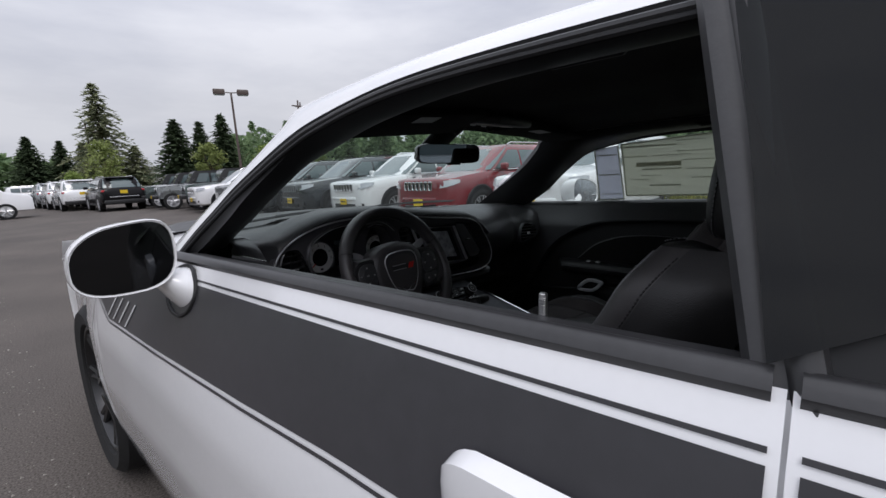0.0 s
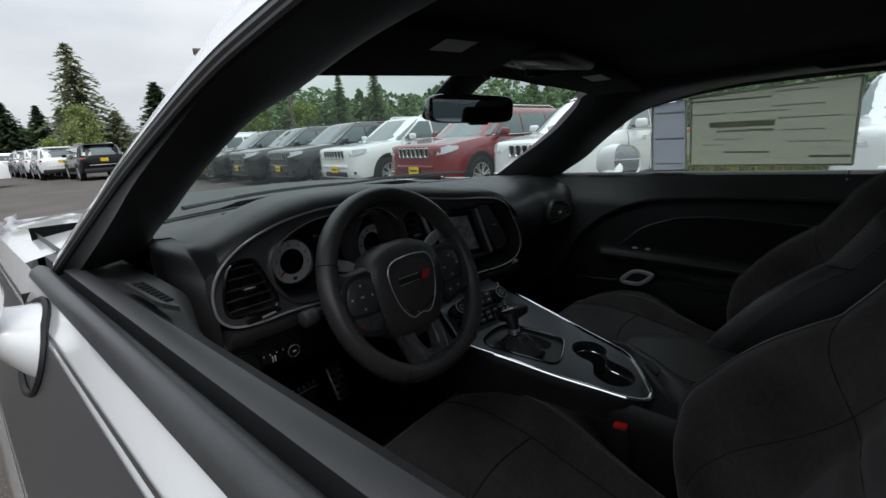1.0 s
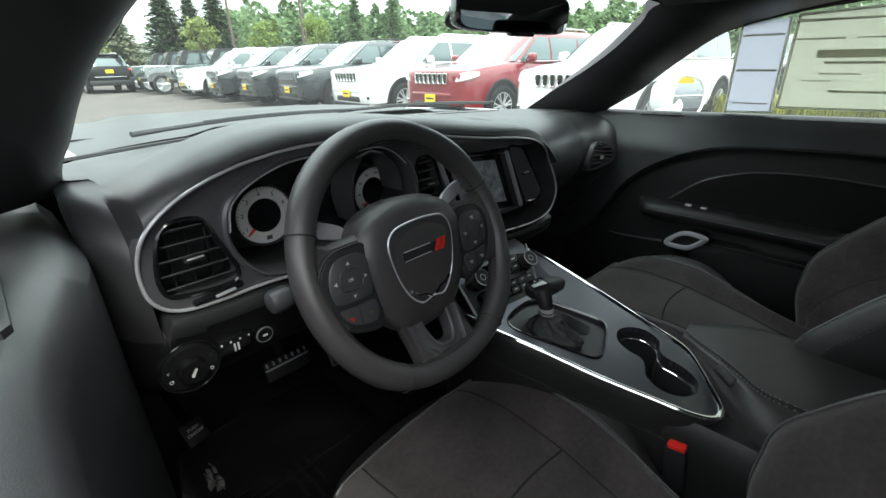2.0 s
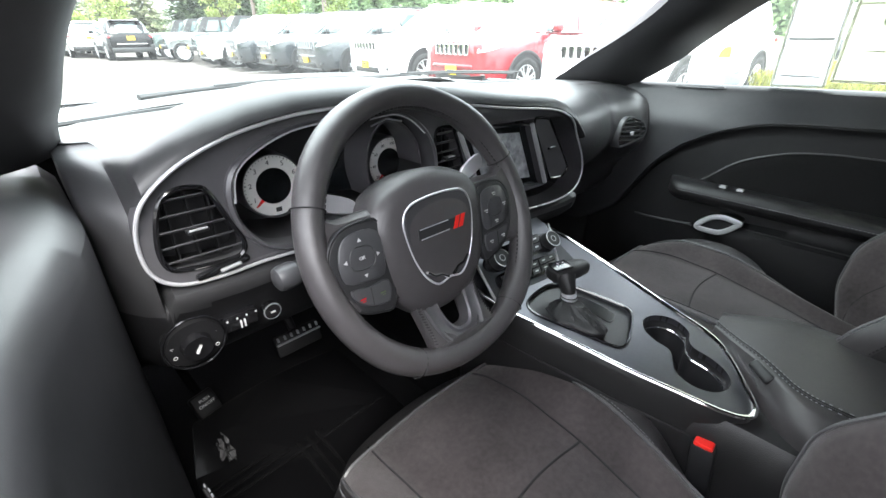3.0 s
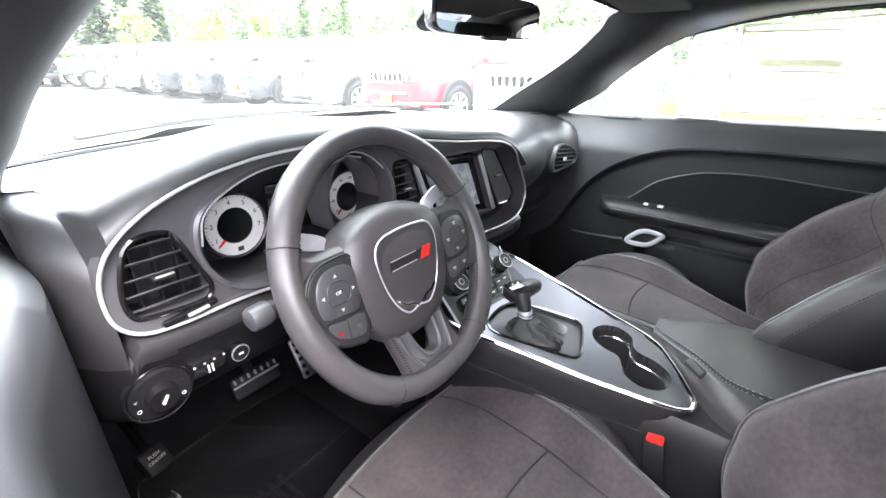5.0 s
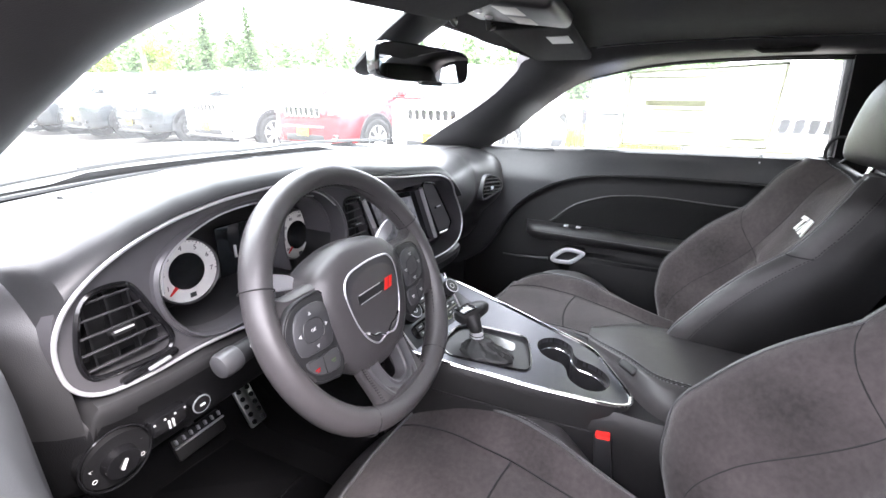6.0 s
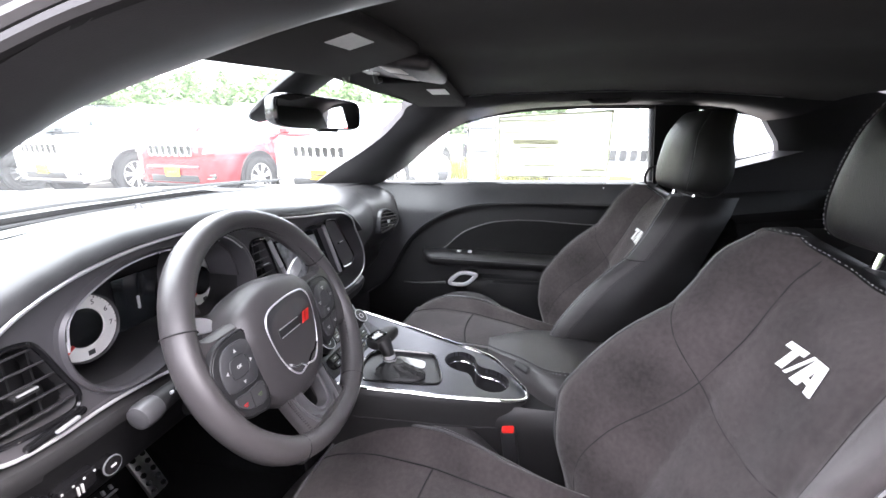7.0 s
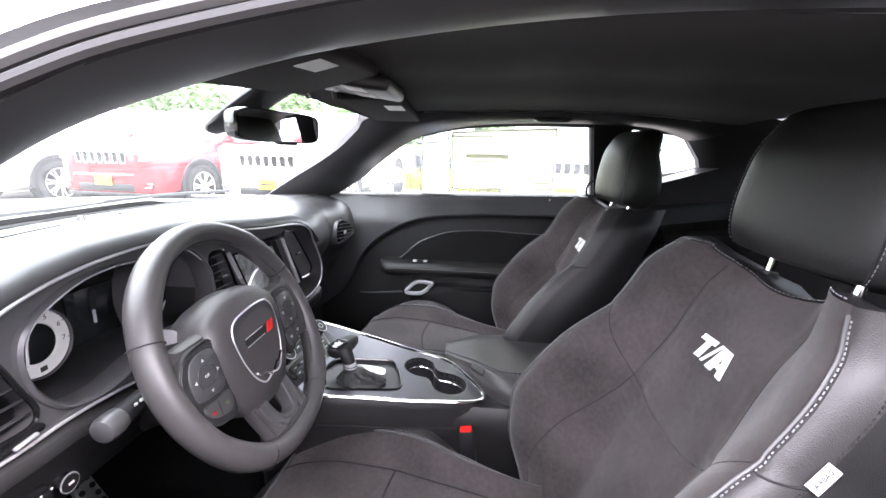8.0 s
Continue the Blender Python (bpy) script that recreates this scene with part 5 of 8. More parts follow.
cyl(bm, (-0.548, 0.165, 0.79), (-0.548, 0.148, 0.789), 0.011, 0.011, 20)
part("boot_button", bm, GLOSS_BLACK, dash)
bm = NEW()
rbox(bm, (-0.548, 0.1475, 0.789), (0.007, 0.001, 0.0028), 0.0003)
part("button_symbol", bm, WHITE_PRINT, dash)
# pedals
bm = NEW()
rbox(bm, (-0.410, 0.42, 0.508), (0.108, 0.012, 0.050), 0.006, 2, pose(0, 0, 0, -28, 0, 0))
pd = part("brake_pedal", bm, RUBBER, car, "wide brake pedal with a steel face")
for i in range(7):
    bm = NEW()
    rbox(bm, (-0.457 + 0.0157 * i, 0.4175, 0.5275), (0.0042, 0.008, 0.010), 0.001, 1, pose(0, 0, 0, -28, 0, 0))
    part("pedal_rib", bm, SATIN, pd)
bm = NEW()
rbox(bm, (-0.410, 0.412, 0.5175), (0.108, 0.008, 0.0045), 0.002, 1, pose(0, 0, 0, -28, 0, 0))
part("pedal_edge", bm, SATIN, pd)
bm = NEW()
tube(bm, [(-0.41, 0.43, 0.50), (-0.40, 0.55, 0.60), (-0.39, 0.62, 0.75)], 0.01, 8)
part("pedal_arm", bm, PLASTIC, pd)
bm = NEW()
rbox(bm, (-0.278, 0.43, 0.482), (0.046, 0.012, 0.105), 0.006, 2, pose(0, 0, 0, -30, 0, 0))
ac = part("throttle_pedal", bm, STEEL, car, "perforated steel throttle pedal")
for i in range(5):
    for j in range(2):
        bm = NEW()
        p = Matrix.Translation((-0.278, 0.43, 0.482)) @ pose(0, 0, 0, -30, 0, 0)
        cyl(bm, p @ Vector((-0.012 + 0.024 * j, -0.005, -0.040 + 0.020 * i)), p @ Vector((-0.012 + 0.024 * j, -0.008, -0.040 + 0.020 * i)), 0.006, 0.006, 10)
        part("pedal_dot", bm, RUBBER, ac)
bm = NEW()
PBM = Matrix.Translation((-0.622, 0.452, 0.431)) @ pose(0, 0, 0, -42, 0, 14)
rbox(bm, PBM @ Vector((0, 0, 0)), (0.048, 0.026, 0.052), 0.006, 2, pose(0, 0, 0, -42, 0, 14))
pb = part("parking_brake_pedal", bm, KNEE, car, "small parking brake pedal with white lettering")
for word, h in (("PUSH", 0.008), ("ON/OFF", -0.003)):
    text_part(word, 0.0095, PBM @ Matrix.Translation((0, -0.0134, h)) @ pose(0, 0, 0, 90, 0, 0), WHITE_PRINT, pb, "lettering", 0.0003)
bm = NEW()
tube(bm, [(-0.625, 0.462, 0.44), (-0.64, 0.55, 0.52), (-0.65, 0.62, 0.66)], 0.009, 8)
part("pedal_arm", bm, CARPET, pb)

# ---- steering wheel ----
WC, TILT = Vector((-0.359, 0.012, 0.905)), math.degrees(0.444)
WM = Matrix.Translation(WC) @ pose(0, 0, 0, 90 - TILT, 0, 0)         # local x right, y up the wheel, z towards the driver
wheel = empty("steering_wheel")
wheel.parent, wheel.matrix_basis = car, WM
wheel["label"] = "thick black leather steering wheel with three spokes"
bm = NEW()
R0 = 0.1815
n = 72
rings = []
for j in range(n):
    a = 2 * math.pi * j / n
    rr = 0.0178 + 0.0022 * (abs(math.sin(2 * a)) ** 6)
    flat = 0.006 * max(0, -math.sin(a)) ** 8
    cpt = Vector(((R0) * math.cos(a), (R0 - flat) * math.sin(a), 0))
    d = Vector((math.cos(a), math.sin(a), 0))
    rings.append([cpt + d * rr * math.cos(b) * 0.95 + Vector((0, 0, 1.12 * rr * math.sin(b))) for b in [2 * math.pi * k / 14 for k in range(14)]])
RV = [[bm.verts.new(p) for p in r] for r in rings]
for j in range(n):
    for k in range(14):
        bm.faces.new((RV[j][k], RV[(j + 1) % n][k], RV[(j + 1) % n][(k + 1) % 14], RV[j][(k + 1) % 14]))
part("rim", bm, WHEEL_LEATHER, wheel, "thick leather rim")
for a in (22, 158, 238, 302):
    bm = NEW()
    d = Vector((math.cos(radians(a)), math.sin(radians(a)), 0))
    tube(bm, [d * R0 + d * 0.0190 * math.cos(b) + Vector((0, 0, 0.0208 * math.sin(b))) for b in [2 * math.pi * k / 16 for k in range(16)]], 0.0009, 5, True)
    part("rim_seam", bm, SEAM, wheel)
# stitches inside the rim
bm = NEW()
for i in range(150):
    a = 2 * math.pi * i / 150
    d = Vector((math.cos(a), math.sin(a), 0))
    rbox(bm, d * (R0 - 0.0168) + Vector((0, 0, 0.006)), (0.0016, 0.0042, 0.0016), 0, 1, pose(0, 0, 0, 0, 0, math.degrees(a)))
st = part("stitching", bm, SEAM, wheel)
st["kind"] = "stuff"
# airbag cover; the hub stands a little more upright than the rim
HM = pose(-0.014, -0.006, -0.006, 11.5, 0, 0)
bm = NEW()
HUB = [(-0.098, 0.035), (-0.082, 0.066), (-0.045, 0.084), (0.0, 0.089), (0.045, 0.084), (0.082, 0.066), (0.098, 0.035), (0.096, -0.005), (0.085, -0.05), (0.058, -0.088), (0.02, -0.102), (-0.02, -0.102), (-0.058, -0.088), (-0.085, -0.05), (-0.096, -0.005)]
L = loop2(HUB, 4)
loft(bm, [[Vector((x * k, y * k, z)) for x, y in L] for k, z in ((0.9, -0.05), (1.0, -0.03), (1.02, 0.0), (0.99, 0.012), (0.93, 0.021), (0.8, 0.0275), (0.55, 0.0325), (0.2, 0.034))])
part("airbag_cover", bm, WHEEL_LEATHER, wheel, "smooth black airbag cover")
bm = NEW()
EMB = [(-0.057, 0.042), (-0.044, 0.054), (-0.02, 0.058), (0.0, 0.059), (0.02, 0.058), (0.044, 0.054), (0.057, 0.042), (0.060, 0.02), (0.053, -0.015), (0.040, -0.042), (0.022, -0.058), (0.0, -0.055), (-0.022, -0.058), (-0.040, -0.042), (-0.053, -0.015), (-0.060, 0.02)]
E2 = loop2(EMB, 4)
tube(bm, [Vector((x, y, 0.0335 - 0.003 * (x / 0.06) ** 2)) for x, y in E2], 0.0015, 6, True)
part("hub_badge_rim", bm, SATIN, wheel, "chrome outline of the hub badge")
bm = NEW()
prism(bm, [(x * 0.96, y * 0.96) for x, y in E2], lambda u, v, d: Vector((u, v, d)), 0.0315, 0.0325)
part("hub_badge", bm, BADGE, wheel, smooth=False)
bm = NEW()
rbox(bm, (-0.008, 0.014, 0.0335), (0.068, 0.014, 0.0012), 0.0005, 1)
part("badge_bar", bm, PLASTIC, wheel)
bm = NEW()
rbox(bm, (-0.014, 0.0205, 0.0342), (0.050, 0.0012, 0.001), 0)
rbox(bm, (-0.014, 0.0078, 0.0342), (0.050, 0.0012, 0.001), 0)
part("badge_line", bm, SATIN, wheel)
for k in range(2):
    bm = NEW()
    x0 = 0.018 + 0.0105 * k
    prism(bm, [(x0, 0.006), (x0 + 0.0075, 0.006), (x0 + 0.0155, 0.022), (x0 + 0.008, 0.022)], lambda u, v, d: Vector((u, v, d)), 0.0340, 0.0350)
    part("badge_slash", bm, RED, wheel, smooth=False)
bm = NEW()
for sx in (-1, 1):
    tube(bm, [Vector((sx * x, y, 0.034)) for x, y in ((0.004, -0.054), (0.016, -0.046), (0.028, -0.044), (0.038, -0.036))], 0.002, 6)
part("badge_wing", bm, CHROME, wheel)
# side spokes with their switches, and the lower spoke
def hub_to_rim(p, f):
    """A point that goes with the hub at f = 0 and with the rim at f = 1."""
    return (HM @ p).lerp(p, f)


for sx in (-1, 1):
    bm = NEW()
    rings = []
    for i in range(11):
        f = i / 10
        x = lerp(0.070, 0.174, f)
        flare = smooth01((f - 0.55) / 0.45)
        top, low = lerp(0.060, 0.048, f) + 0.020 * flare ** 2, lerp(-0.066, -0.058, f) - 0.014 * flare ** 2
        z = lerp(0.010, 0.001, f)
        prof = [(top - 0.004, z - 0.020), (top, z - 0.012), (top, z - 0.002), (top - 0.006, z + 0.006), (lerp(top, low, 0.3), z + 0.009), (lerp(top, low, 0.7), z + 0.009), (low + 0.006, z + 0.006), (low, z - 0.002), (low, z - 0.012), (low + 0.004, z - 0.020)]
        rings.append([hub_to_rim(Vector((sx * x, y, zz)), f) for y, zz in prof])
    loft(bm, rings)
    part("side_spoke", bm, WHEEL_LEATHER, wheel, "leather-covered side spoke")
    # switch pack let into the spoke, with a narrow dark joint round it
    SWI = [(0.088, 0.044), (0.110, 0.050), (0.140, 0.045), (0.157, 0.026), (0.160, -0.002), (0.152, -0.030), (0.134, -0.052), (0.108, -0.062), (0.086, -0.060), (0.080, 0.0)]
    L = loop2(SWI, 4)
    cx, cy = 0.118, -0.004
    bm = NEW()
    loft(bm, [[Vector((sx * lerp(cx, u, k), lerp(cy, v, k), d)) for u, v in L] for k, d in ((1.0, 0.008), (1.0, 0.0185), (0.975, 0.0205), (0.8, 0.0215), (0.3, 0.0215))])
    part("switch_pack", bm, PLASTIC, wheel, "black switch pack on the spoke")
    bm = NEW()
    tube(bm, [Vector((sx * lerp(cx, u, 1.015), lerp(cy, v, 1.015), 0.0188)) for u, v in L], 0.0016, 5, True)
    part("pack_joint", bm, RUBBER, wheel)
    groups = [loop2([(0.094, 0.036), (0.118, 0.042), (0.140, 0.036), (0.150, 0.014), (0.146, -0.012), (0.118, -0.018), (0.094, -0.017), (0.090, 0.010)], 3),
              loop2([(0.091, -0.026), (0.120, -0.025), (0.143, -0.022), (0.138, -0.038), (0.120, -0.049), (0.094, -0.052)], 3)]
    for g in groups:
        gx, gy = sum(p[0] for p in g) / len(g), sum(p[1] for p in g) / len(g)
        bm = NEW()
        loft(bm, [[Vector((sx * lerp(gx, u, k), lerp(gy, v, k), d)) for u, v in g] for k, d in ((1.0, 0.0205), (1.0, 0.0228), (0.95, 0.0240), (0.3, 0.0240))])
        part("switch", bm, VENT_GREY, wheel, "satin black switch plate")
    bm = NEW()
    tube(bm, [Vector((sx * u, v, 0.0240)) for u, v in loop2([(0.106, 0.021), (0.132, 0.023), (0.134, 0.000), (0.106, -0.001)], 3)], 0.0008, 4, True)
    part("switch_ring", bm, PLASTIC, wheel)
    bm = NEW()
    rbox(bm, (sx * 0.118, -0.0375, 0.0241), (0.0010, 0.022, 0.0006), 0)
    part("switch_joint", bm, RUBBER, wheel)
    for k, (bx, by) in enumerate(((0.120, 0.032), (0.120, -0.010), (0.099, 0.010), (0.142, 0.012), (0.103, -0.038), (0.131, -0.036))):
        bm = NEW()
        if k < 4 and sx < 0:
            a = [90, -90, 0, 180][k]
            d = Vector((math.cos(radians(a)), math.sin(radians(a)), 0))
            e = Vector((-d.y, d.x, 0))
            c0 = Vector((sx * bx, by, 0.0246))
            bm.faces.new([bm.verts.new(p) for p in (c0 + d * 0.0030, c0 - d * 0.0016 + e * 0.0027, c0 - d * 0.0016 - e * 0.0027)])
        else:
            rbox(bm, (sx * bx, by, 0.0243), (0.0075, 0.0018, 0.0006), 0)
            rbox(bm, (sx * bx + 0.001, by - 0.003, 0.0243), (0.0045, 0.0013, 0.0006), 0)
        part("switch_symbol", bm, WHITE_PRINT if not (sx < 0 and k >= 4) else (LEAF_DARK if k == 4 else RED_LAMP), wheel, smooth=False)
    if sx < 0:
        text_part("OK", 0.0058, pose(sx * 0.120, 0.011, 0.0243), WHITE_PRINT, wheel, "lettering", 0.0003)
    # shift paddle behind the spoke
    bm = NEW()
    loft(bm, [[Vector((sx * lerp(0.12, u, k), lerp(0.066, v, k), d)) for u, v in loop2([(0.095, 0.05), (0.125, 0.056), (0.15, 0.068), (0.148, 0.086), (0.12, 0.078), (0.098, 0.066)], 3)] for k, d in ((0.96, -0.025), (1.0, -0.023), (1.0, -0.020), (0.94, -0.0185))])
    part("shift_paddle", bm, SATIN, wheel, "silver shift paddle")
    # leather leg of the lower spoke, widening into the rim
    bm = NEW()
    rings = []
    for i in range(9):
        f = i / 8
        y = lerp(-0.080, -0.172, f)
        xi, xo = lerp(0.024, 0.006, f ** 2), lerp(0.058, 0.056, f) + 0.012 * f ** 4
        z = lerp(0.012, 0.0, f)
        rings.append([hub_to_rim(Vector((sx * x, y, z + h)), f) for x, h in ((xi, -0.014), (xi, 0.002), (lerp(xi, xo, 0.15), 0.008), (lerp(xi, xo, 0.8), 0.009), (xo - 0.003, 0.006), (xo, -0.002), (xo - 0.002, -0.014))])
    loft(bm, rings)
    part("lower_spoke", bm, WHEEL_LEATHER, wheel)
    bm = NEW()
    for i in range(16):
        f = lerp(0.05, 0.80, i / 15)
        p = hub_to_rim(Vector((sx * (lerp(0.058, 0.056, f) + 0.012 * f ** 4 - 0.004), lerp(-0.080, -0.172, f), lerp(0.012, 0.0, f) + 0.0075)), f)
        rbox(bm, p, (0.0045, 0.0018, 0.0018), 0, 1, pose(0, 0, 0, 0, 0, 20 * sx))
    lt = part("stitching", bm, SEAM, wheel)
    lt["kind"] = "stuff"
# satin metal bezel of the lower spoke: a U round its opening
UO = [(-0.050, -0.088), (-0.047, -0.115), (-0.041, -0.140), (-0.032, -0.158), (-0.018, -0.167), (0.0, -0.169), (0.018, -0.167), (0.032, -0.158), (0.041, -0.140), (0.047, -0.115), (0.050, -0.088)]
UI = [(-0.024, -0.088), (-0.022, -0.106), (-0.019, -0.122), (-0.014, -0.133), (-0.008, -0.138), (0.0, -0.139), (0.008, -0.138), (0.014, -0.133), (0.019, -0.122), (0.022, -0.106), (0.024, -0.088)]
bm = NEW()
rings = []
for (xo, yo), (xi, yi) in zip([(p.x, p.y) for p in spline([(a, b, 0) for a, b in UO], 3)], [(p.x, p.y) for p in spline([(a, b, 0) for a, b in UI], 3)]):
    ring = []
    for k, h in ((0.0, 0.004), (0.02, 0.0105), (0.14, 0.0125), (0.30, 0.0095), (0.70, 0.0095), (0.86, 0.0125), (0.98, 0.0105), (1.0, -0.008)):
        x, y = lerp(xo, xi, k), lerp(yo, yi, k)
        f = max(0.0, min(1.0, (-0.080 - y) / 0.10))
        ring.append(hub_to_rim(Vector((x, y, lerp(0.012, 0.0, f) + h)), f))
    rings.append(ring)
loft(bm, rings, closed=False)
part("spoke_bezel", bm, SPOKE_METAL, wheel, "dark satin metal bezel of the lower spoke")
bm = NEW()
rings = []
for f in [i / 10 for i in range(11)]:
    x = lerp(-0.075, 0.075, f)
    y0 = -math.sqrt(0.178 ** 2 - x * x)
    h = 0.020 * (1 - (x / 0.09) ** 2) + 0.004
    rings.append([Vector((x, y0 - 0.004, 0.010)), Vector((x, y0 + h, 0.008)), Vector((x, y0 + h + 0.003, 0.0)), Vector((x, y0 + h, -0.01)), Vector((x, y0 - 0.004, -0.012))])
loft(bm, rings)
part("lower_web", bm, WHEEL_LEATHER, wheel)
for piece in wheel.children:
    if piece.name.split(".")[0] in ("airbag_cover", "hub_badge_rim", "hub_badge", "badge_bar", "badge_line", "badge_slash", "badge_wing", "switch_pack", "pack_joint", "switch", "switch_ring", "switch_joint", "switch_symbol", "lettering"):
        piece.matrix_basis = HM @ piece.matrix_basis
# column and stalk
bm = NEW()
tube(bm, [WM @ Vector((0, 0, -0.03)), WM @ Vector((0, -0.005, -0.10)), WM @ Vector((0, -0.01, -0.26))], [0.062, 0.072, 0.07], 20)
part("column_shroud", bm, PLASTIC, car)
bm = NEW()
p0, p1 = WM @ Vector((-0.04, 0.01, -0.085)), Vector((-0.558, 0.085, 0.872))
tube(bm, [p0, p0.lerp(p1, 0.35), p0.lerp(p1, 0.60), p0.lerp(p1, 0.84)], [0.010, 0.011, 0.0125, 0.0145], 14)
sk = part("indicator_stalk", bm, RUBBER, car, "black indicator stalk with white symbols")
bm = NEW()
tube(bm, [p0.lerp(p1, 0.84), p0.lerp(p1, 0.87), p0.lerp(p1, 0.96), p1, p1 + (p1 - p0).normalized() * 0.003], [0.0150, 0.0165, 0.0165, 0.0145, 0.009], 16)
part("stalk_knob", bm, VENT_GREY, sk, "grey end knob of the stalk")
for f in (0.62, 0.68, 0.74):
    bm = NEW()
    rbox(bm, p0.lerp(p1, f) + Vector((0, -0.012, 0.009)), (0.005, 0.003, 0.004), 0.001)
    part("stalk_symbol", bm, WHITE_PRINT, sk)

# ---- centre console ----
def cons_z(y):
    return 0.651 + (y + 0.377) * 0.136


def on_console(x, y, d=0.0):
    return Vector((x, y, cons_z(y) - d))


TOPC = [(-0.079, -0.382), (-0.052, -0.368), (0.008, -0.328), (0.046, -0.289), (0.07, -0.2), (0.099, -0.094), (0.125, 0.01), (0.138, 0.085), (0.132, 0.118), (0.05, 0.135), (-0.09, 0.125), (-0.185, 0.10), (-0.203, 0.04), (-0.197, -0.03), (-0.178, -0.119), (-0.161, -0.212), (-0.14, -0.292), (-0.124, -0.35), (-0.105, -0.378)]
CUP = [(-0.040, -0.199), (-0.012, -0.186), (0.020, -0.196), (0.038, -0.224), (0.026, -0.254), (-0.002, -0.264), (-0.015, -0.278), (-0.017, -0.306), (-0.032, -0.334), (-0.062, -0.344), (-0.094, -0.330), (-0.108, -0.300), (-0.096, -0.270), (-0.068, -0.258), (-0.054, -0.246), (-0.052, -0.222)]
SHIFT = [(-0.158, -0.026), (-0.134, -0.016), (-0.095, -0.013), (-0.060, -0.018), (-0.036, -0.040), (-0.022, -0.080), (-0.010, -0.125), (-0.006, -0.150), (-0.018, -0.166), (-0.060, -0.182), (-0.100, -0.193), (-0.120, -0.190), (-0.131, -0.172), (-0.150, -0.11), (-0.166, -0.05)]
bm = NEW()
plate(bm, loop2(TOPC, 3), [loop2(CUP, 3), loop2(SHIFT, 3)], on_console, 0.012)
ctop = part("console_plate", bm, CONSOLE_METAL, car, "dark brushed metal console plate")
bm = NEW()
tube(bm, [on_console(x, y, -0.001) for x, y in loop2(TOPC, 4)], 0.0048, 8, True, 0.7)
part("console_trim", bm, CHROME, ctop, "bright chrome edging")
bm = NEW()
tube(bm, [on_console(x, y, 0.0) for x, y in loop2(SHIFT, 4)], 0.0030, 6, True)
part("shifter_trim", bm, GLOSS_BLACK, ctop)
bm = NEW()
prism(bm, loop2([(-0.046, -0.070), (-0.038, -0.090), (-0.036, -0.135), (-0.045, -0.145), (-0.064, -0.147), (-0.070, -0.135), (-0.068, -0.090), (-0.060, -0.072)], 3), on_console, 0.0045, 0.010)
part("shifter_slot", bm, GLOSS_BLACK, ctop)
bm = NEW()
tube(bm, [on_console(x, y, 0.024) for x, y in loop2([(lerp(-0.033, x, 0.95), lerp(-0.262, y, 0.95)) for x, y in CUP], 4)], 0.0016, 6, True)
part("cup_ring", bm, CHROME, ctop)
bm = NEW()
L = loop2(CUP, 4)
loft(bm, [[on_console(x, y, 0.001) for x, y in L], [on_console(x, y, 0.03) for x, y in L], [on_console(lerp(-0.033, x, 0.93), lerp(-0.262, y, 0.93), 0.075) for x, y in L]], caps=False)
bm.faces.new([bm.verts.new(on_console(lerp(-0.033, x, 0.93), lerp(-0.262, y, 0.93), 0.075)) for x, y in L])
part("cup_holder", bm, PLASTIC, ctop, "twin cup holder well")
bm = NEW()
prism(bm, loop2(SHIFT, 3), on_console, 0.006, 0.03)
part("shifter_base", bm, PLASTIC, ctop, smooth=False)
# console body under the plate
bm = NEW()
L = loop2(TOPC, 3)
rings = []
for k, d in ((1.0, 0.002), (1.02, 0.008), (1.05, 0.02)):
    rings.append([on_console(lerp(-0.03, x, k), y if d < 0.01 else y, d) for x, y in L])
rings.append([Vector((lerp(-0.03, x, 1.08), y, cons_z(y) - 0.10)) for x, y in L])
rings.append([Vector((lerp(-0.02, x, 1.05), y, 0.30)) for x, y in L])
loft(bm, rings, caps=False)
part("console_body", bm, LEATHER, car, "black padded console sides")
bm = NEW()
tube(bm, [Vector((lerp(-0.03, x, 1.075), y, cons_z(y) - 0.062)) for x, y in TOPC[11:18]], 0.002, 5)
part("console_seam", bm, SEAM, car)
# armrest box: flat lid, with an apron that slopes down along the console plate
AR = [(-0.285, 0.150, 0.075, 0.060), (-0.32, 0.163, 0.038, 0.026), (-0.355, 0.172, 0.003, -0.016), (-0.39, 0.178, -0.032, -0.062), (-0.42, 0.18, -0.058, -0.095), (-0.46, 0.18, -0.068, -0.113),
      (-0.55, 0.18, -0.072, -0.120), (-0.70, 0.178, -0.072, -0.120), (-0.80, 0.17, -0.065, -0.115)]


def lid_rise(y):
    return 0.006 * math.sin(math.pi * smooth01((-0.28 - y) / 0.5)) - 0.017 * (1 - smooth01((-0.275 - y) / 0.11))


def lid_ring(y, xr, xt, xa):
    h = lid_rise(y)
    return [Vector((x, y, z)) for x, z in ((xr + 0.004, 0.63), (xr + 0.001, 0.668 + 0.7 * h), (xr - 0.010, 0.683 + h), (lerp(xt, xr, 0.66), 0.690 + h), (lerp(xt, xr, 0.30), 0.691 + h), (xt, 0.689 + h), (lerp(xt, xa, 0.45), 0.682 + 0.9 * h), (lerp(xt, xa, 0.85), 0.667 + 0.5 * h), (xa, 0.648), (xa - 0.003, 0.62))]


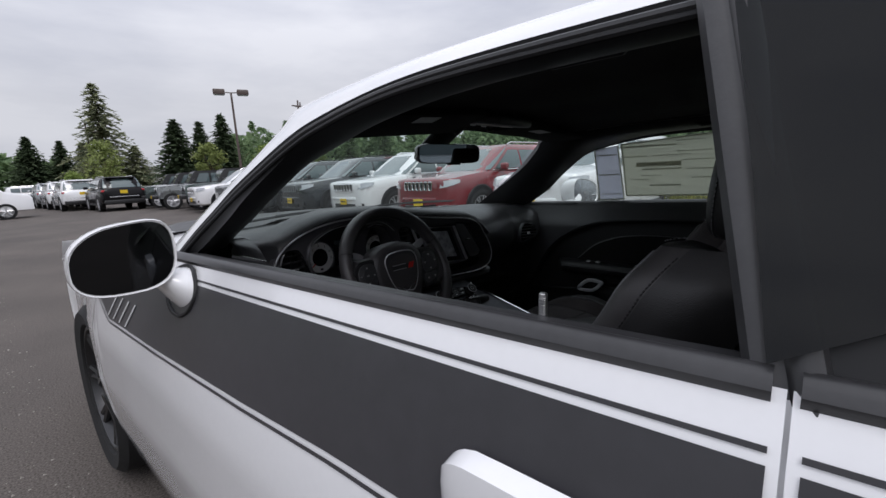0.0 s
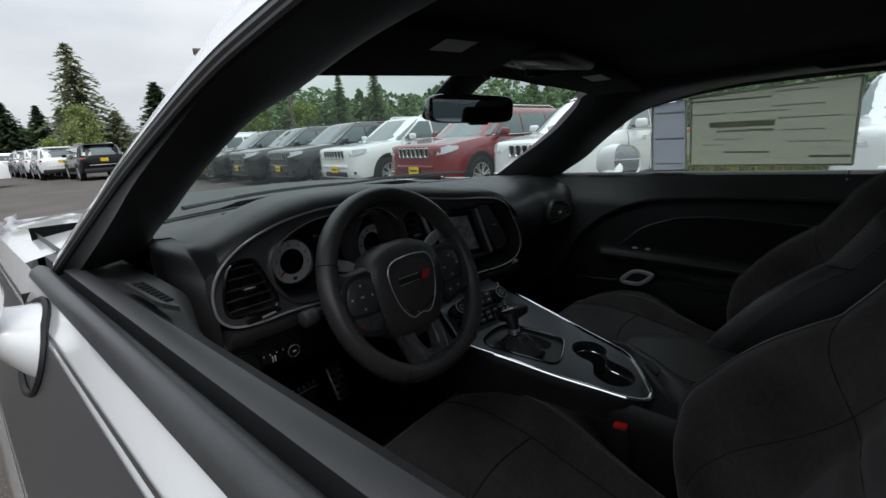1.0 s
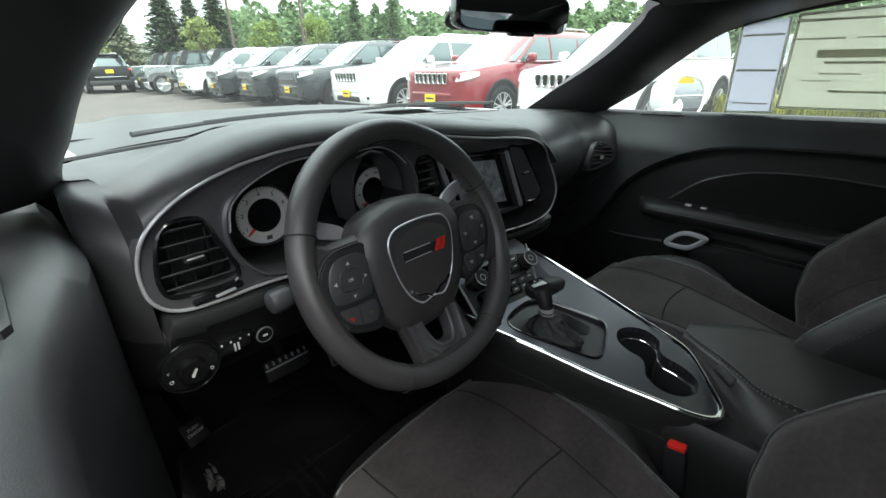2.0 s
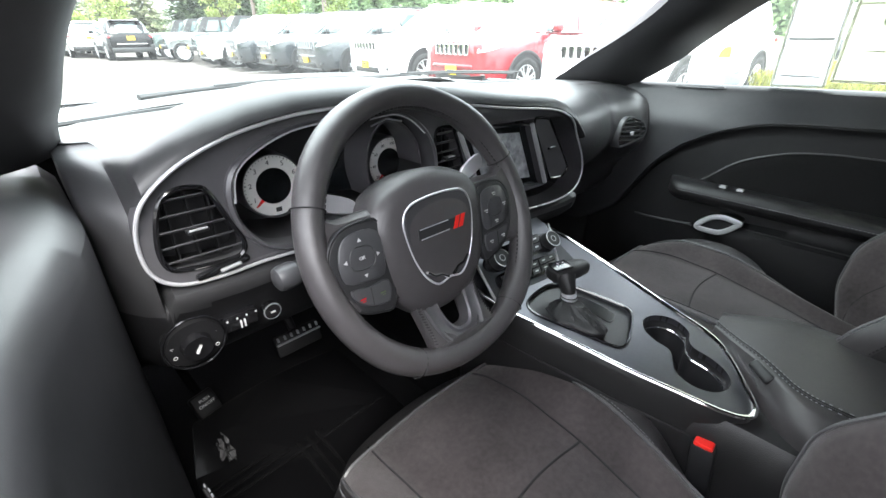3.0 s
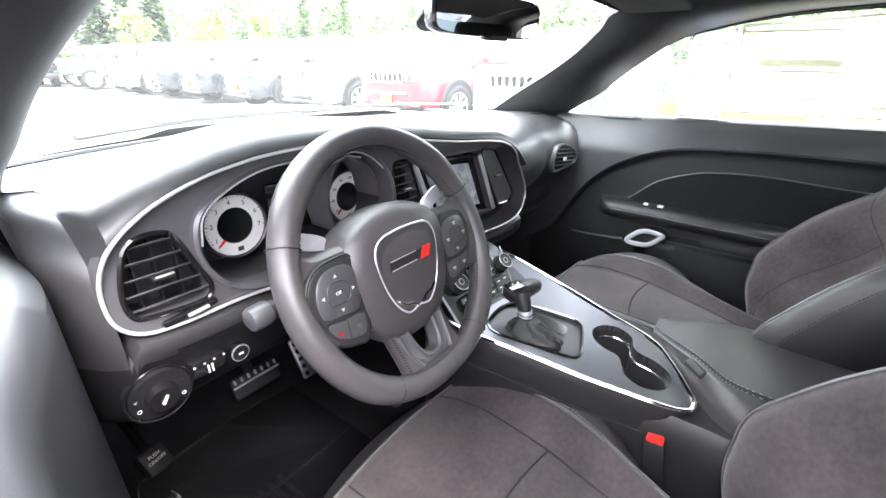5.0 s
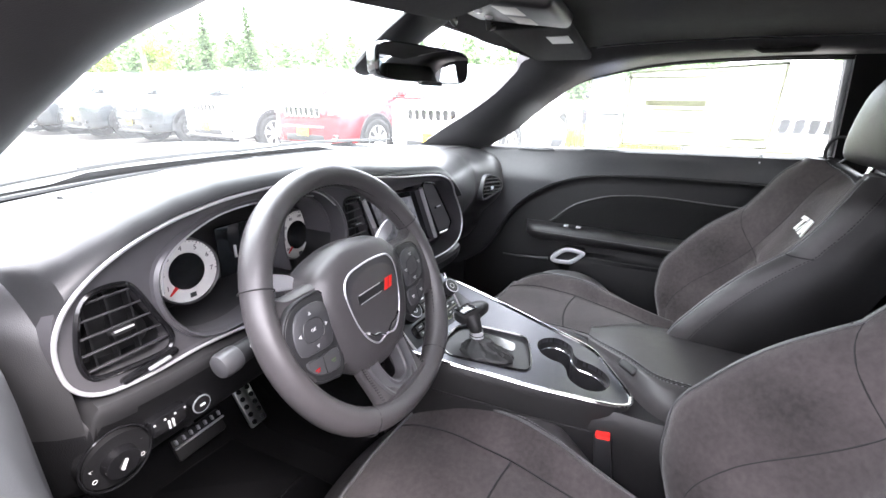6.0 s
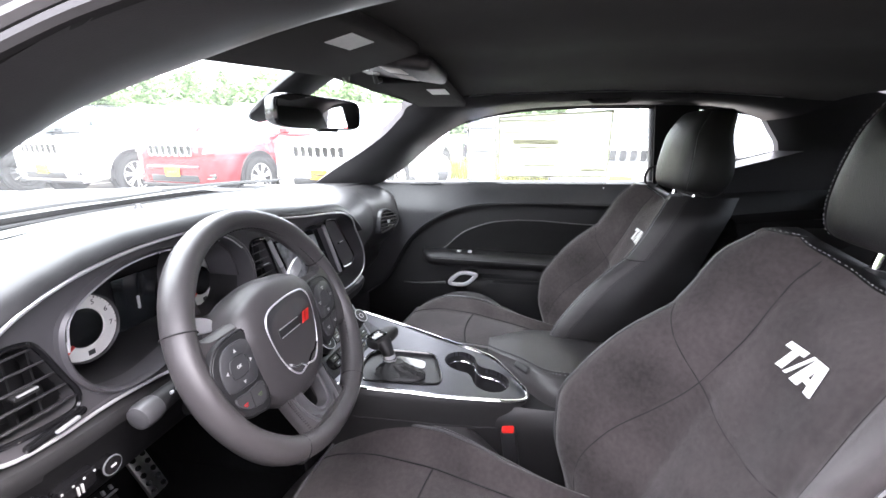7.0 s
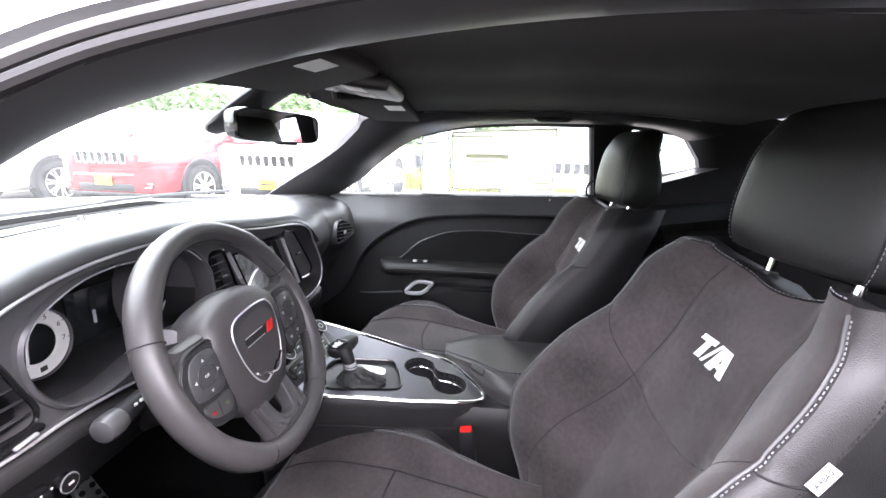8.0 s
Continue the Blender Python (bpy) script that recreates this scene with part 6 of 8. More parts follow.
bm = NEW()
AS = [tuple(p) for p in zip(*[[q.y for q in spline([(0, r[k], 0) for r in AR], 4)] for k in range(4)])]
loft(bm, [spline(lid_ring(*r), 3) for r in AS], closed=True)
arm = part("armrest", bm, SEAT_LEATHER, car, "padded leather armrest lid")
bm = NEW()
for off in (0.004, 0.010):
    P = [Vector((xt + off, y, 0.6905 + lid_rise(y))) for y, xr, xt, xa in AS]
    tube(bm, P, 0.0010, 5)
part("lid_seam", bm, SEAM, arm)
bm = NEW()
for off in (0.0015, 0.0125):
    P = spline([Vector((xt + off, y, 0.691 + lid_rise(y))) for y, xr, xt, xa in AS], 3)
    for a, b in zip(P[::2], P[1::2]):
        tube(bm, [a, a.lerp(b, 0.75)], 0.0009, 4)
sti = part("stitching", bm, STITCH, arm)
sti["kind"] = "stuff"
bm = NEW()
loft(bm, [[Vector((x, y, z)) for x, z in ((-0.128, 0.30), (-0.135, 0.58), (-0.122, 0.640), (0.176, 0.640), (0.185, 0.60), (0.18, 0.30))] for y in (-0.36, -0.5, -0.85)], closed=False)
loft(bm, [[Vector((xs + o, y, z)) for o, z in ((0.006, 0.30), (0.0, 0.45), (-0.001, 0.58), (0.003, 0.622), (0.016, 0.642))] for y, xs in ((-0.27, -0.145), (-0.33, -0.1405), (-0.37, -0.139), (-0.42, -0.139), (-0.60, -0.139))], closed=False)
part("console_box", bm, LEATHER, car)
bm = NEW()
rbox(bm, (-0.025, -0.372, 0.681), (0.018, 0.044, 0.014), 0.005, 3, pose(0, 0, 0, 0, -42, -46))
part("lid_latch", bm, RUBBER, arm, "black latch set into the lid edge")
# shifter
bm = NEW()
base = [(-0.136, -0.053), (-0.112, -0.043), (-0.088, -0.050), (-0.078, -0.080), (-0.082, -0.120), (-0.096, -0.152), (-0.112, -0.158), (-0.128, -0.152), (-0.142, -0.115), (-0.147, -0.080)]
L = loop2(base, 4)
c0 = (-0.098, -0.078)
rings = []
for f, z in ((1.0, -0.008), (1.0, -0.002), (0.95, 0.002), (0.80, 0.005), (0.70, 0.010), (0.58, 0.012), (0.50, 0.016), (0.42, 0.018), (0.37, 0.022)):
    rings.append([Vector((lerp(c0[0], x, f) + 0.0022 * f * math.sin(1.3 * i + 9 * f), lerp(c0[1], y, f) + 0.0022 * f * math.cos(1.7 * i + 5 * f), cons_z(-0.09) + z - 0.002 + 0.0025 * math.sin(2.1 * i + 14 * f) * f * (f < 0.98))) for i, (x, y) in enumerate(L)])
loft(bm, rings)
shifter = part("shifter_boot", bm, LEATHER, car, "pleated leather shifter boot")
ctr = Vector((-0.098, -0.073, 0.0))
bm = NEW()
tube(bm, [ctr + Vector((0, -0.003, 0.702)), ctr + Vector((0, 0, 0.723))], [0.0150, 0.0140], 18)
part("shifter_collar", bm, SATIN, shifter, "satin metal collar")
for z in (0.710, 0.716):
    bm = NEW()
    tube(bm, [ctr + Vector((0.0149 * math.cos(a), 0.0149 * math.sin(a) - 0.001, z)) for a in [2 * math.pi * j / 20 for j in range(20)]], 0.0009, 5, True)
    part("collar_groove", bm, SEAM, shifter)
bm = NEW()
tube(bm, [ctr + Vector((0, 0, 0.720)), ctr + Vector((0.001, 0.004, 0.732)), ctr + Vector((0.008, 0.016, 0.748))], [0.0125, 0.0145, 0.019], 16)
part("shifter_neck", bm, LEATHER, shifter)
# the grip: a leather bar with a gloss face at its front end
g0, g1 = ctr + Vector((-0.010, 0.038, 0.747)), ctr + Vector((0.067, 0.004, 0.753))
gd = (g1 - g0).normalized()
gs, gu = gd.cross(Vector((0, 0, 1))).normalized(), Vector((0, 0, 0))
gu = gs.cross(gd).normalized()
bm = NEW()
rings = []
for f, w2, h2 in ((0.0, 0.012, 0.009), (0.04, 0.018, 0.0125), (0.2, 0.0225, 0.0155), (0.45, 0.0225, 0.0165), (0.7, 0.0195, 0.015), (0.9, 0.0155, 0.0125), (0.98, 0.010, 0.009), (1.0, 0.005, 0.005)):
    c1 = g0.lerp(g1, f)
    rings.append([c1 + gs * w2 * abs(math.cos(a)) ** 0.7 * (1 if math.cos(a) > 0 else -1) + gu * h2 * abs(math.sin(a)) ** 0.8 * (1 if math.sin(a) > 0 else -1) for a in [2 * math.pi * j / 20 for j in range(20)]])
loft(bm, rings)
part("shifter_knob", bm, LEATHER, shifter, "black leather pistol-grip shift knob")
KM = Matrix(((gd.x, gs.x, gu.x, 0), (gd.y, gs.y, gu.y, 0), (gd.z, gs.z, gu.z, 0), (0, 0, 0, 1)))
bm = NEW()
rbox(bm, g0.lerp(g1, 0.26) + gu * 0.0150, (0.038, 0.030, 0.004), 0.0018, 2, KM)
part("knob_cap", bm, GLOSS_BLACK, shifter, "gloss black cap with white marks")
for k in range(4):
    bm = NEW()
    rbox(bm, g0.lerp(g1, 0.26) + gu * 0.0172 + gd * (0.009 - 0.006 * k) + gs * (0.003 if k % 2 else -0.004), (0.003, 0.005, 0.0006), 0, 1, KM)
    part("knob_symbol", bm, WHITE_PRINT, shifter)
bm = NEW()
tube(bm, [g0 - gs * 0.016 - gu * 0.010 + gd * 0.006, g0 - gs * 0.022 - gu * 0.004 + gd * 0.012, g0 - gs * 0.022 - gu * 0.006 + gd * 0.024], [0.005, 0.006, 0.004], 8)
part("shifter_trigger", bm, SATIN, shifter, "satin silver trigger")

# controls at the foot of the stack, on a face that rises from the console plate
ST = [Vector((-0.195, 0.020, 0.704)), Vector((-0.012, -0.004, 0.702)), Vector((-0.188, 0.088, 0.768)), Vector((0.062, 0.082, 0.762))]
SN = (ST[1] - ST[0]).cross(ST[2] - ST[0]).normalized()


def stack_pt(u, v, d=0.0):
    return ST[0].lerp(ST[1], u).lerp(ST[2].lerp(ST[3], u), v) + SN * d


bm = NEW()
loft(bm, [[stack_pt(u, -0.05, -0.004) for u in (0, .33, .66, 1)], [stack_pt(u, 0.0, 0.002) for u in (0, .33, .66, 1)], [stack_pt(u, 0.5, 0.003) for u in (0, .33, .66, 1)], [stack_pt(u, 1.0, 0.0) for u in (0, .33, .66, 1)],
          [Vector((x, 0.16, 0.772)) for x in (-0.188, -0.1, 0.0, 0.09)]], closed=False)
loft(bm, [[stack_pt(1, 0.0, 0.002), stack_pt(1, 0.5, 0.003), stack_pt(1, 1, 0)], [Vector((0.055, -0.01, 0.702)), Vector((0.085, 0.04, 0.708)), Vector((0.11, 0.09, 0.716))]], closed=False)
part("stack_panel", bm, CONSOLE_METAL, dash, "dark brushed panel under the centre stack")
bm = NEW()
tube(bm, [stack_pt(-0.01, v, 0.003) for v in (-0.02, 0.3, 0.6, 1.0)], 0.003, 6)
part("stack_trim", bm, SATIN, dash, "satin silver edge of the stack panel")
bm = NEW()
tube(bm, [stack_pt(1.02, v, 0.003) for v in (-0.02, 0.3, 0.6, 1.0)], 0.002, 6)
part("stack_trim", bm, SATIN, dash, "satin silver edge of the stack panel")
for outline in ([(0.06, 0.62), (0.16, 0.50), (0.30, 0.50), (0.40, 0.54), (0.78, 0.50), (0.92, 0.44), (0.99, 0.52), (0.99, 0.74), (0.90, 0.84), (0.70, 0.92), (0.34, 0.94), (0.16, 0.90), (0.06, 0.80)],
                [(0.10, 0.20), (0.18, 0.12), (0.50, 0.10), (0.90, 0.08), (0.97, 0.16), (0.96, 0.34), (0.88, 0.40), (0.5, 0.44), (0.18, 0.44), (0.10, 0.38)]):
    bm = NEW()
    prism(bm, loop2(outline, 3), stack_pt, 0.002, 0.0055)
    part("control_block", bm, GLOSS_BLACK, dash, "gloss black climate control block")
for u, v in ((0.20, 0.70), (0.92, 0.64)):
    bm = NEW()
    c0, c1 = stack_pt(u, v, 0.004), stack_pt(u, v, 0.026)
    cyl(bm, c0, c1, 0.0195, 0.0175, 28)
    part("stack_knob", bm, PLASTIC, dash, "round climate knob")
    ex = (ST[1] - ST[0]).normalized()
    ey = SN.cross(ex)
    for r, w in ((0.0178, 0.0010), (0.0062, 0.0008)):
        bm = NEW()
        tube(bm, [c1 + (ex * math.cos(a) + ey * math.sin(a)) * r for a in [2 * math.pi * j / 20 for j in range(20)]], w, 5, True)
        part("knob_ring", bm, SATIN if r > 0.01 else LABEL_GREY, dash)
for row, (v0, v1, us) in enumerate(((0.74, 0.88, (0.40, 0.54, 0.68)), (0.57, 0.71, (0.40, 0.54, 0.68)), (0.28, 0.39, (0.16, 0.30, 0.44, 0.58, 0.72, 0.84)), (0.14, 0.25, (0.16, 0.30, 0.44, 0.58, 0.72, 0.84)))):
    for u in us:
        w = 0.12 if row < 2 else 0.11
        bm = NEW()
        prism(bm, [(u, v0), (u + w, v0), (u + w, v1), (u, v1)], stack_pt, 0.004, 0.0085)
        part("stack_button", bm, PLASTIC, dash, smooth=False)
        bm = NEW()
        prism(bm, [(u + w * 0.3, lerp(v0, v1, 0.4)), (u + w * 0.7, lerp(v0, v1, 0.4)), (u + w * 0.7, lerp(v0, v1, 0.62)), (u + w * 0.3, lerp(v0, v1, 0.62))], stack_pt, 0.0082, 0.0088)
        part("button_symbol", bm, LABEL_GREY, dash, smooth=False)

# ---- seats ----
BACK_HALF = [(0.44, 0.165), (0.51, 0.190), (0.60, 0.226), (0.70, 0.245), (0.80, 0.238), (0.86, 0.230), (0.905, 0.216), (0.95, 0.214), (1.0, 0.212), (1.03, 0.200), (1.045, 0.186), (1.06, 0.154)]
BOLSTER = [(0.44, 0.02), (0.51, 0.055), (0.60, 0.125), (0.70, 0.160), (0.80, 0.132), (0.86, 0.104), (0.905, 0.068), (0.95, 0.057), (1.0, 0.056), (1.06, 0.052)]


def back_face(z):
    return -0.692 - 0.42 * (z - 0.908) - 0.9 * max(0.0, z - 1.0) ** 1.5


SEAM_A = [(1.0, 0.760), (0.80, 0.705), (0.50, 0.606), (0.36, 0.572), (0.15, 0.553), (0.0, 0.550)]
SEAM_B = [(0.56, 0.99), (0.50, 0.88), (0.48, 0.75), (0.50, 0.606), (0.58, 0.48), (0.67, 0.36), (0.77, 0.2), (0.84, 0.05)]
SEAM_PTS = [(p.x, p.y) for line in (SEAM_A, SEAM_B) for p in spline([(a, b, 0) for a, b in line], 10)]


def back_pt(u, v, d=0.0):
    """The seat back's front face: u from -1 to 1 across between the ridges, v from 0 to 1 up; d goes out of it."""
    z = lerp(0.44, 1.06, v)
    side = smooth01((abs(u) - 0.36) / 0.60)
    y = back_face(z) + soft_table(z, BOLSTER) * side - 0.005 * (1 - u * u) * smooth01((v - 0.2) / 0.3)
    dip = 0.044 * smooth01((v - 0.80) / 0.20) * (1 - min(1.0, (u / 0.70) ** 2)) ** 0.7
    puff = 0.0035 * math.sin(9 * u + 1.3) * math.sin(7 * v)
    near = min((0.20 * (abs(u) - a)) ** 2 + (0.62 * (v - b)) ** 2 for a, b in SEAM_PTS)
    groove = -0.0045 * math.exp(-near / 0.009 ** 2)
    return Vector((soft_table(z, BACK_HALF) * u, y + puff + groove + d, z - dip + 0.42 * d))


def ridge_pt(s, v, k):
    """Round the bolster's ridge and along the side: k from 0 at the suede to 1 at the rear edge."""
    p = back_pt(s, v)
    rear = back_face(p.z) - 0.105
    path = [(0.0, 0.0), (0.008, 0.0015), (0.016, -0.006), (0.021, -0.018), (0.0235, -0.034), (0.0255, -0.052)]
    m = 5 * min(1.0, k / 0.5)
    i = min(4, int(m))
    dx, dy = lerp(path[i][0], path[i + 1][0], m - i), lerp(path[i][1], path[i + 1][1], m - i)
    q = Vector((p.x + s * dx, p.y + dy, p.z))
    if k > 0.5:
        f = (k - 0.5) / 0.5
        q.y = lerp(q.y, rear, f)
        q.x -= s * (0.020 * f ** 2 - 0.008 * math.sin(math.pi * f))
    return q


CUSH_MID = [(-0.50, 0.525), (-0.35, 0.558), (-0.21, 0.576), (-0.08, 0.578), (0.02, 0.565), (0.06, 0.545), (0.085, 0.50)]
CUSH_EDGE = [(-0.50, 0.430), (-0.41, 0.472), (-0.35, 0.526), (-0.30, 0.578), (-0.25, 0.610), (-0.19, 0.624), (-0.12, 0.618), (-0.04, 0.590), (0.03, 0.530), (0.085, 0.44)]


def cush_pt(u, v):
    """The cushion's top: v from 0 at the back to 1 at the front."""
    y = lerp(-0.50, 0.085, v)
    half = soft_table(v, [(0, 0.19), (0.27, 0.215), (0.5, 0.242), (0.7, 0.250), (0.85, 0.243), (0.95, 0.222), (1.0, 0.192)])
    swell = 0.028 * smooth01((abs(u) - 0.42) / 0.34) * smooth01((1 - v) / 0.3)
    z = lerp(soft_table(y, CUSH_MID) + swell, soft_table(y, CUSH_EDGE), smooth01((abs(u) - 0.66) / 0.36)) - 0.012 * smooth01((abs(u) - 0.93) / 0.07)
    z += 0.003 * math.sin(5 * u + 2) * math.sin(6 * v)
    return Vector((half * u, y - 0.04 * (u * u) * smooth01((v - 0.6) / 0.4), z))


def stitches(name, lines, parent, material, r=0.0008, step=0.0058, length=0.0034):
    """Short threads along lines of points."""
    bm = NEW()
    for line in lines:
        left = 0.0
        for a, b in zip(line, line[1:]):
            d = (b - a).length
            while left < d - length:
                tube(bm, [a.lerp(b, left / d), a.lerp(b, (left + length) / d)], r, 4)
                left += step
            left = max(0.0, left - d)
    ob = part(name, bm, material, parent)
    ob["kind"] = "stuff"
    return ob


def seat(xc):
    st = empty("front_seat")
    st.parent, st.matrix_basis = car, pose(xc, 0, 0)
    st["label"] = "charcoal suede bucket seat with leather edges and a white mark"
    US = [j / 44 for j in range(-44, 45)]
    up = Vector((0, 0, 0.0025))
    # cushion: suede middle, a leather border round its sides and front
    EDGE = 0.77
    VM, VF = [0.91 * i / 26 for i in range(27)], 0.91
    bm = NEW()
    loft(bm, [[cush_pt(u * EDGE, v) for u in US] for v in VM], closed=False)
    part("cushion", bm, SUEDE, st, "charcoal suede cushion")
    bm = NEW()
    for sx in (-1, 1):
        loft(bm, [[cush_pt(sx * lerp(EDGE, 1.0, k / 4), v) for k in range(5)] for v in VM], closed=False)
    loft(bm, [[cush_pt(lerp(-1, 1, k / 48), lerp(VF, 1.0, j / 4)) for k in range(49)] for j in range(5)], closed=False)
    part("cushion_border", bm, SEAT_LEATHER, st, "black leather border of the cushion")
    rim = [cush_pt(-EDGE, v) + up for v in VM[2:]] + [cush_pt(u * EDGE, VF) + up for u in US[1:-1]] + [cush_pt(EDGE, v) + up for v in reversed(VM[2:])]
    bm = NEW()
    tube(bm, rim, 0.0030, 6)
    part("cushion_piping", bm, PIPING, st)
    out = [cush_pt(-EDGE - 0.035, v) + up * 0.5 for v in VM[2:]] + [cush_pt(u * (EDGE + 0.035), VF + 0.012) + up * 0.5 for u in US[1:-1]] + [cush_pt(EDGE + 0.035, v) + up * 0.5 for v in reversed(VM[2:])]
    stitches("stitching", [out], st, STITCH)
    bm = NEW()
    edge = [cush_pt(-1, i / 24) for i in range(25)] + [cush_pt(u, 1) for u in US[1:-1]] + [cush_pt(1, 1 - i / 24) for i in range(25)]
    loft(bm, [[p + Vector((0, 0, 0.001)) for p in edge], [Vector((p.x * 1.03, p.y + (0.012 if p.y > 0 else 0), p.z - 0.04)) for p in edge], [Vector((p.x * 1.0, p.y, 0.36)) for p in edge], [Vector((p.x * 0.92, p.y, 0.28)) for p in edge]], closed=False)
    part("cushion_side", bm, LEATHER, st, "black leather cushion sides")
    bm = NEW()
    for sx in (-1, 1):
        tube(bm, [cush_pt(sx * lerp(0.44, 0.52, v), v) + Vector((0, 0, 0.0004)) for v in [lerp(0.05, 0.93, i / 24) for i in range(25)]], 0.0018, 6)
    tube(bm, [cush_pt(u, 0.50 + 0.03 * math.cos(u * 3)) + Vector((0, 0, 0.0006)) for u in [lerp(-0.47, 0.47, i / 16) for i in range(17)]], 0.002, 6)
    part("cushion_seam", bm, SEAM, st)
    # backrest: suede face, leather wrapped round the ridges, plain leather sides and rear
    VS = [i / 72 for i in range(73)]
    bm = NEW()
    loft(bm, [[back_pt(u, v) for u in US] for v in VS], closed=False)
    part("backrest", bm, SUEDE, st, "charcoal suede backrest with side bolsters")
    KB = [0.5 * k / 8 for k in range(9)]
    for sx in (-1, 1):
        k0, k1 = 0.0, 0.42
        bm = NEW()
        loft(bm, [[ridge_pt(sx, v, lerp(k0, k1, k / 8)) for k in range(9)] for v in VS], closed=False)
        part("bolster_border", bm, SEAT_LEATHER, st, "black leather wrapped round the bolster")
        bm = NEW()
        loft(bm, [[ridge_pt(sx, v, lerp(k1, 1.0, k / 8)) for k in range(9)] for v in VS], closed=False)
        part("backrest_side", bm, LEATHER, st, "black leather backrest side")
    bm = NEW()
    top = [ridge_pt(-1, 1, k) for k in reversed(KB)] + [back_pt(u, 1) for u in US[1:-1]] + [ridge_pt(1, 1, k) for k in KB]
    rear = [Vector((p.x * 0.94, back_face(1.05) - 0.105, min(p.z, 1.035) - 0.030)) for p in top]
    loft(bm, [top, [p.lerp(q, 0.08) + Vector((0, 0, 0.006)) for p, q in zip(top, rear)], [p.lerp(q, 0.25) + Vector((0, 0, 0.008)) for p, q in zip(top, rear)], [p.lerp(q, 0.6) + Vector((0, 0, 0.004)) for p, q in zip(top, rear)], rear,
              [Vector((p.x, p.y - 0.015, p.z - 0.04)) for p in rear], [Vector((p.x * 1.15, back_face(0.75) - 0.12, 0.75)) for p in rear], [Vector((p.x * 1.1, back_face(0.45) - 0.11, 0.45)) for p in rear]], closed=False)
    part("backrest_shell", bm, LEATHER, st, "black leather backrest top and rear")
    lines, lower = [], []
    for sx in (-1, 1):
        lines.append([ridge_pt(sx, v, 0.055) + Vector((sx * 0.0006, 0.0006, 0)) for v in VS[5:72]])
        lower.append([ridge_pt(sx, v, 0.40) + Vector((sx * 0.0010, 0.0, 0)) for v in VS[5:72]])
    lines.append([back_pt(u, 1.0, 0.0) + Vector((0, 0.0, 0.004)) for u in US[2:-2]])
    stitches("stitching", lines, st, STITCH, 0.0009)
    stitches("stitching", lower, st, SEAM, 0.0012)
    for line in lines[:2]:
        bm = NEW()
        tube(bm, [p + Vector((0, 0.0004, 0)) - Vector((p.x, 0, 0)).normalized() * 0.004 for p in line], 0.0022, 6)
        part("backrest_piping", bm, PIPING, st)
    bm = NEW()
    for sx in (-1, 1):
        for seam in (SEAM_A, SEAM_B):
            tube(bm, [back_pt(sx * p.x, p.y) + Vector((0, -0.0002, 0)) for p in spline([(a, b, 0) for a, b in seam], 10)], 0.0012, 5)
        tube(bm, [ridge_pt(sx, 0.75, 0.42 * k / 12) + Vector((sx * 0.0004, 0, 0)) for k in range(13)], 0.0014, 6)
    part("backrest_seam", bm, SEAM, st)
    # white embroidered mark: slanted bars
    def em(u, v, d=0.0):
        return back_pt(-u * 0.86 / 0.206, 0.768 + v * 0.86 / 0.62, 0.0015 + d)
    shapes = [[(-0.040, 0.022), (-0.004, 0.022), (-0.008, 0.012), (-0.044, 0.012)], [(-0.028, 0.013), (-0.016, 0.013), (-0.026, -0.018), (-0.038, -0.018)],
              [(0.008, 0.022), (0.013, 0.022), (-0.016, -0.020), (-0.021, -0.020)],
              [(0.016, 0.022), (0.030, 0.022), (0.012, -0.022), (-0.004, -0.022)], [(0.026, 0.022), (0.038, 0.022), (0.044, -0.022), (0.031, -0.022)], [(0.012, -0.004), (0.034, -0.004), (0.034, -0.012), (0.008, -0.012)]]
    bm = NEW()
    for k, sh in enumerate(shapes):
        prism(bm, sh, em, 0.0, 0.0015 + 0.0003 * k)
    part("embroidered_mark", bm, LOGO_WHITE, st, "white embroidered slanted mark", smooth=False)
    # headrest: a broad pillow, fuller below, with a stitched band round each end
    def head_ring(f):
        a = lerp(-math.pi / 2, math.pi / 2, f)
        k = max(0.04, math.cos(a)) ** 0.30
        z = 1.168 + 0.106 * math.sin(a)
        front = -0.738 - 0.16 * (z - 1.06) - 0.018 * smooth01((z - 1.20) / 0.08)
        thick = 0.125 * lerp(1.0, 0.74, smooth01((z - 1.10) / 0.16))
        wd = 0.150 * lerp(1.0, 0.83, smooth01((z - 1.10) / 0.16)) * lerp(0.55, 1.0, k)
        yc, th = front - thick / 2, thick / 2 * k
        pts = []
        for b in [2 * math.pi * j / 40 for j in range(40)]:
            cb, sb = math.cos(b), math.sin(b)
            x = wd * abs(cb) ** 0.36 * (1 if cb > 0 else -1)
            pts.append(Vector((x, yc + th * abs(sb) ** 0.5 * (1 if sb > 0 else -1) - 0.016 * (x / 0.15) ** 2, z - 0.018 * (1 - f) * (1 if sb < 0 else 0) * abs(sb))))
        return pts
    bm = NEW()
    rings = [head_ring(i / 22) for i in range(23)]
    loft(bm, rings)
    part("headrest", bm, LEATHER, st, "black leather headrest")
    seams = []
    for j in (5, 15):
        bm = NEW()
        line = [r[j] + Vector((0, 0.0008, 0)) for r in rings[2:21]]
        seams.append([p + Vector((0.004 if j == 5 else -0.004, 0.0004, 0)) for p in line])
        tube(bm, line, 0.0012, 5)
        part("headrest_seam", bm, SEAM, st)
    stitches("stitching", seams, st, STITCH, 0.0007)
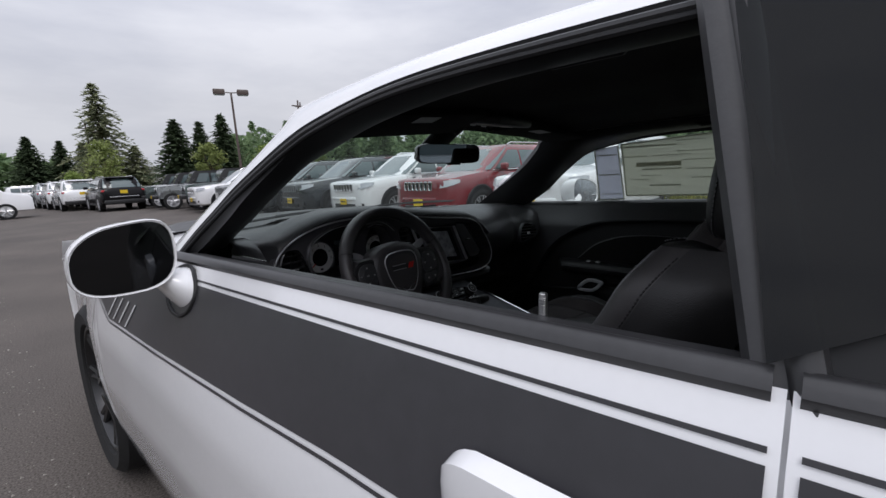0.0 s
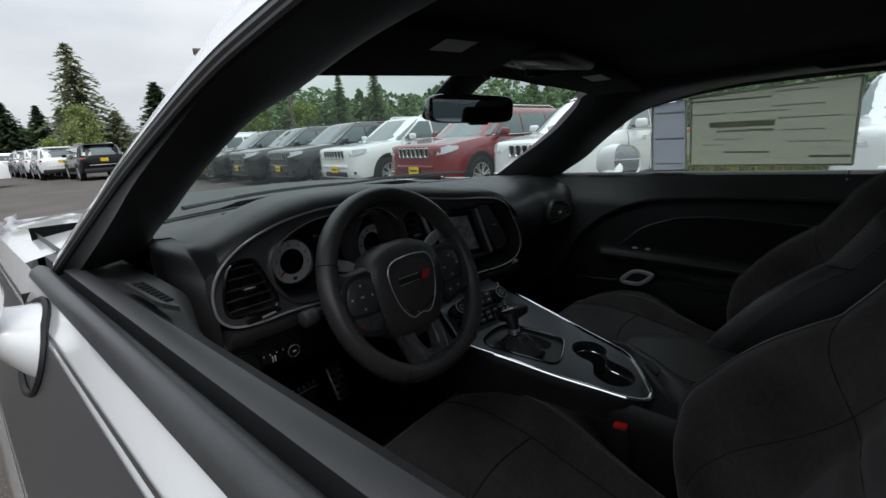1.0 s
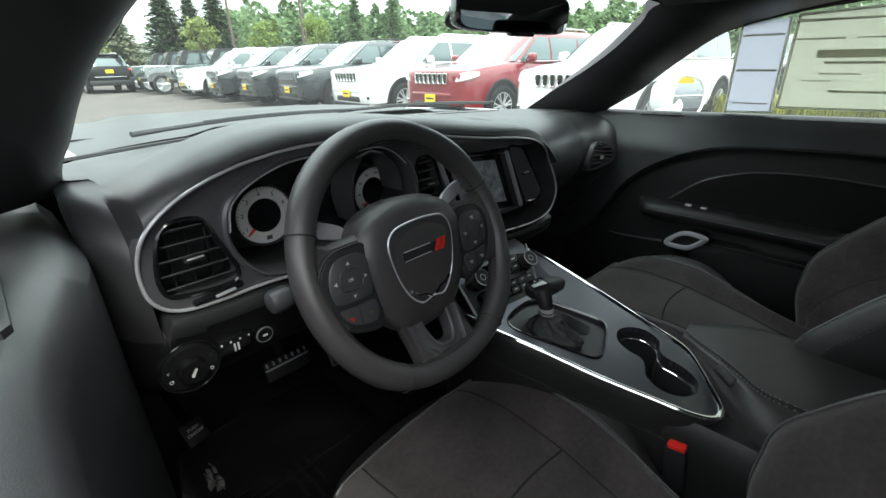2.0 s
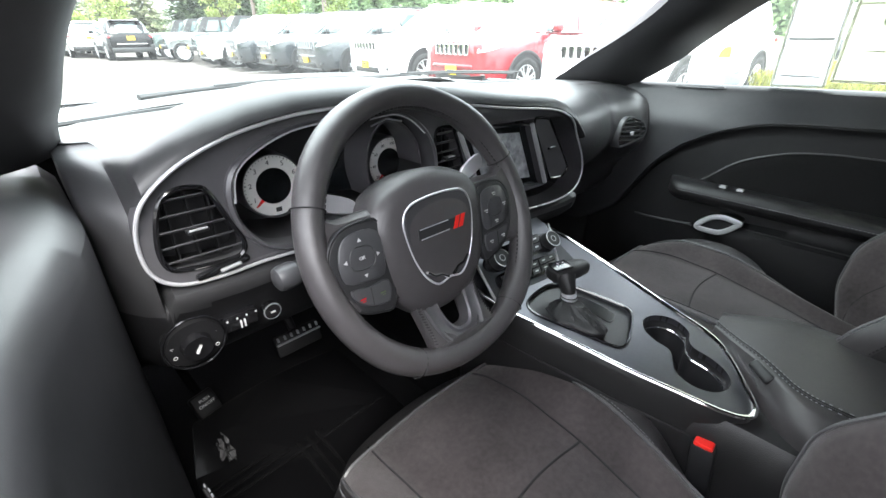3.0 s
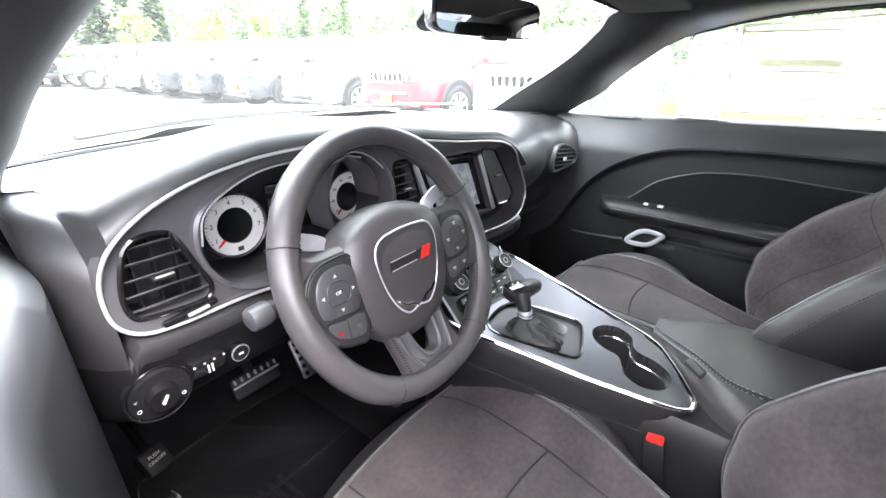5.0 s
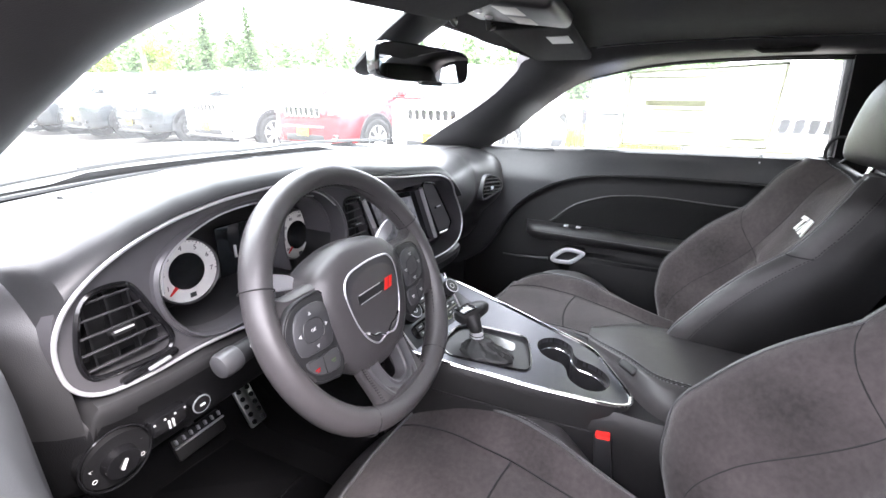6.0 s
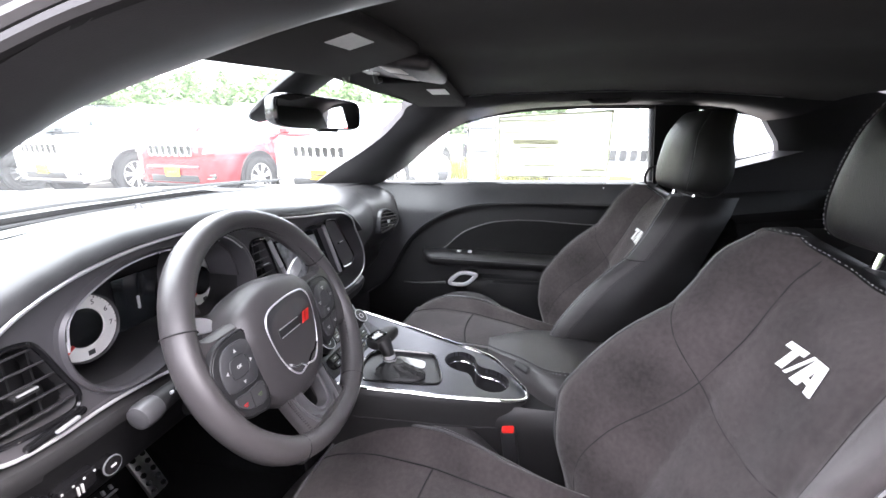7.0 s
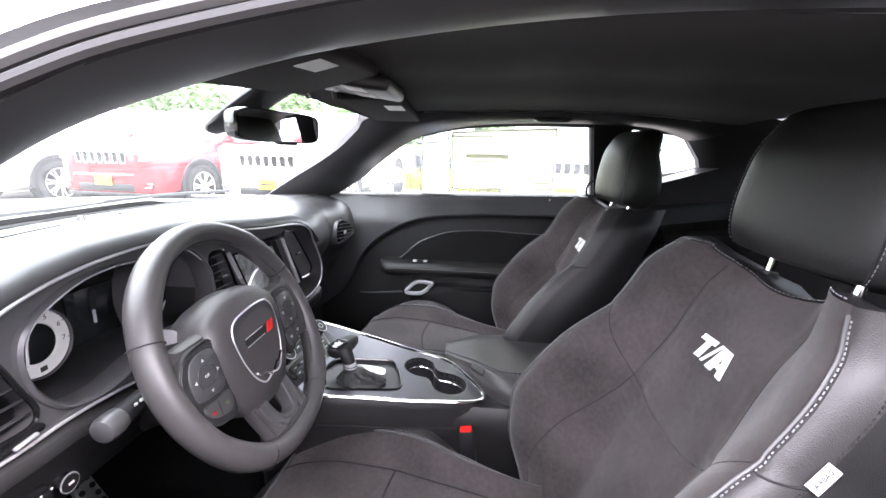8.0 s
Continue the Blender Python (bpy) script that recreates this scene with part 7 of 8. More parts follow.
    for sx in (-1, 1):
        bm = NEW()
        tube(bm, [Vector((sx * 0.075, -0.800, 0.99)), Vector((sx * 0.075, -0.818, 1.085))], 0.0068, 12)
        part("headrest_post", bm, CHROME, st, "chrome headrest post")
        bm = NEW()
        tube(bm, [Vector((sx * 0.075, -0.8055, 1.020)), Vector((sx * 0.075, -0.8075, 1.030))], [0.016, 0.013], 16)
        part("post_guide", bm, PLASTIC, st)
    sgn = -1 if xc < 0 else 1
    if xc > 0:
        bm = NEW()
        tube(bm, [Vector((0.166 + 0.008 * math.cos(a), -0.772 + 0.022 * math.cos(a), 1.080 + 0.034 * math.sin(a))) for a in [2 * math.pi * k / 20 for k in range(20)]], 0.0045, 8, True)
        part("belt_guide", bm, RUBBER, st, "black belt guide loop at the shoulder")
    # lock of the safety belt
    bm = NEW()
    bx = -sgn * 0.232
    rbox(bm, (bx, -0.352, 0.550), (0.034, 0.032, 0.10), 0.005, 2, pose(0, 0, 0, -8, 0, 0))
    part("belt_buckle", bm, RUBBER, st, "black belt buckle")
    bm = NEW()
    rbox(bm, (bx, -0.345, 0.600), (0.030, 0.026, 0.010), 0.003, 2, pose(0, 0, 0, -8, 0, 0))
    part("buckle_button", bm, RED, st, "red release button")
    bm = NEW()
    tube(bm, [(bx, -0.352, 0.51), (bx + sgn * 0.004, -0.375, 0.44), (bx, -0.41, 0.36)], [0.010, 0.012, 0.012], 8, flat=0.5)
    part("buckle_stalk", bm, RUBBER, st)
    bm = NEW()
    rbox(bm, (0, -0.25, 0.275), (0.40, 0.5, 0.06), 0.01)
    part("seat_rail", bm, PLASTIC, st)
    return st


seat_d = seat(-0.370)
seat(0.385)
# airbag tag sewn into the driver's outer bolster seam
tp = ridge_pt(-1, 0.775, 0.36) + Vector((-0.370, 0, 0))
tu = (ridge_pt(-1, 0.81, 0.36) - ridge_pt(-1, 0.74, 0.36)).normalized()
tv = (ridge_pt(-1, 0.775, 0.30) - ridge_pt(-1, 0.775, 0.42)).normalized()
tn = tu.cross(tv).normalized()
if tn.x > 0:
    tn = -tn
tv = tn.cross(tu)
TAG = Matrix(((tu.x, tv.x, tn.x, tp.x), (tu.y, tv.y, tn.y, tp.y), (tu.z, tv.z, tn.z, tp.z), (0, 0, 0, 1))) @ Matrix.Translation((0, -0.006, 0.003))
bm = NEW()
prism(bm, [(-0.015, -0.007), (0.015, -0.007), (0.015, 0.007), (-0.015, 0.007)], lambda a, b, d: TAG @ Vector((a, b, d)), 0, 0.001)
part("airbag_tag", bm, WHITE_PRINT, seat_d, "white woven airbag tag", smooth=False).matrix_basis = seat_d.matrix_basis.inverted()
text_part("AIRBAG", 0.0064, TAG @ Matrix.Translation((0, 0, 0.0014)), INK, car, "lettering", 0.0002)

# ---- roof fittings ----
mcx, mcy, mcz = -0.022, 0.098, 1.246
MM = Matrix.Translation((mcx, mcy, mcz)) @ pose(0, 0, 0, 2.0, 0, -16.8)
bm = NEW()
rings = []
for d, k in ((-0.016, 0.97), (-0.012, 1.0), (0.0, 1.0), (0.02, 0.94), (0.034, 0.7), (0.038, 0.3)):
    rings.append([MM @ Vector((0.131 * abs(math.cos(a)) ** 0.34 * (1 if math.cos(a) > 0 else -1) * k, d, 0.034 * abs(math.sin(a)) ** 0.42 * (1 if math.sin(a) > 0 else -1) * k)) for a in [2 * math.pi * j / 36 for j in range(36)]])
loft(bm, rings)
rm = part("rear_view_mirror", bm, GLOSS_BLACK, car, "black framed rear-view mirror")
bm = NEW()
bm.faces.new([bm.verts.new(MM @ Vector((0.1245 * abs(math.cos(a)) ** 0.3 * (1 if math.cos(a) > 0 else -1), -0.0172, 0.0305 * abs(math.sin(a)) ** 0.36 * (1 if math.sin(a) > 0 else -1)))) for a in [2 * math.pi * j / 36 for j in range(36)]])
part("mirror_glass", bm, MIRROR, rm, smooth=False)
bm = NEW()
tube(bm, [MM @ Vector((0, 0.03, 0.008)), (-0.005, 0.155, 1.285), (0.0, 0.165, 1.305)], [0.012, 0.014, 0.02], 12)
part("mirror_stem", bm, RUBBER, rm)
bm = NEW()
rings = []
for y, z, w, h in ((0.075, 1.345, 0.066, 0.026), (0.11, 1.328, 0.068, 0.030), (0.15, 1.304, 0.067, 0.032), (0.19, 1.280, 0.062, 0.032), (0.22, 1.262, 0.054, 0.028), (0.245, 1.250, 0.042, 0.022), (0.262, 1.246, 0.026, 0.014), (0.27, 1.247, 0.008, 0.005)):
    rings.append([Vector((w * math.cos(a), y - 0.5 * h * math.sin(a), z + h * math.sin(a))) for a in [2 * math.pi * k / 20 for k in range(20)]])
loft(bm, rings)
part("mirror_mount", bm, RUBBER, rm, "black sensor housing behind the mirror")
bm = NEW()
rbox(bm, MM @ Vector((0.015, -0.01, -0.034)), (0.05, 0.02, 0.008), 0.003, 2, pose(0, 0, 0, 8, 0, -29))
part("mirror_buttons", bm, PLASTIC, rm)
for s in (-1, 1):
    bm = NEW()
    tilt = -5 if s < 0 else 3
    nod = -14 if s < 0 else 0
    VM = Matrix.Translation((-0.335, -0.075, 1.312) if s < 0 else (0.325, -0.075, 1.322)) @ pose(0, 0, 0, nod, tilt, 0)
    rbox(bm, VM @ Vector((0, 0, 0)), (0.43, 0.165, 0.022), 0.010, 3, pose(0, 0, 0, nod, tilt, 0))
    vs = part("sun_visor", bm, HEADLINER, car, "black fabric sun visor folded up")
    bm = NEW()
    rbox(bm, VM @ Vector((-0.03 if s < 0 else -0.085, -0.045, -0.0115)), (0.078 if s < 0 else 0.080, 0.036 if s < 0 else 0.048, 0.001), 0, 1, pose(0, 0, 0, nod, tilt, 0))
    part("visor_label", bm, LABEL_GREY, vs, "pale warning label on the visor")
    bm = NEW()
    tube(bm, [VM @ Vector((s * 0.215, 0.06, 0.0)), VM @ Vector((s * 0.245, 0.07, 0.012))], 0.007, 8)
    part("visor_pivot", bm, PLASTIC, vs)
    bm = NEW()
    tube(bm, [VM @ Vector((-s * 0.20, 0.07, 0.0)), VM @ Vector((-s * 0.235, 0.075, -0.012)), VM @ Vector((-s * 0.245, 0.075, 0.006))], 0.006, 8)
    part("visor_clip", bm, PLASTIC, vs)
bm = NEW()
rbox(bm, (0.0, -0.07, 1.342), (0.20, 0.20, 0.03), 0.012, 3, pose(0, 0, 0, 8, 0, 0))
oc = part("overhead_console", bm, PLASTIC, car, "overhead console with reading lamps")
for s in (-1, 1):
    bm = NEW()
    rbox(bm, (s * 0.048, -0.085, 1.3275), (0.07, 0.045, 0.008), 0.003, 2, pose(0, 0, 0, 8, 0, 0))
    part("reading_lamp", bm, LIGHT_PLASTIC, oc, "unlit reading lamp lens")
    bm = NEW()
    rbox(bm, (s * 0.03, -0.02, 1.333), (0.02, 0.012, 0.008), 0.003)
    part("lamp_switch", bm, SATIN, oc)
    bm = NEW()
    tube(bm, [(s * 0.60, -0.55, 1.33), (s * 0.585, -0.57, 1.318), (s * 0.585, -0.67, 1.318), (s * 0.60, -0.69, 1.33)], 0.008, 8)
    part("coat_hook", bm, PLASTIC, car)

# ---- loose floor mat ----
bm = NEW()
FM = [(-0.69, 0.02), (-0.70, 0.3), (-0.66, 0.52), (-0.60, 0.56), (-0.30, 0.56), (-0.24, 0.50), (-0.235, 0.1), (-0.25, -0.02)]


def mat_z(y):
    return 0.262 + 0.012 * math.sin(7 * y) + (0.16 * ((y - 0.5) / 0.22) if y > 0.5 else 0)


prism(bm, loop2(FM, 4), lambda x, y, d: car.matrix_basis @ Vector((x, y, mat_z(y) + d)), 0.0, 0.008)
fmat = part("floor_mat", bm, MAT_RUBBER, None, smooth=False)
tagged(fmat, "black grooved rubber floor mat in the driver's footwell", "floor mat")
# grooves shown as darker strips laid on top of the mat
for o in (-0.024, 0.0, 0.024):
    for y in (0.345, 0.105):
        bm = NEW()
        x = -0.68
        while x < -0.27:
            rbox(bm, car.matrix_basis @ Vector((x + 0.0215, y + o, mat_z(y + o) + 0.0093)), (0.043, 0.009, 0.003), 0)
            x += 0.043
        part("mat_groove", bm, CARPET, fmat, smooth=False)
    bm = NEW()
    y = 0.03
    while y < 0.50:
        rbox(bm, car.matrix_basis @ Vector((-0.462 + o, y, mat_z(y) + 0.0095)), (0.009, 0.022, 0.003), 0)
        y += 0.022
    part("mat_groove", bm, CARPET, fmat, smooth=False)
# clear wrapping left on the sill
bm = NEW()
random.seed(4)
for k in range(3):
    pts = []
    for i in range(11):
        pts.append([car.matrix_basis @ Vector((-0.628 + 0.010 * k + 0.004 * j + random.uniform(-.004, .004), 0.42 + 0.012 * i - 0.01 * k + random.uniform(-.004, .004), 0.280 + random.uniform(0, 0.014))) for j in range(3)])
    loft(bm, pts, closed=False)
wrap = part("plastic_wrap", bm, FILM, None, smooth=False)
tagged(wrap, "crumpled clear plastic wrapping beside the floor mat", "plastic wrap")



# ---- vehicles in the car park ----
def road_wheel(parent, x, y, r, width, s, rim_mat, n_spokes=5):
    """A tyre with rim and spokes; s is the side that it faces."""
    bm = NEW()
    prof = ((0.0, 0.62), (0.0, 0.9), (0.06, 0.985), (0.2, 1.0), (0.8, 1.0), (0.94, 0.985), (1.0, 0.92), (0.98, 0.74), (0.93, 0.68))
    loft(bm, [[Vector((x + r * k * math.cos(a), y + s * (f - 1) * width, r + r * k * math.sin(a))) for a in [2 * math.pi * j / 32 for j in range(32)]] for f, k in prof], caps=False)
    w = part("wheel", bm, TYRE, parent, "black tyre on an alloy rim")
    bm = NEW()
    loft(bm, [[Vector((x + r * k * math.cos(a), y + s * (f - 1) * width, r + r * k * math.sin(a))) for a in [2 * math.pi * j / 32 for j in range(32)]] for f, k in ((0.3, 0.60), (0.9, 0.66), (0.97, 0.69), (0.97, 0.65), (0.85, 0.60), (0.4, 0.55), (0.38, 0.02))], caps=False)
    part("rim", bm, rim_mat, w)
    for k in range(n_spokes):
        bm = NEW()
        a = 2 * math.pi * k / n_spokes + 0.3
        for o in (-0.16, 0.16):
            tube(bm, [Vector((x + r * q * math.cos(a + o * g), y + s * dd, r + r * q * math.sin(a + o * g))) for q, g, dd in ((0.08, 0.5, -0.02), (0.4, 0.8, -0.028), (0.655, 1.0, -0.02))], [0.030, 0.022, 0.020], 6)
        part("spoke", bm, rim_mat, w)
    bm = NEW()
    cyl(bm, (x, y - s * 0.05, r), (x, y - s * 0.01, r), 0.07, 0.05, 14)
    part("hub", bm, rim_mat, w)
    return w


def suv(paint, m, trim=CHROME, label="", group="parked sport utility vehicles"):
    """A five-door sport utility vehicle; its nose at local x = 0, facing -x."""
    v = empty("sport_utility_vehicle")
    # lower body: sections along the length
    ST = [(0.0, 0.60, 0.50, 0.985), (0.03, 0.76, 0.34, 1.015), (0.10, 0.86, 0.30, 1.04), (0.25, 0.93, 0.30, 1.05), (0.5, 0.955, 0.32, 1.085), (0.9, 0.965, 0.32, 1.125), (1.3, 0.968, 0.32, 1.155), (1.6, 0.968, 0.32, 1.15), (2.4, 0.97, 0.32, 1.14), (3.4, 0.97, 0.32, 1.155), (4.2, 0.96, 0.34, 1.165), (4.55, 0.93, 0.36, 1.16), (4.74, 0.88, 0.40, 1.13), (4.82, 0.80, 0.48, 1.02)]
    bm = NEW()
    rings = []
    for x, w, zl, zt in ST:
        sec = [(0.0, zl), (w * 0.85, zl), (w * 0.97, zl + 0.06), (w, zl + 0.2), (w, lerp(zl, zt, 0.5)), (w * 1.0, lerp(zl, zt, 0.66)), (w * 0.985, lerp(zl, zt, 0.78)), (w * 0.965, zt - 0.055), (w * 0.915, zt - 0.008), (w * 0.72, zt + 0.012), (w * 0.35, zt + 0.022), (0.0, zt + 0.024)]
        full = [Vector((x, a, b)) for a, b in sec] + [Vector((x, -a, b)) for a, b in reversed(sec[1:-1])]
        rings.append(full)
    loft(bm, rings)
    part("body", bm, paint, v)
    # cabin
    bm = NEW()
    rings = []
    CB = [(1.18, 4.74, 0.915, 1.13), (1.38, 4.68, 0.895, 1.25), (1.62, 4.60, 0.855, 1.42), (1.86, 4.50, 0.805, 1.58), (2.02, 4.40, 0.75, 1.68), (2.2, 4.3, 0.66, 1.735), (2.6, 4.0, 0.35, 1.765)]
    for x0, x1, w, z in CB:
        cx, hx = (x0 + x1) / 2, (x1 - x0) / 2
        ring = []
        for j in range(40):
            a = 2 * math.pi * j / 40
            ca, sa = math.cos(a), math.sin(a)
            ring.append(Vector((cx + hx * abs(ca) ** 0.30 * (1 if ca > 0 else -1) - 0.05 * hx * 0, w * abs(sa) ** 0.30 * (1 if sa > 0 else -1), z)))
        rings.append(ring)
    loft(bm, rings)
    part("cabin_shell", bm, paint, v)

    def cab(z):
        """Front, rear and half-width of the cabin at a height."""
        for p, q in zip(CB, CB[1:]):
            if z <= q[3]:
                f = (z - p[3]) / (q[3] - p[3])
                return lerp(p[0], q[0], f), lerp(p[1], q[1], f), lerp(p[2], q[2], f)
        return CB[-1][:3]
    # glass
    bm = NEW()
    rows = []
    for z in (1.175, 1.3, 1.42, 1.54, 1.655):
        x0, x1, w = cab(z)
        rows.append([Vector((x0 - 0.012 + 0.14 * abs(u) ** 4, u * w * 0.93, z)) for u in [j / 8 for j in range(-8, 9)]])
    loft(bm, rows, closed=False)
    part("windscreen", bm, GLASS_SUV, v, "dark reflecting windscreen")
    bm = NEW()
    rows = []
    for z in (1.20, 1.35, 1.5, 1.64):
        x0, x1, w = cab(z)
        rows.append([Vector((x1 + 0.010 - 0.10 * abs(u) ** 4, u * w * 0.9, z)) for u in [j / 6 for j in range(-6, 7)]])
    loft(bm, rows, closed=False)
    part("rear_window", bm, GLASS_SUV, v)
    for s in (-1, 1):
        for xa, xb in ((0.16, 1.14), (1.20, 2.14), (2.20, 2.86)):
            bm = NEW()
            rows = []
            for i in range(7):
                f = i / 6
                col = []
                for z in (1.185, 1.32, 1.46, 1.60):
                    x0, x1, w = cab(z)
                    base = cab(1.185)[0]
                    x = base + lerp(xa, xb, f)
                    x = max(x, x0 + 0.12 + 0.05)
                    x = min(x, x1 - 0.20)
                    col.append(Vector((x, s * (w + 0.006), z)))
                rows.append(col)
            loft(bm, rows, closed=False)
            part("side_window", bm, GLASS_SUV, v)
        bm = NEW()
        tube(bm, [Vector((1.35, s * 0.935, 1.165)), Vector((2.5, s * 0.925, 1.165)), Vector((4.3, s * 0.915, 1.18)), Vector((4.45, s * 0.88, 1.25))], 0.011, 5)
        part("window_trim", bm, trim, v)
        # roof rail
        bm = NEW()
        tube(bm, [Vector((2.25, s * 0.63, 1.735)), Vector((2.4, s * 0.62, 1.785)), Vector((4.0, s * 0.60, 1.785)), Vector((4.15, s * 0.61, 1.74))], 0.017, 6)
        part("roof_rail", bm, trim, v)
        # door mirror
        bm = NEW()
        rbox(bm, (1.62, s * 1.05, 1.235), (0.12, 0.19, 0.15), 0.045, 3)
        dm = part("door_mirror", bm, paint, v)
        bm = NEW()
        rbox(bm, (1.64, s * 0.95, 1.185), (0.07, 0.1, 0.05), 0.015)
        part("mirror_foot", bm, PLASTIC, dm)
        # headlamp and lower lamp
        bm = NEW()
        loft(bm, [[Vector((0.065, s * 0.50, 0.80)), Vector((0.075, s * 0.50, 0.92))], [Vector((0.072, s * 0.66, 0.805)), Vector((0.085, s * 0.66, 0.935))], [Vector((0.10, s * 0.80, 0.825)), Vector((0.12, s * 0.79, 0.955))], [Vector((0.22, s * 0.915, 0.865)), Vector((0.25, s * 0.905, 0.97))], [Vector((0.36, s * 0.95, 0.905)), Vector((0.36, s * 0.945, 0.965))]], closed=False)
        for vv in bm.verts:
            vv.co.x -= 0.062
            vv.co.z += 0.045
            vv.co.y += s * 0.012
        part("headlamp", bm, LENS_CLEAR, v, "clear headlamp")
        bm = NEW()
        rbox(bm, (0.055, s * 0.70, 0.475), (0.05, 0.22, 0.07), 0.018)
        fl = part("lower_grille", bm, PLASTIC, v)
        bm = NEW()
        tube(bm, [Vector((0.028, s * 0.60, 0.44)), Vector((0.03, s * 0.78, 0.445)), Vector((0.035, s * 0.81, 0.51)), Vector((0.028, s * 0.60, 0.505))], 0.010, 5, True)
        part("lamp_trim", bm, trim, v)
        # tail lamp
        bm = NEW()
        rbox(bm, (4.70, s * 0.76, 1.04), (0.16, 0.30, 0.10), 0.03)
        part("tail_lamp", bm, RED_LAMP, v, "red tail lamp")
        # arches and wheels
        for wx in (0.93, 3.85):
            bm = NEW()
            loft(bm, [[Vector((wx + (0.43 + k) * math.cos(a), s * yy, 0.40 + (0.43 + k) * math.sin(a))) for a in [math.pi * j / 20 - 0.12 + 0.012 * j for j in range(21)]] for k, yy in ((0.0, 0.80), (0.0, 0.975), (0.03, 0.985), (0.055, 0.978), (0.055, 0.9))], closed=False)
            part("wheel_arch", bm, PLASTIC, v)
            # a flat black disc stands for the shade inside the wheel arch
            bm = NEW()
            bm.faces.new([bm.verts.new(Vector((wx + 0.43 * math.cos(a), s * 0.971, 0.40 + 0.43 * math.sin(a)))) for a in [2 * math.pi * j / 28 for j in range(28)]])
            part("arch_shade_disc", bm, RUBBER, v)
            road_wheel(v, wx, s * 0.985, 0.385, 0.25, s, ALLOY if trim is CHROME else WHEEL_DARK, 7)
        bm = NEW()
        rbox(bm, (2.4, s * 0.955, 0.36), (2.0, 0.06, 0.10), 0.02)
        part("sill", bm, PLASTIC, v)
        for hx in (2.05, 3.05):
            bm = NEW()
            rbox(bm, (hx, s * 0.985, 1.02), (0.2, 0.03, 0.028), 0.01)
            part("door_handle", bm, paint, v)
        for gx in (1.38, 2.35, 3.30):
            bm = NEW()
            tube(bm, [Vector((gx, s * 0.962, 0.42)), Vector((gx, s * 0.973, 0.7)), Vector((gx - 0.02, s * 0.963, 1.0)), Vector((gx - 0.03, s * 0.935, 1.12))], 0.004, 4)
            part("door_gap", bm, RUBBER, v)
    # seven-slot grille
    bm = NEW()
    loft(bm, [[Vector((-0.012 + 0.06 * (u * 0.49) ** 2, u * 0.49, z)) for u in [j / 8 for j in range(-8, 9)]] for z in (0.80, 0.995)], closed=False)
    part("grille_panel", bm, paint, v)
    for k in range(7):
        y = (k - 3) * 0.132
        bm = NEW()
        L = [(y - 0.042, 0.82), (y - 0.05, 0.90), (y - 0.046, 0.97), (y - 0.03, 0.982), (y + 0.03, 0.982), (y + 0.046, 0.97), (y + 0.05, 0.90), (y + 0.042, 0.82), (y + 0.02, 0.812), (y - 0.02, 0.812)]
        prism(bm, loop2(L, 2), lambda a, b, d: Vector((-0.024 + 0.06 * a * a + d, a, b)), 0.0, 0.02)
        gs = part("grille_slot", bm, GLOSS_BLACK, v, smooth=False)
        bm = NEW()
        tube(bm, [Vector((-0.026 + 0.06 * a * a, a, b)) for a, b in loop2(L, 2)], 0.011, 5, True)
        part("slot_trim", bm, trim if trim is CHROME else SLOT_GREY, gs)
    bm = NEW()
    rbox(bm, (0.0, 0, 0.62), (0.06, 1.1, 0.075), 0.025)
    part("bumper_bar", bm, paint, v)
    bm = NEW()
    rbox(bm, (0.02, 0, 0.44), (0.05, 1.0, 0.12), 0.02)
    part("lower_intake", bm, PLASTIC, v)
    bm = NEW()
    rbox(bm, (0.06, 0, 0.33), (0.1, 1.5, 0.05), 0.02)
    part("chin_spoiler", bm, PLASTIC, v)
    bm = NEW()
    rbox(bm, (-0.035, 0, 0.55), (0.012, 0.30, 0.15), 0.004, 1)
    pl = part("dealer_plate", bm, YELLOW, v, "yellow dealer plate")
    bm = NEW()
    rbox(bm, (-0.042, 0, 0.55), (0.003, 0.22, 0.03), 0)
    part("print_bar", bm, INK, pl)
    bm = NEW()
    rbox(bm, (0.02, 0, 0.995), (0.02, 0.10, 0.022), 0.006)
    part("nose_badge", bm, trim, v)
    # tail
    bm = NEW()
    rbox(bm, (4.815, 0, 0.98), (0.012, 0.32, 0.16), 0.004, 1)
    part("rear_plate", bm, YELLOW, v, "yellow dealer plate")
    bm = NEW()
    rbox(bm, (4.80, 0, 0.74), (0.05, 1.25, 0.035), 0.012)
    part("tail_trim", bm, trim, v)
    bm = NEW()
    rbox(bm, (4.78, 0, 0.48), (0.12, 1.7, 0.22), 0.04)
    part("rear_bumper", bm, PLASTIC, v)
    bm = NEW()
    rbox(bm, (4.42, 0, 1.70), (0.35, 1.25, 0.05), 0.02)
    part("tail_spoiler", bm, paint, v)
    for x in (3.4,):
        bm = NEW()
        rbox(bm, (x, 0, 1.78), (0.12, 0.04, 0.04), 0.015)
        part("roof_aerial", bm, paint, v)
    # paper in the windscreen
    bm = NEW()
    x0 = cab(1.62)[0]
    rbox(bm, (x0 - 0.02, -0.35, 1.62), (0.008, 0.12, 0.05), 0, 1, pose(0, 0, 0, 0, 35, 0))
    part("windscreen_tag", bm, WHITE_PRINT, v)
    v.matrix_basis = m
    tagged(v, label, "car", group)
    return v


YAW = 6.0
def park(i_y, x=5.25, yaw=YAW):
    return pose(x, i_y, 0, 0, 0, -yaw)


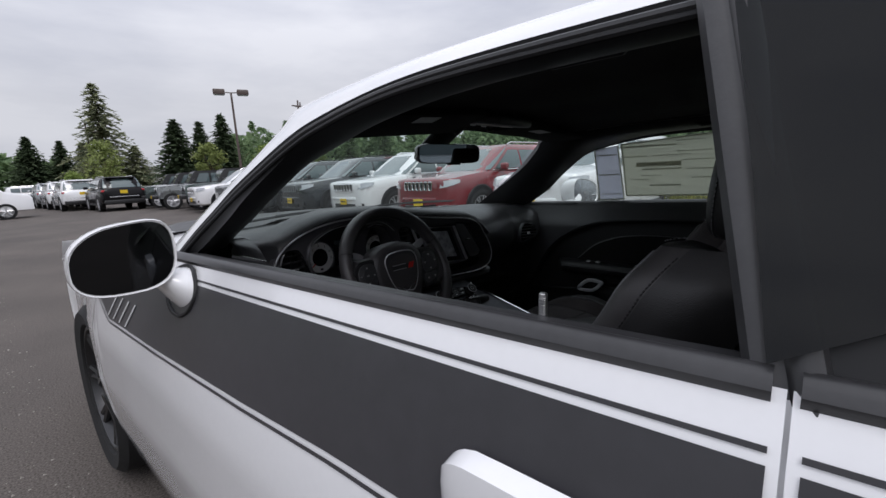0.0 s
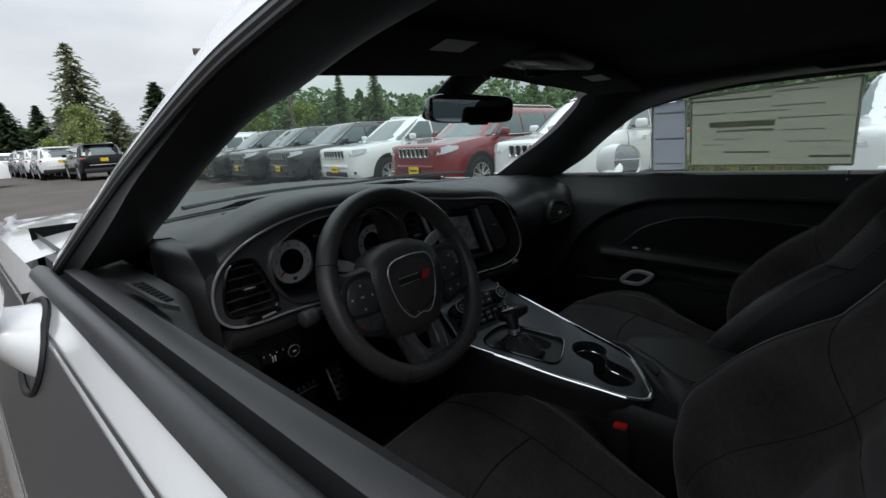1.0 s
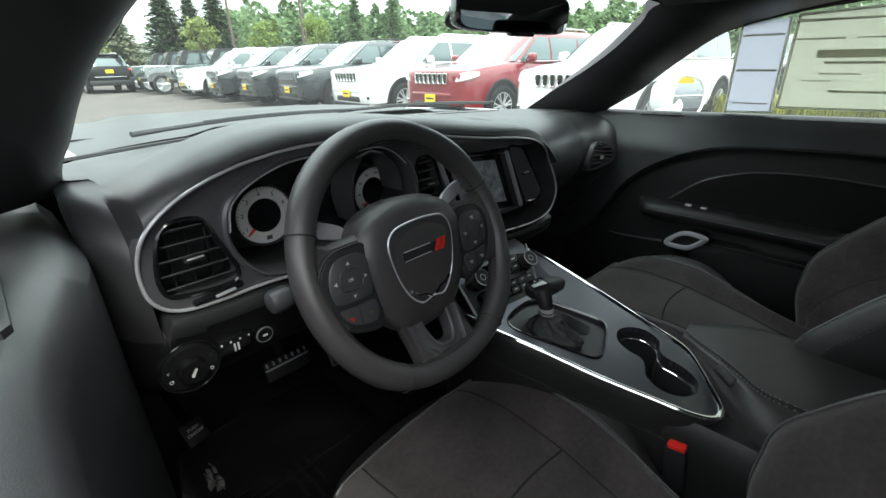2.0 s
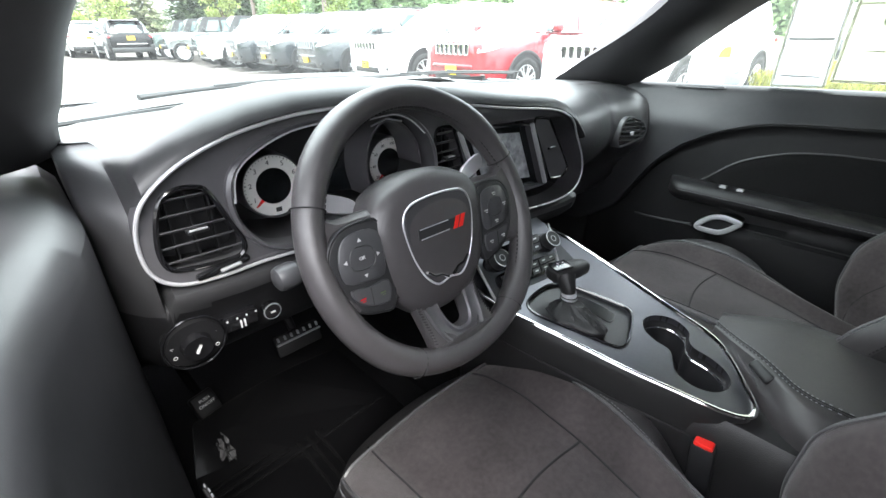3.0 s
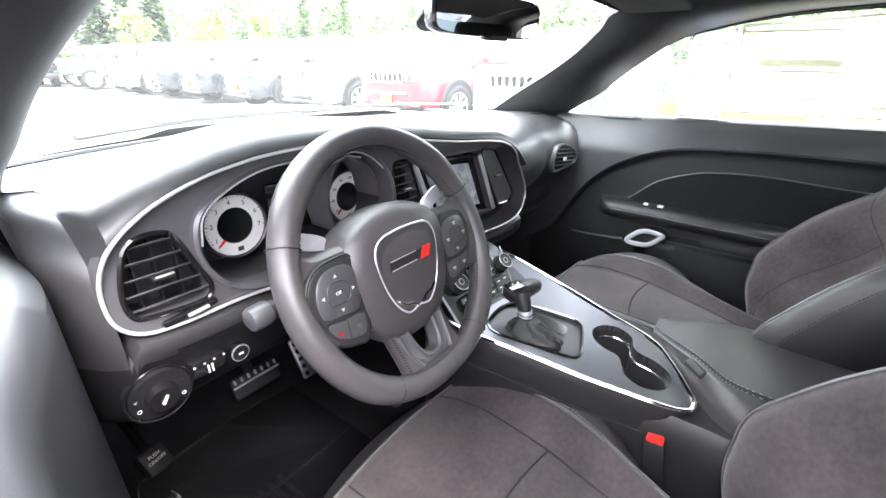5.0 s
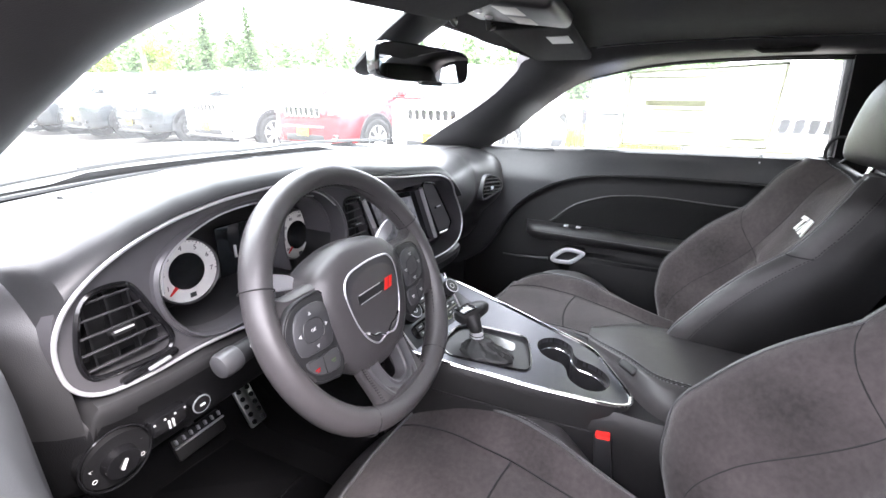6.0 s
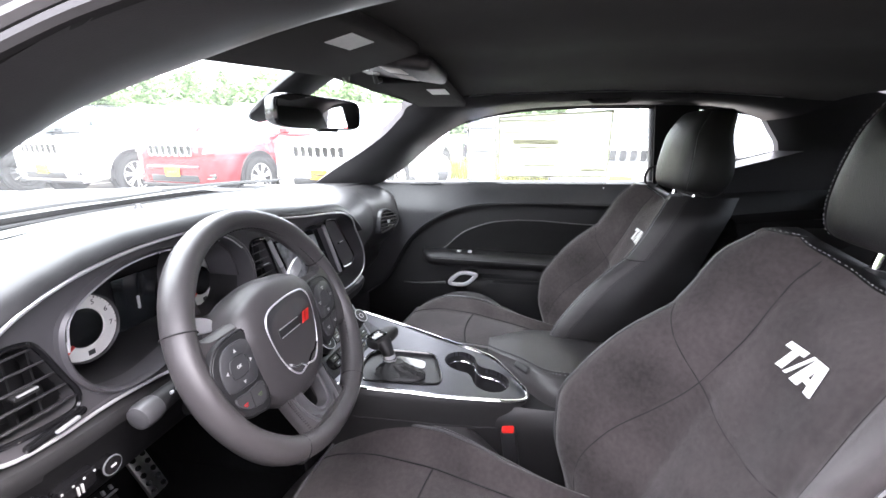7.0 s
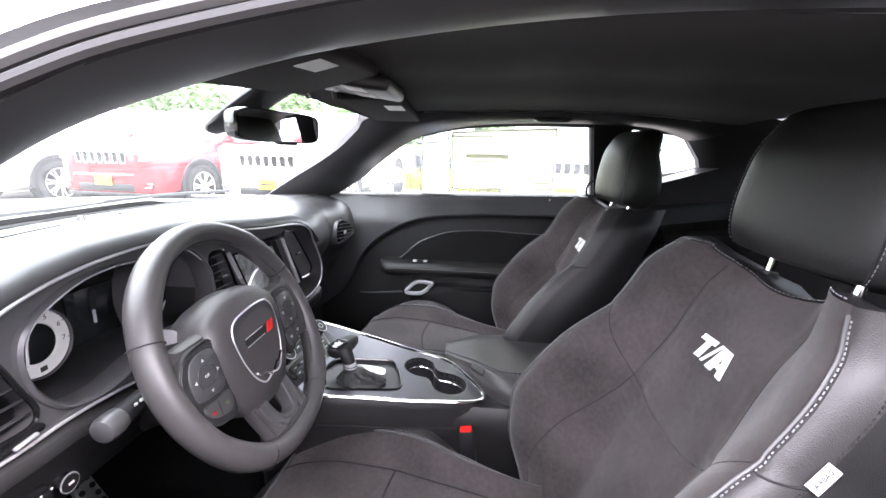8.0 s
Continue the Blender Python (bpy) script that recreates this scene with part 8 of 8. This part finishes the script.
red = suv(PAINT_RED, park(5.35), label="dark red sport utility vehicle with a yellow front plate")
white = suv(PAINT_WHITE, park(8.0), label="white sport utility vehicle with a yellow front plate")
grey = suv(PAINT_DARK, park(10.65), trim=GLOSS_BLACK, label="charcoal sport utility vehicle with black trim")
silver = suv(PAINT_SILVER, park(-4.5), label="silver sport utility vehicle in the row")
copy_thing(white, park(2.72))
copy_thing(white, park(-1.75))
copy_thing(grey, park(13.2))
copy_thing(grey, park(15.7))
copy_thing(white, park(18.2, 5.1))
# the second row, tails towards the camera
black = suv(PAINT_BLACK, pose(4.5, 30.3, 0, 0, 0, -91), label="black sport utility vehicle seen from its tail")
copy_thing(white, pose(3.6, 35.0, 0, 0, 0, -91))
copy_thing(white, pose(3.5, 39.5, 0, 0, 0, -91))
copy_thing(silver, pose(3.4, 44.0, 0, 0, 0, -91))
# a dark one behind the gap in the row
copy_thing(grey, pose(11.6, 0.45, 0, 0, 0, -4))
copy_thing(red, pose(12.5, 8.5, 0, 0, 0, 176))


def offroader(paint, m, label):
    """A boxy off-road vehicle, nose at local x = 0, facing -x."""
    v = empty("off_road_vehicle")
    bm = NEW()
    loft(bm, [[Vector((x, s * w, z)) for s, z in ((-1, 0.55), (1, 0.55), (1, zt), (0.6, zt + 0.03), (-0.6, zt + 0.03), (-1, zt))] for x, w, zt in ((0.05, 0.60, 1.08), (0.12, 0.66, 1.14), (1.25, 0.76, 1.2), (1.35, 0.78, 1.2), (4.1, 0.78, 1.2))])
    part("body", bm, paint, v)
    bm = NEW()
    loft(bm, [[Vector((x, s * w, z)) for s, z in ((-1, 1.2), (1, 1.2), (0.93, zt), (-0.93, zt))] for x, w, zt in ((1.38, 0.76, 1.22), (1.72, 0.74, 1.78), (1.85, 0.73, 1.83), (4.0, 0.73, 1.83), (4.1, 0.74, 1.7))])
    part("hard_top", bm, PLASTIC, v, "black hard top")
    for s in (-1, 1):
        for xa, xb in ((1.72, 2.35), (2.45, 3.1), (3.2, 3.95)):
            bm = NEW()
            prism(bm, [(xa, 1.26), (xb, 1.26), (xb, 1.70), (xa + (0.22 if xa < 2 else 0), 1.70)], lambda x, z, d: Vector((x, s * (lerp(0.755, 0.70, (z - 1.2) / 0.6) + 0.004 + d), z)), 0, 0.004)
            part("side_window", bm, GLASS_SUV, v, smooth=False)
        for wx in (0.62, 3.3):
            road_wheel(v, wx, s * 0.92, 0.40, 0.25, s, SATIN)
            bm = NEW()
            loft(bm, [[Vector((wx + x, s * y, z)) for y in (0.72, 0.93)] for x, z in ((-0.55, 0.70), (-0.42, 0.86), (-0.25, 0.92), (0.25, 0.92), (0.45, 0.84), (0.56, 0.66))], closed=False)
            part("fender", bm, PLASTIC, v)
        bm = NEW()
        cyl(bm, (0.07, s * 0.42, 0.98), (0.03, s * 0.42, 0.98), 0.10, 0.10, 20)
        part("headlamp", bm, LENS_CLEAR, v)
        bm = NEW()
        rbox(bm, (1.62, s * 0.92, 1.32), (0.07, 0.16, 0.2), 0.03)
        part("door_mirror", bm, PLASTIC, v)
    for k in range(7):
        bm = NEW()
        rbox(bm, (0.045, (k - 3) * 0.085, 0.95), (0.02, 0.045, 0.2), 0.01)
        part("grille_slot", bm, GLOSS_BLACK, v)
    bm = NEW()
    prism(bm, [(-0.68, 1.27), (0.68, 1.27), (0.62, 1.72), (-0.62, 1.72)], lambda y, z, d: Vector((1.385 + (z - 1.22) * 0.6 - 0.008 - d, y, z)), 0, 0.004)
    part("windscreen", bm, GLASS_SUV, v, smooth=False)
    bm = NEW()
    rbox(bm, (-0.05, 0, 0.62), (0.2, 1.55, 0.18), 0.03)
    part("bumper", bm, PLASTIC, v)
    bm = NEW()
    rbox(bm, (-0.16, 0.25, 0.64), (0.012, 0.28, 0.14), 0.003)
    part("dealer_plate", bm, YELLOW, v, "yellow dealer plate")
    v.matrix_basis = m
    tagged(v, label, "car", "parked off-road vehicles")
    return v


o1 = offroader(PAINT_GREEN, pose(5.6, 20.8, 0, 0, 0, -10), "grey-green boxy off-road vehicle with a black hard top")
offroader(PAINT_SILVER, pose(5.2, 23.4, 0, 0, 0, -10), "silver boxy off-road vehicle with a black hard top")
copy_thing(o1, pose(5.4, 26.2, 0, 0, 0, -10))
copy_thing(o1, pose(5.6, 29.0, 0, 0, 0, -10))


def van(m, box, label):
    v = empty("van")
    bm = NEW()
    H = 2.5 if box else 2.0
    loft(bm, [[Vector((x, s * w, z)) for s, z in ((-1, 0.4), (1, 0.4), (1, zt - 0.1), (0.92, zt), (-0.92, zt), (-1, zt - 0.1))] for x, w, zt in ((0.0, 0.8, 0.95), (0.15, 0.9, 1.1), (0.9, 0.95, 1.25), (1.6, 0.97, 1.95), (1.9, 0.98, 2.0), (4.9, 0.98, 2.0), (5.0, 0.95, 1.9))])
    part("body", bm, PAINT_WHITE, v)
    if box:
        bm = NEW()
        rbox(bm, (4.2, 0, 1.9), (4.4, 2.3, 2.4), 0.05)
        part("cargo_box", bm, WALL_WHITE, v)
    for s in (-1, 1):
        bm = NEW()
        prism(bm, [(1.25, 1.3), (2.4, 1.3), (2.4, 1.78), (1.65, 1.78)], lambda x, z, d: Vector((x, s * (0.985 + d), z)), 0, 0.004)
        part("side_window", bm, GLASS_SUV, v, smooth=False)
        for wx in (0.95, 3.9):
            road_wheel(v, wx, s * 0.98, 0.36, 0.22, s, STEEL)
    bm = NEW()
    prism(bm, [(-0.8, 1.3), (0.8, 1.3), (0.74, 1.85), (-0.74, 1.85)], lambda y, z, d: Vector((0.9 + (z - 1.25) - 0.015 - d, y, z)), 0, 0.004)
    part("windscreen", bm, GLASS_SUV, v, smooth=False)
    v.matrix_basis = m
    tagged(v, label, "van")
    return v


v1 = van(pose(1.15, 27.5, 0, 0, 0, 178), False, "white panel van at the far side of the car park")
van(pose(1.2, 39.5, 0, 0, 0, 178), True, "white box truck at the far side of the car park")
copy_thing(silver, pose(0.2, 52, 0, 0, 0, 178))
copy_thing(grey, pose(2.6, 54, 0, 0, 0, 178))
copy_thing(white, pose(6.4, 56, 0, 0, 0, 170))
copy_thing(red, pose(9.4, 52, 0, 0, 0, 170))
copy_thing(white, pose(-3.6, 52, 0, 0, 0, 178))
# vehicles that stand behind the camera, seen in mirrors only
copy_thing(white, pose(1.5, -8.5, 0, 0, 0, 95))
copy_thing(silver, pose(4.3, -9.0, 0, 0, 0, 95))


# ---- trees ----
def conifer(x, y, h, r, leaf, seed, label, bare=0.06, droop=0.25, dense=1.0):
    """A tapered trunk with whorls of boughs, each a fan of small leaf clumps."""
    rnd = random.Random(seed)
    t = empty("conifer", pose(x, y, 0, 0, 0, rnd.uniform(0, 360)))
    bm = NEW()
    tube(bm, [Vector((0.05 * rnd.uniform(-1, 1), 0.05 * rnd.uniform(-1, 1), h * f)) for f in (0, 0.2, 0.5, 0.8, 1.0)], [h * 0.018, h * 0.015, h * 0.01, h * 0.005, 0.01], 8)
    part("trunk", bm, BARK, t)
    vs, fs = [], []
    levels = int(26 * dense + h * 1.4)
    for i in range(levels):
        f = bare + (1 - bare) * (i + rnd.random() * 0.5) / levels
        rad = r * (1 - f) ** 0.8 * rnd.uniform(0.8, 1.15) + 0.08
        nb = max(4, int(9 * (1 - f) + 5))
        for k in range(nb):
            a = 2 * math.pi * (k + rnd.random()) / nb
            ln = rad * rnd.uniform(0.65, 1.12)
            d = Vector((math.cos(a), math.sin(a), 0))
            e = Vector((-d.y, d.x, 0))
            m = max(3, int(3 + ln * 2.8))
            for q in range(m):
                g = (q + 0.6) / m
                c = d * ln * g + Vector((0, 0, h * f - droop * ln * g * g + rnd.uniform(-.06, .06)))
                sz = (0.15 + 0.10 * r / 3) * rnd.uniform(0.7, 1.5) * (1.15 - 0.4 * g)
                for _ in range(2):
                    u = (d * rnd.uniform(0.3, 1) + e * rnd.uniform(-1, 1) + Vector((0, 0, rnd.uniform(-.5, .3)))).normalized()
                    w = u.cross(Vector((rnd.uniform(-.4, .4), rnd.uniform(-.4, .4), 1))).normalized()
                    b = len(vs)
                    vs += [c - u * sz * 0.6 - w * sz * 0.25, c + w * sz * 0.5 - u * 0.1 * sz, c + u * sz * 1.3, c - w * sz * 0.5 + u * 0.1 * sz]
                    fs.append((b, b + 1, b + 2, b + 3))
    me = bpy.data.meshes.new("crown")
    me.from_pydata([tuple(p) for p in vs], [], fs)
    me.materials.append(leaf)
    cr = new("crown", me)
    cr.parent = t
    tagged(t, label, "tree")
    return t


def broadleaf(x, y, h, r, leaf, seed, label):
    """Trunk, limbs and a loose crown of leaf clumps."""
    rnd = random.Random(seed)
    t = empty("broadleaf_tree", pose(x, y, 0))
    bm = NEW()
    tube(bm, [(0, 0, 0), (0.05, 0.02, h * 0.3), (0.0, 0.05, h * 0.7)], [h * 0.025, h * 0.018, h * 0.008], 8)
    part("trunk", bm, BARK, t)
    vs, fs = [], []
    for k in range(9):
        a = rnd.uniform(0, 6.28)
        z0 = h * rnd.uniform(0.25, 0.55)
        tip = Vector((r * 0.8 * math.cos(a), r * 0.8 * math.sin(a), z0 + h * rnd.uniform(0.12, 0.4)))
        bm = NEW()
        tube(bm, [Vector((0, 0, z0)), tip * 0.5 + Vector((0, 0, z0 * 0.5)), tip], [h * 0.01, h * 0.006, 0.01], 5)
        part("limb", bm, BARK, t)
    for k in range(34):
        a, zf = rnd.uniform(0, 6.28), rnd.uniform(0.28, 1.0)
        rr = r * math.sin(math.pi * min(1, max(0.12, (zf - 0.2) / 0.85))) ** 0.7 * rnd.uniform(0.25, 1.0)
        c0 = Vector((rr * math.cos(a), rr * math.sin(a), h * zf))
        cs = r * rnd.uniform(0.22, 0.40)
        for _ in range(60):
            c = c0 + Vector((rnd.gauss(0, 1), rnd.gauss(0, 1), rnd.gauss(0, 0.8))) * cs * 0.5
            sz = 0.10 * rnd.uniform(0.7, 1.5) * (0.6 + h / 9)
            u = Vector((rnd.uniform(-1, 1), rnd.uniform(-1, 1), rnd.uniform(-1, 1))).normalized()
            w = u.cross(Vector((rnd.uniform(-1, 1), rnd.uniform(-1, 1), 1))).normalized()
            b = len(vs)
            vs += [c - u * sz, c + w * sz * 0.6, c + u * sz, c - w * sz * 0.6]
            fs.append((b, b + 1, b + 2, b + 3))
    me = bpy.data.meshes.new("crown")
    me.from_pydata([tuple(p) for p in vs], [], fs)
    me.materials.append(leaf)
    cr = new("crown", me)
    cr.parent = t
    tagged(t, label, "tree")
    return t


conifer(9.3, 53.2, 11.6, 5.0, LEAF_MID, 3, "tall loose grey-green conifer behind the parked vehicles", droop=0.3, dense=0.75)
conifer(11.6, 52.0, 5.4, 3.4, LEAF_MID, 13, "lower grey-green conifer beside the tall one", droop=0.3, dense=0.75)
for i, (x, y, h, r) in enumerate(((5.1, 68.9, 7.6, 3.5), (8.0, 68.7, 7.2, 2.9), (10.1, 68.5, 6.9, 2.9), (12.4, 42.1, 6.9, 3.3), (14.3, 41.6, 6.8, 2.4), (14.9, 38.2, 7.0, 2.5))):
    conifer(x, y, h, r, LEAF_DARK, 20 + i, "dense dark conifer at the edge of the car park", 0.0, 0.12, 2.0)
broadleaf(11.2, 31.9, 3.9, 1.0, LEAF_SOFT, 5, "small bright green tree by the vehicles")
broadleaf(7.6, 45.0, 4.9, 1.7, LEAF_SOFT, 6, "pale green tree in front of the tall conifer")
broadleaf(4.6, 38.7, 2.3, 0.9, LEAF_LIGHT, 7, "small pale green tree behind the vehicles")
broadleaf(22.5, 36.0, 5.0, 1.3, LEAF_LIGHT, 8, "small bright green tree before the wood")
broadleaf(18.5, 38.0, 4.4, 1.1, LEAF_LIGHT, 9, "small bright green tree before the wood")
broadleaf(20.5, 48.0, 6.0, 2.0, LEAF_WOOD, 10, "round grey-green tree behind the low building")
conifer(30.0, 40.0, 8.5, 2.1, LEAF_WOOD, 41, "conifer at the edge of the wood", 0.03, 0.2, 1.2)
conifer(33.5, 38.0, 9.5, 2.4, LEAF_WOOD, 42, "tall conifer at the edge of the wood", 0.03, 0.2, 1.2)
conifer(27.0, 44.0, 6.0, 1.5, LEAF_LIGHT, 43, "pale conical tree at the edge of the wood", 0.03, 0.1, 1.3)
conifer(23.5, 45.0, 5.5, 1.3, LEAF_LIGHT, 44, "pale conical tree at the edge of the wood", 0.03, 0.1, 1.3)

# the wood behind the row, one uncountable mass of crowns
rnd = random.Random(77)
vs, fs = [], []
# the ring's unseen left and rear stretch is added to darken reflections
for k in range(1000):
    b = radians(lerp(22, 338, k / 1000) + rnd.uniform(-1.0, 1.0))
    dist = rnd.uniform(56, 82)
    cx, cy = -0.7 + dist * math.sin(b), -0.4 + dist * math.cos(b)
    hh = dist * rnd.uniform(0.078, 0.112) * (1.0 if rnd.random() < 0.8 else 1.25)
    rr = hh * rnd.uniform(0.32, 0.58)
    cone = rnd.random() < 0.6
    for _ in range(520 if b < 2.2 else 70):
        f = rnd.random()
        prof = (1 - f) ** 0.8 if cone else math.sin(math.pi * min(1, 0.15 + f * 0.85)) ** 0.6
        a = rnd.uniform(0, 6.28)
        rad = rr * prof * rnd.uniform(0.5, 1.1)
        c = Vector((cx + rad * math.cos(a), cy + rad * math.sin(a), hh * f + 0.3))
        sz = rnd.uniform(0.2, 0.5) * (1 if b < 2.2 else 2.2)
        u = Vector((rnd.uniform(-1, 1), rnd.uniform(-1, 1), rnd.uniform(-.7, .7))).normalized()
        w = u.cross(Vector((rnd.uniform(-1, 1), rnd.uniform(-1, 1), 1))).normalized()
        q = len(vs)
        vs += [c - u * sz, c + w * sz * 0.7, c + u * sz, c - w * sz * 0.7]
        fs.append((q, q + 1, q + 2, q + 3))
# a lower, farther stretch beyond the vans
for k in range(90):
    b = radians(rnd.uniform(-30, 7))
    dist = rnd.uniform(100, 125)
    cx, cy = -0.7 + dist * math.sin(b), -0.4 + dist * math.cos(b)
    hh, rr = dist * rnd.uniform(0.055, 0.075), rnd.uniform(2.5, 4.5)
    for _ in range(220):
        f, a = rnd.random(), rnd.uniform(0, 6.28)
        rad = rr * math.sin(math.pi * min(1, 0.2 + f * 0.8)) ** 0.6 * rnd.uniform(0.4, 1.1)
        c = Vector((cx + rad * math.cos(a), cy + rad * math.sin(a), hh * f + 0.3))
        sz = rnd.uniform(0.4, 0.9)
        u = Vector((rnd.uniform(-1, 1), rnd.uniform(-1, 1), rnd.uniform(-.7, .7))).normalized()
        w = u.cross(Vector((rnd.uniform(-1, 1), rnd.uniform(-1, 1), 1))).normalized()
        q = len(vs)
        vs += [c - u * sz, c + w * sz * 0.7, c + u * sz, c - w * sz * 0.7]
        fs.append((q, q + 1, q + 2, q + 3))
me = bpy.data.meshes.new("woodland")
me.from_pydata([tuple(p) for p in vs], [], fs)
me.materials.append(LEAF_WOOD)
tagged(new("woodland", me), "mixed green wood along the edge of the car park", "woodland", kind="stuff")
# earth bank under the wood
bm = NEW()
rows = []
# the bank follows the added, unseen stretch of the wood too
for i in range(61):
    b = radians(lerp(22, 338, i / 60))
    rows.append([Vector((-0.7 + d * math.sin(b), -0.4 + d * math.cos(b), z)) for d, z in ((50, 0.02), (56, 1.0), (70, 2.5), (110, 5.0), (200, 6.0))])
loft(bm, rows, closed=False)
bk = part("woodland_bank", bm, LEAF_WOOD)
tagged(bk, "dark undergrowth below the wood", "bank", kind="structure")

# yellow-green plants on a kerbed island behind the gap
rnd = random.Random(9)
vs, fs = [], []
for k in range(2600):
    x, y = rnd.uniform(8.6, 10.0), rnd.uniform(-4.0, 2.0)
    a, ln = rnd.uniform(0, 6.28), rnd.uniform(0.25, 0.6)
    d = Vector((math.cos(a), math.sin(a), 0))
    e = Vector((-d.y, d.x, 0)) * 0.012
    p = Vector((x, y, 0.12))
    m = p + d * ln * 0.25 + Vector((0, 0, ln * 0.7))
    tp = p + d * ln * 0.7 + Vector((0, 0, ln * 0.85))
    q = len(vs)
    vs += [p - e, p + e, m + e, m - e, tp]
    fs += [(q, q + 1, q + 2, q + 3), (q + 3, q + 2, q + 4)]
me = bpy.data.meshes.new("ornamental_grass")
me.from_pydata([tuple(p) for p in vs], [], fs)
me.materials.append(GRASS)
tagged(new("ornamental_grass", me), "yellow-green ornamental grass on the island", "grass", kind="stuff")
bm = NEW()
rbox(bm, (9.3, -1.0, 0.06), (1.9, 6.6, 0.16), 0.03)
kb = part("kerb_island", bm, CONCRETE)
tagged(kb, "concrete kerbed planting island", "kerb", kind="structure")

# ---- lamps, poles and buildings ----
def car_park_lamp(x, y, h, label, yaw=20):
    l = empty("car_park_lamp", pose(x, y, 0, 0, 0, yaw))
    bm = NEW()
    tube(bm, [(0, 0, 0), (0, 0, h)], [0.085, 0.055], 10)
    part("pole", bm, POLE, l)
    bm = NEW()
    cyl(bm, (0, 0, 0), (0, 0, 0.6), 0.24, 0.24, 16)
    part("base", bm, CONCRETE, l)
    for s in (-1, 1):
        bm = NEW()
        tube(bm, [(0, 0, h), (s * 0.3, 0, h + 0.02)], 0.03, 8)
        part("arm", bm, POLE, l)
        bm = NEW()
        rbox(bm, (s * 0.62, 0, h + 0.03), (0.62, 0.42, 0.30), 0.06, 2)
        hd = part("lamp_head", bm, POLE, l)
        bm = NEW()
        rbox(bm, (s * 0.62, 0, h - 0.125), (0.5, 0.32, 0.02), 0.005)
        part("lamp_lens", bm, LENS_CLEAR, hd)
    tagged(l, label, "street lamp")
    return l


car_park_lamp(10.15, 24.7, 6.25, "brown twin-headed car park lamp on a tall pole", -22)
for x, y, h in ((25.3, 42.3, 9.5), (19.8, 33.7, 8.0), (10.3, 60.0, 8.0), (8.2, 53.5, 7.6)):
    p = empty("utility_pole", pose(x, y, 0))
    bm = NEW()
    tube(bm, [(0, 0, 0), (0.05, 0, h)], [0.11, 0.07], 8)
    part("pole", bm, POLE, p)
    bm = NEW()
    rbox(bm, (0.05, 0, h - 0.5), (1.2, 0.08, 0.1), 0.01)
    part("crossbar", bm, POLE, p)
    tagged(p, "weathered wooden utility pole with a crossbar", "utility pole", "utility poles")


def low_building(x0, x1, y, h, depth, label, roof=ROOF_GREY):
    b = empty("low_building", pose(x0, y, 0))
    bm = NEW()
    rbox(bm, ((x1 - x0) / 2, depth / 2, h / 2), (x1 - x0, depth, h), 0.02)
    part("wall", bm, WALL_WHITE, b)
    bm = NEW()
    rbox(bm, ((x1 - x0) / 2, depth / 2, h + 0.1), (x1 - x0 + 0.6, depth + 0.6, 0.22), 0.04)
    part("roof", bm, roof, b)
    n = int((x1 - x0) / 3.2)
    for i in range(n):
        bm = NEW()
        rbox(bm, (1.8 + 3.2 * i, -0.01, h * 0.45), (1.5, 0.06, h * 0.35), 0.01)
        w = part("window", bm, GLASS_SUV, b)
        bm = NEW()
        rbox(bm, (1.8 + 3.2 * i, -0.02, h * 0.45 - h * 0.19), (1.7, 0.1, 0.06), 0.01)
        part("sill", bm, ROOF_GREY, w)
    tagged(b, label, "building")


low_building(13.6, 21.5, 56.5, 3.1, 10, "long low white building behind the trees")
low_building(-9.0, 1.6, 60.0, 3.2, 12, "white flat-roofed building at the end of the car park")
# painted bay lines
for i, y in enumerate([-5.9, -3.15, -0.5, 1.4, 4.05, 6.7, 9.35, 12.0, 14.5, 17.0]):
    bm = NEW()
    rbox(bm, (0, 0, 0.016), (5.0, 0.1, 0.004), 0)
    ln = part("bay_line", bm, LINE_PAINT, None, smooth=False)
    ln.matrix_basis = pose(7.6, y - 0.05, 0, 0, 0, -YAW)
    tagged(ln, "faded white parking bay line", "road marking", "bay lines", "structure")
# kerb beyond the second row
bm = NEW()
rbox(bm, (9.5, 21.5, 0.06), (6.5, 0.18, 0.14), 0.03)
kk = part("kerb", bm, CONCRETE)
tagged(kk, "pale concrete kerb in the car park", "kerb", kind="structure")

# loose grit on the asphalt beside the coupe
rnd = random.Random(31)
vs, fs = [], []
for k in range(2600):
    x, y = rnd.uniform(-4.5, -1.0), rnd.uniform(-0.6, 7.0)
    r = rnd.uniform(0.003, 0.009)
    q = len(vs)
    for a in (0, 2.1, 4.2):
        t = a + rnd.uniform(-.5, .5)
        vs.append((x + r * math.cos(t), y + r * math.sin(t), 0.001))
    vs.append((x + rnd.uniform(-.3, .3) * r, y + rnd.uniform(-.3, .3) * r, r * rnd.uniform(0.6, 1.1)))
    fs += [(q, q + 1, q + 3), (q + 1, q + 2, q + 3), (q + 2, q, q + 3)]
me = bpy.data.meshes.new("loose_grit")
me.from_pydata(vs, [], fs)
me.materials.append(GRIT)
tagged(new("loose_grit", me), "pale loose grit strewn on the asphalt", "gravel", kind="stuff")
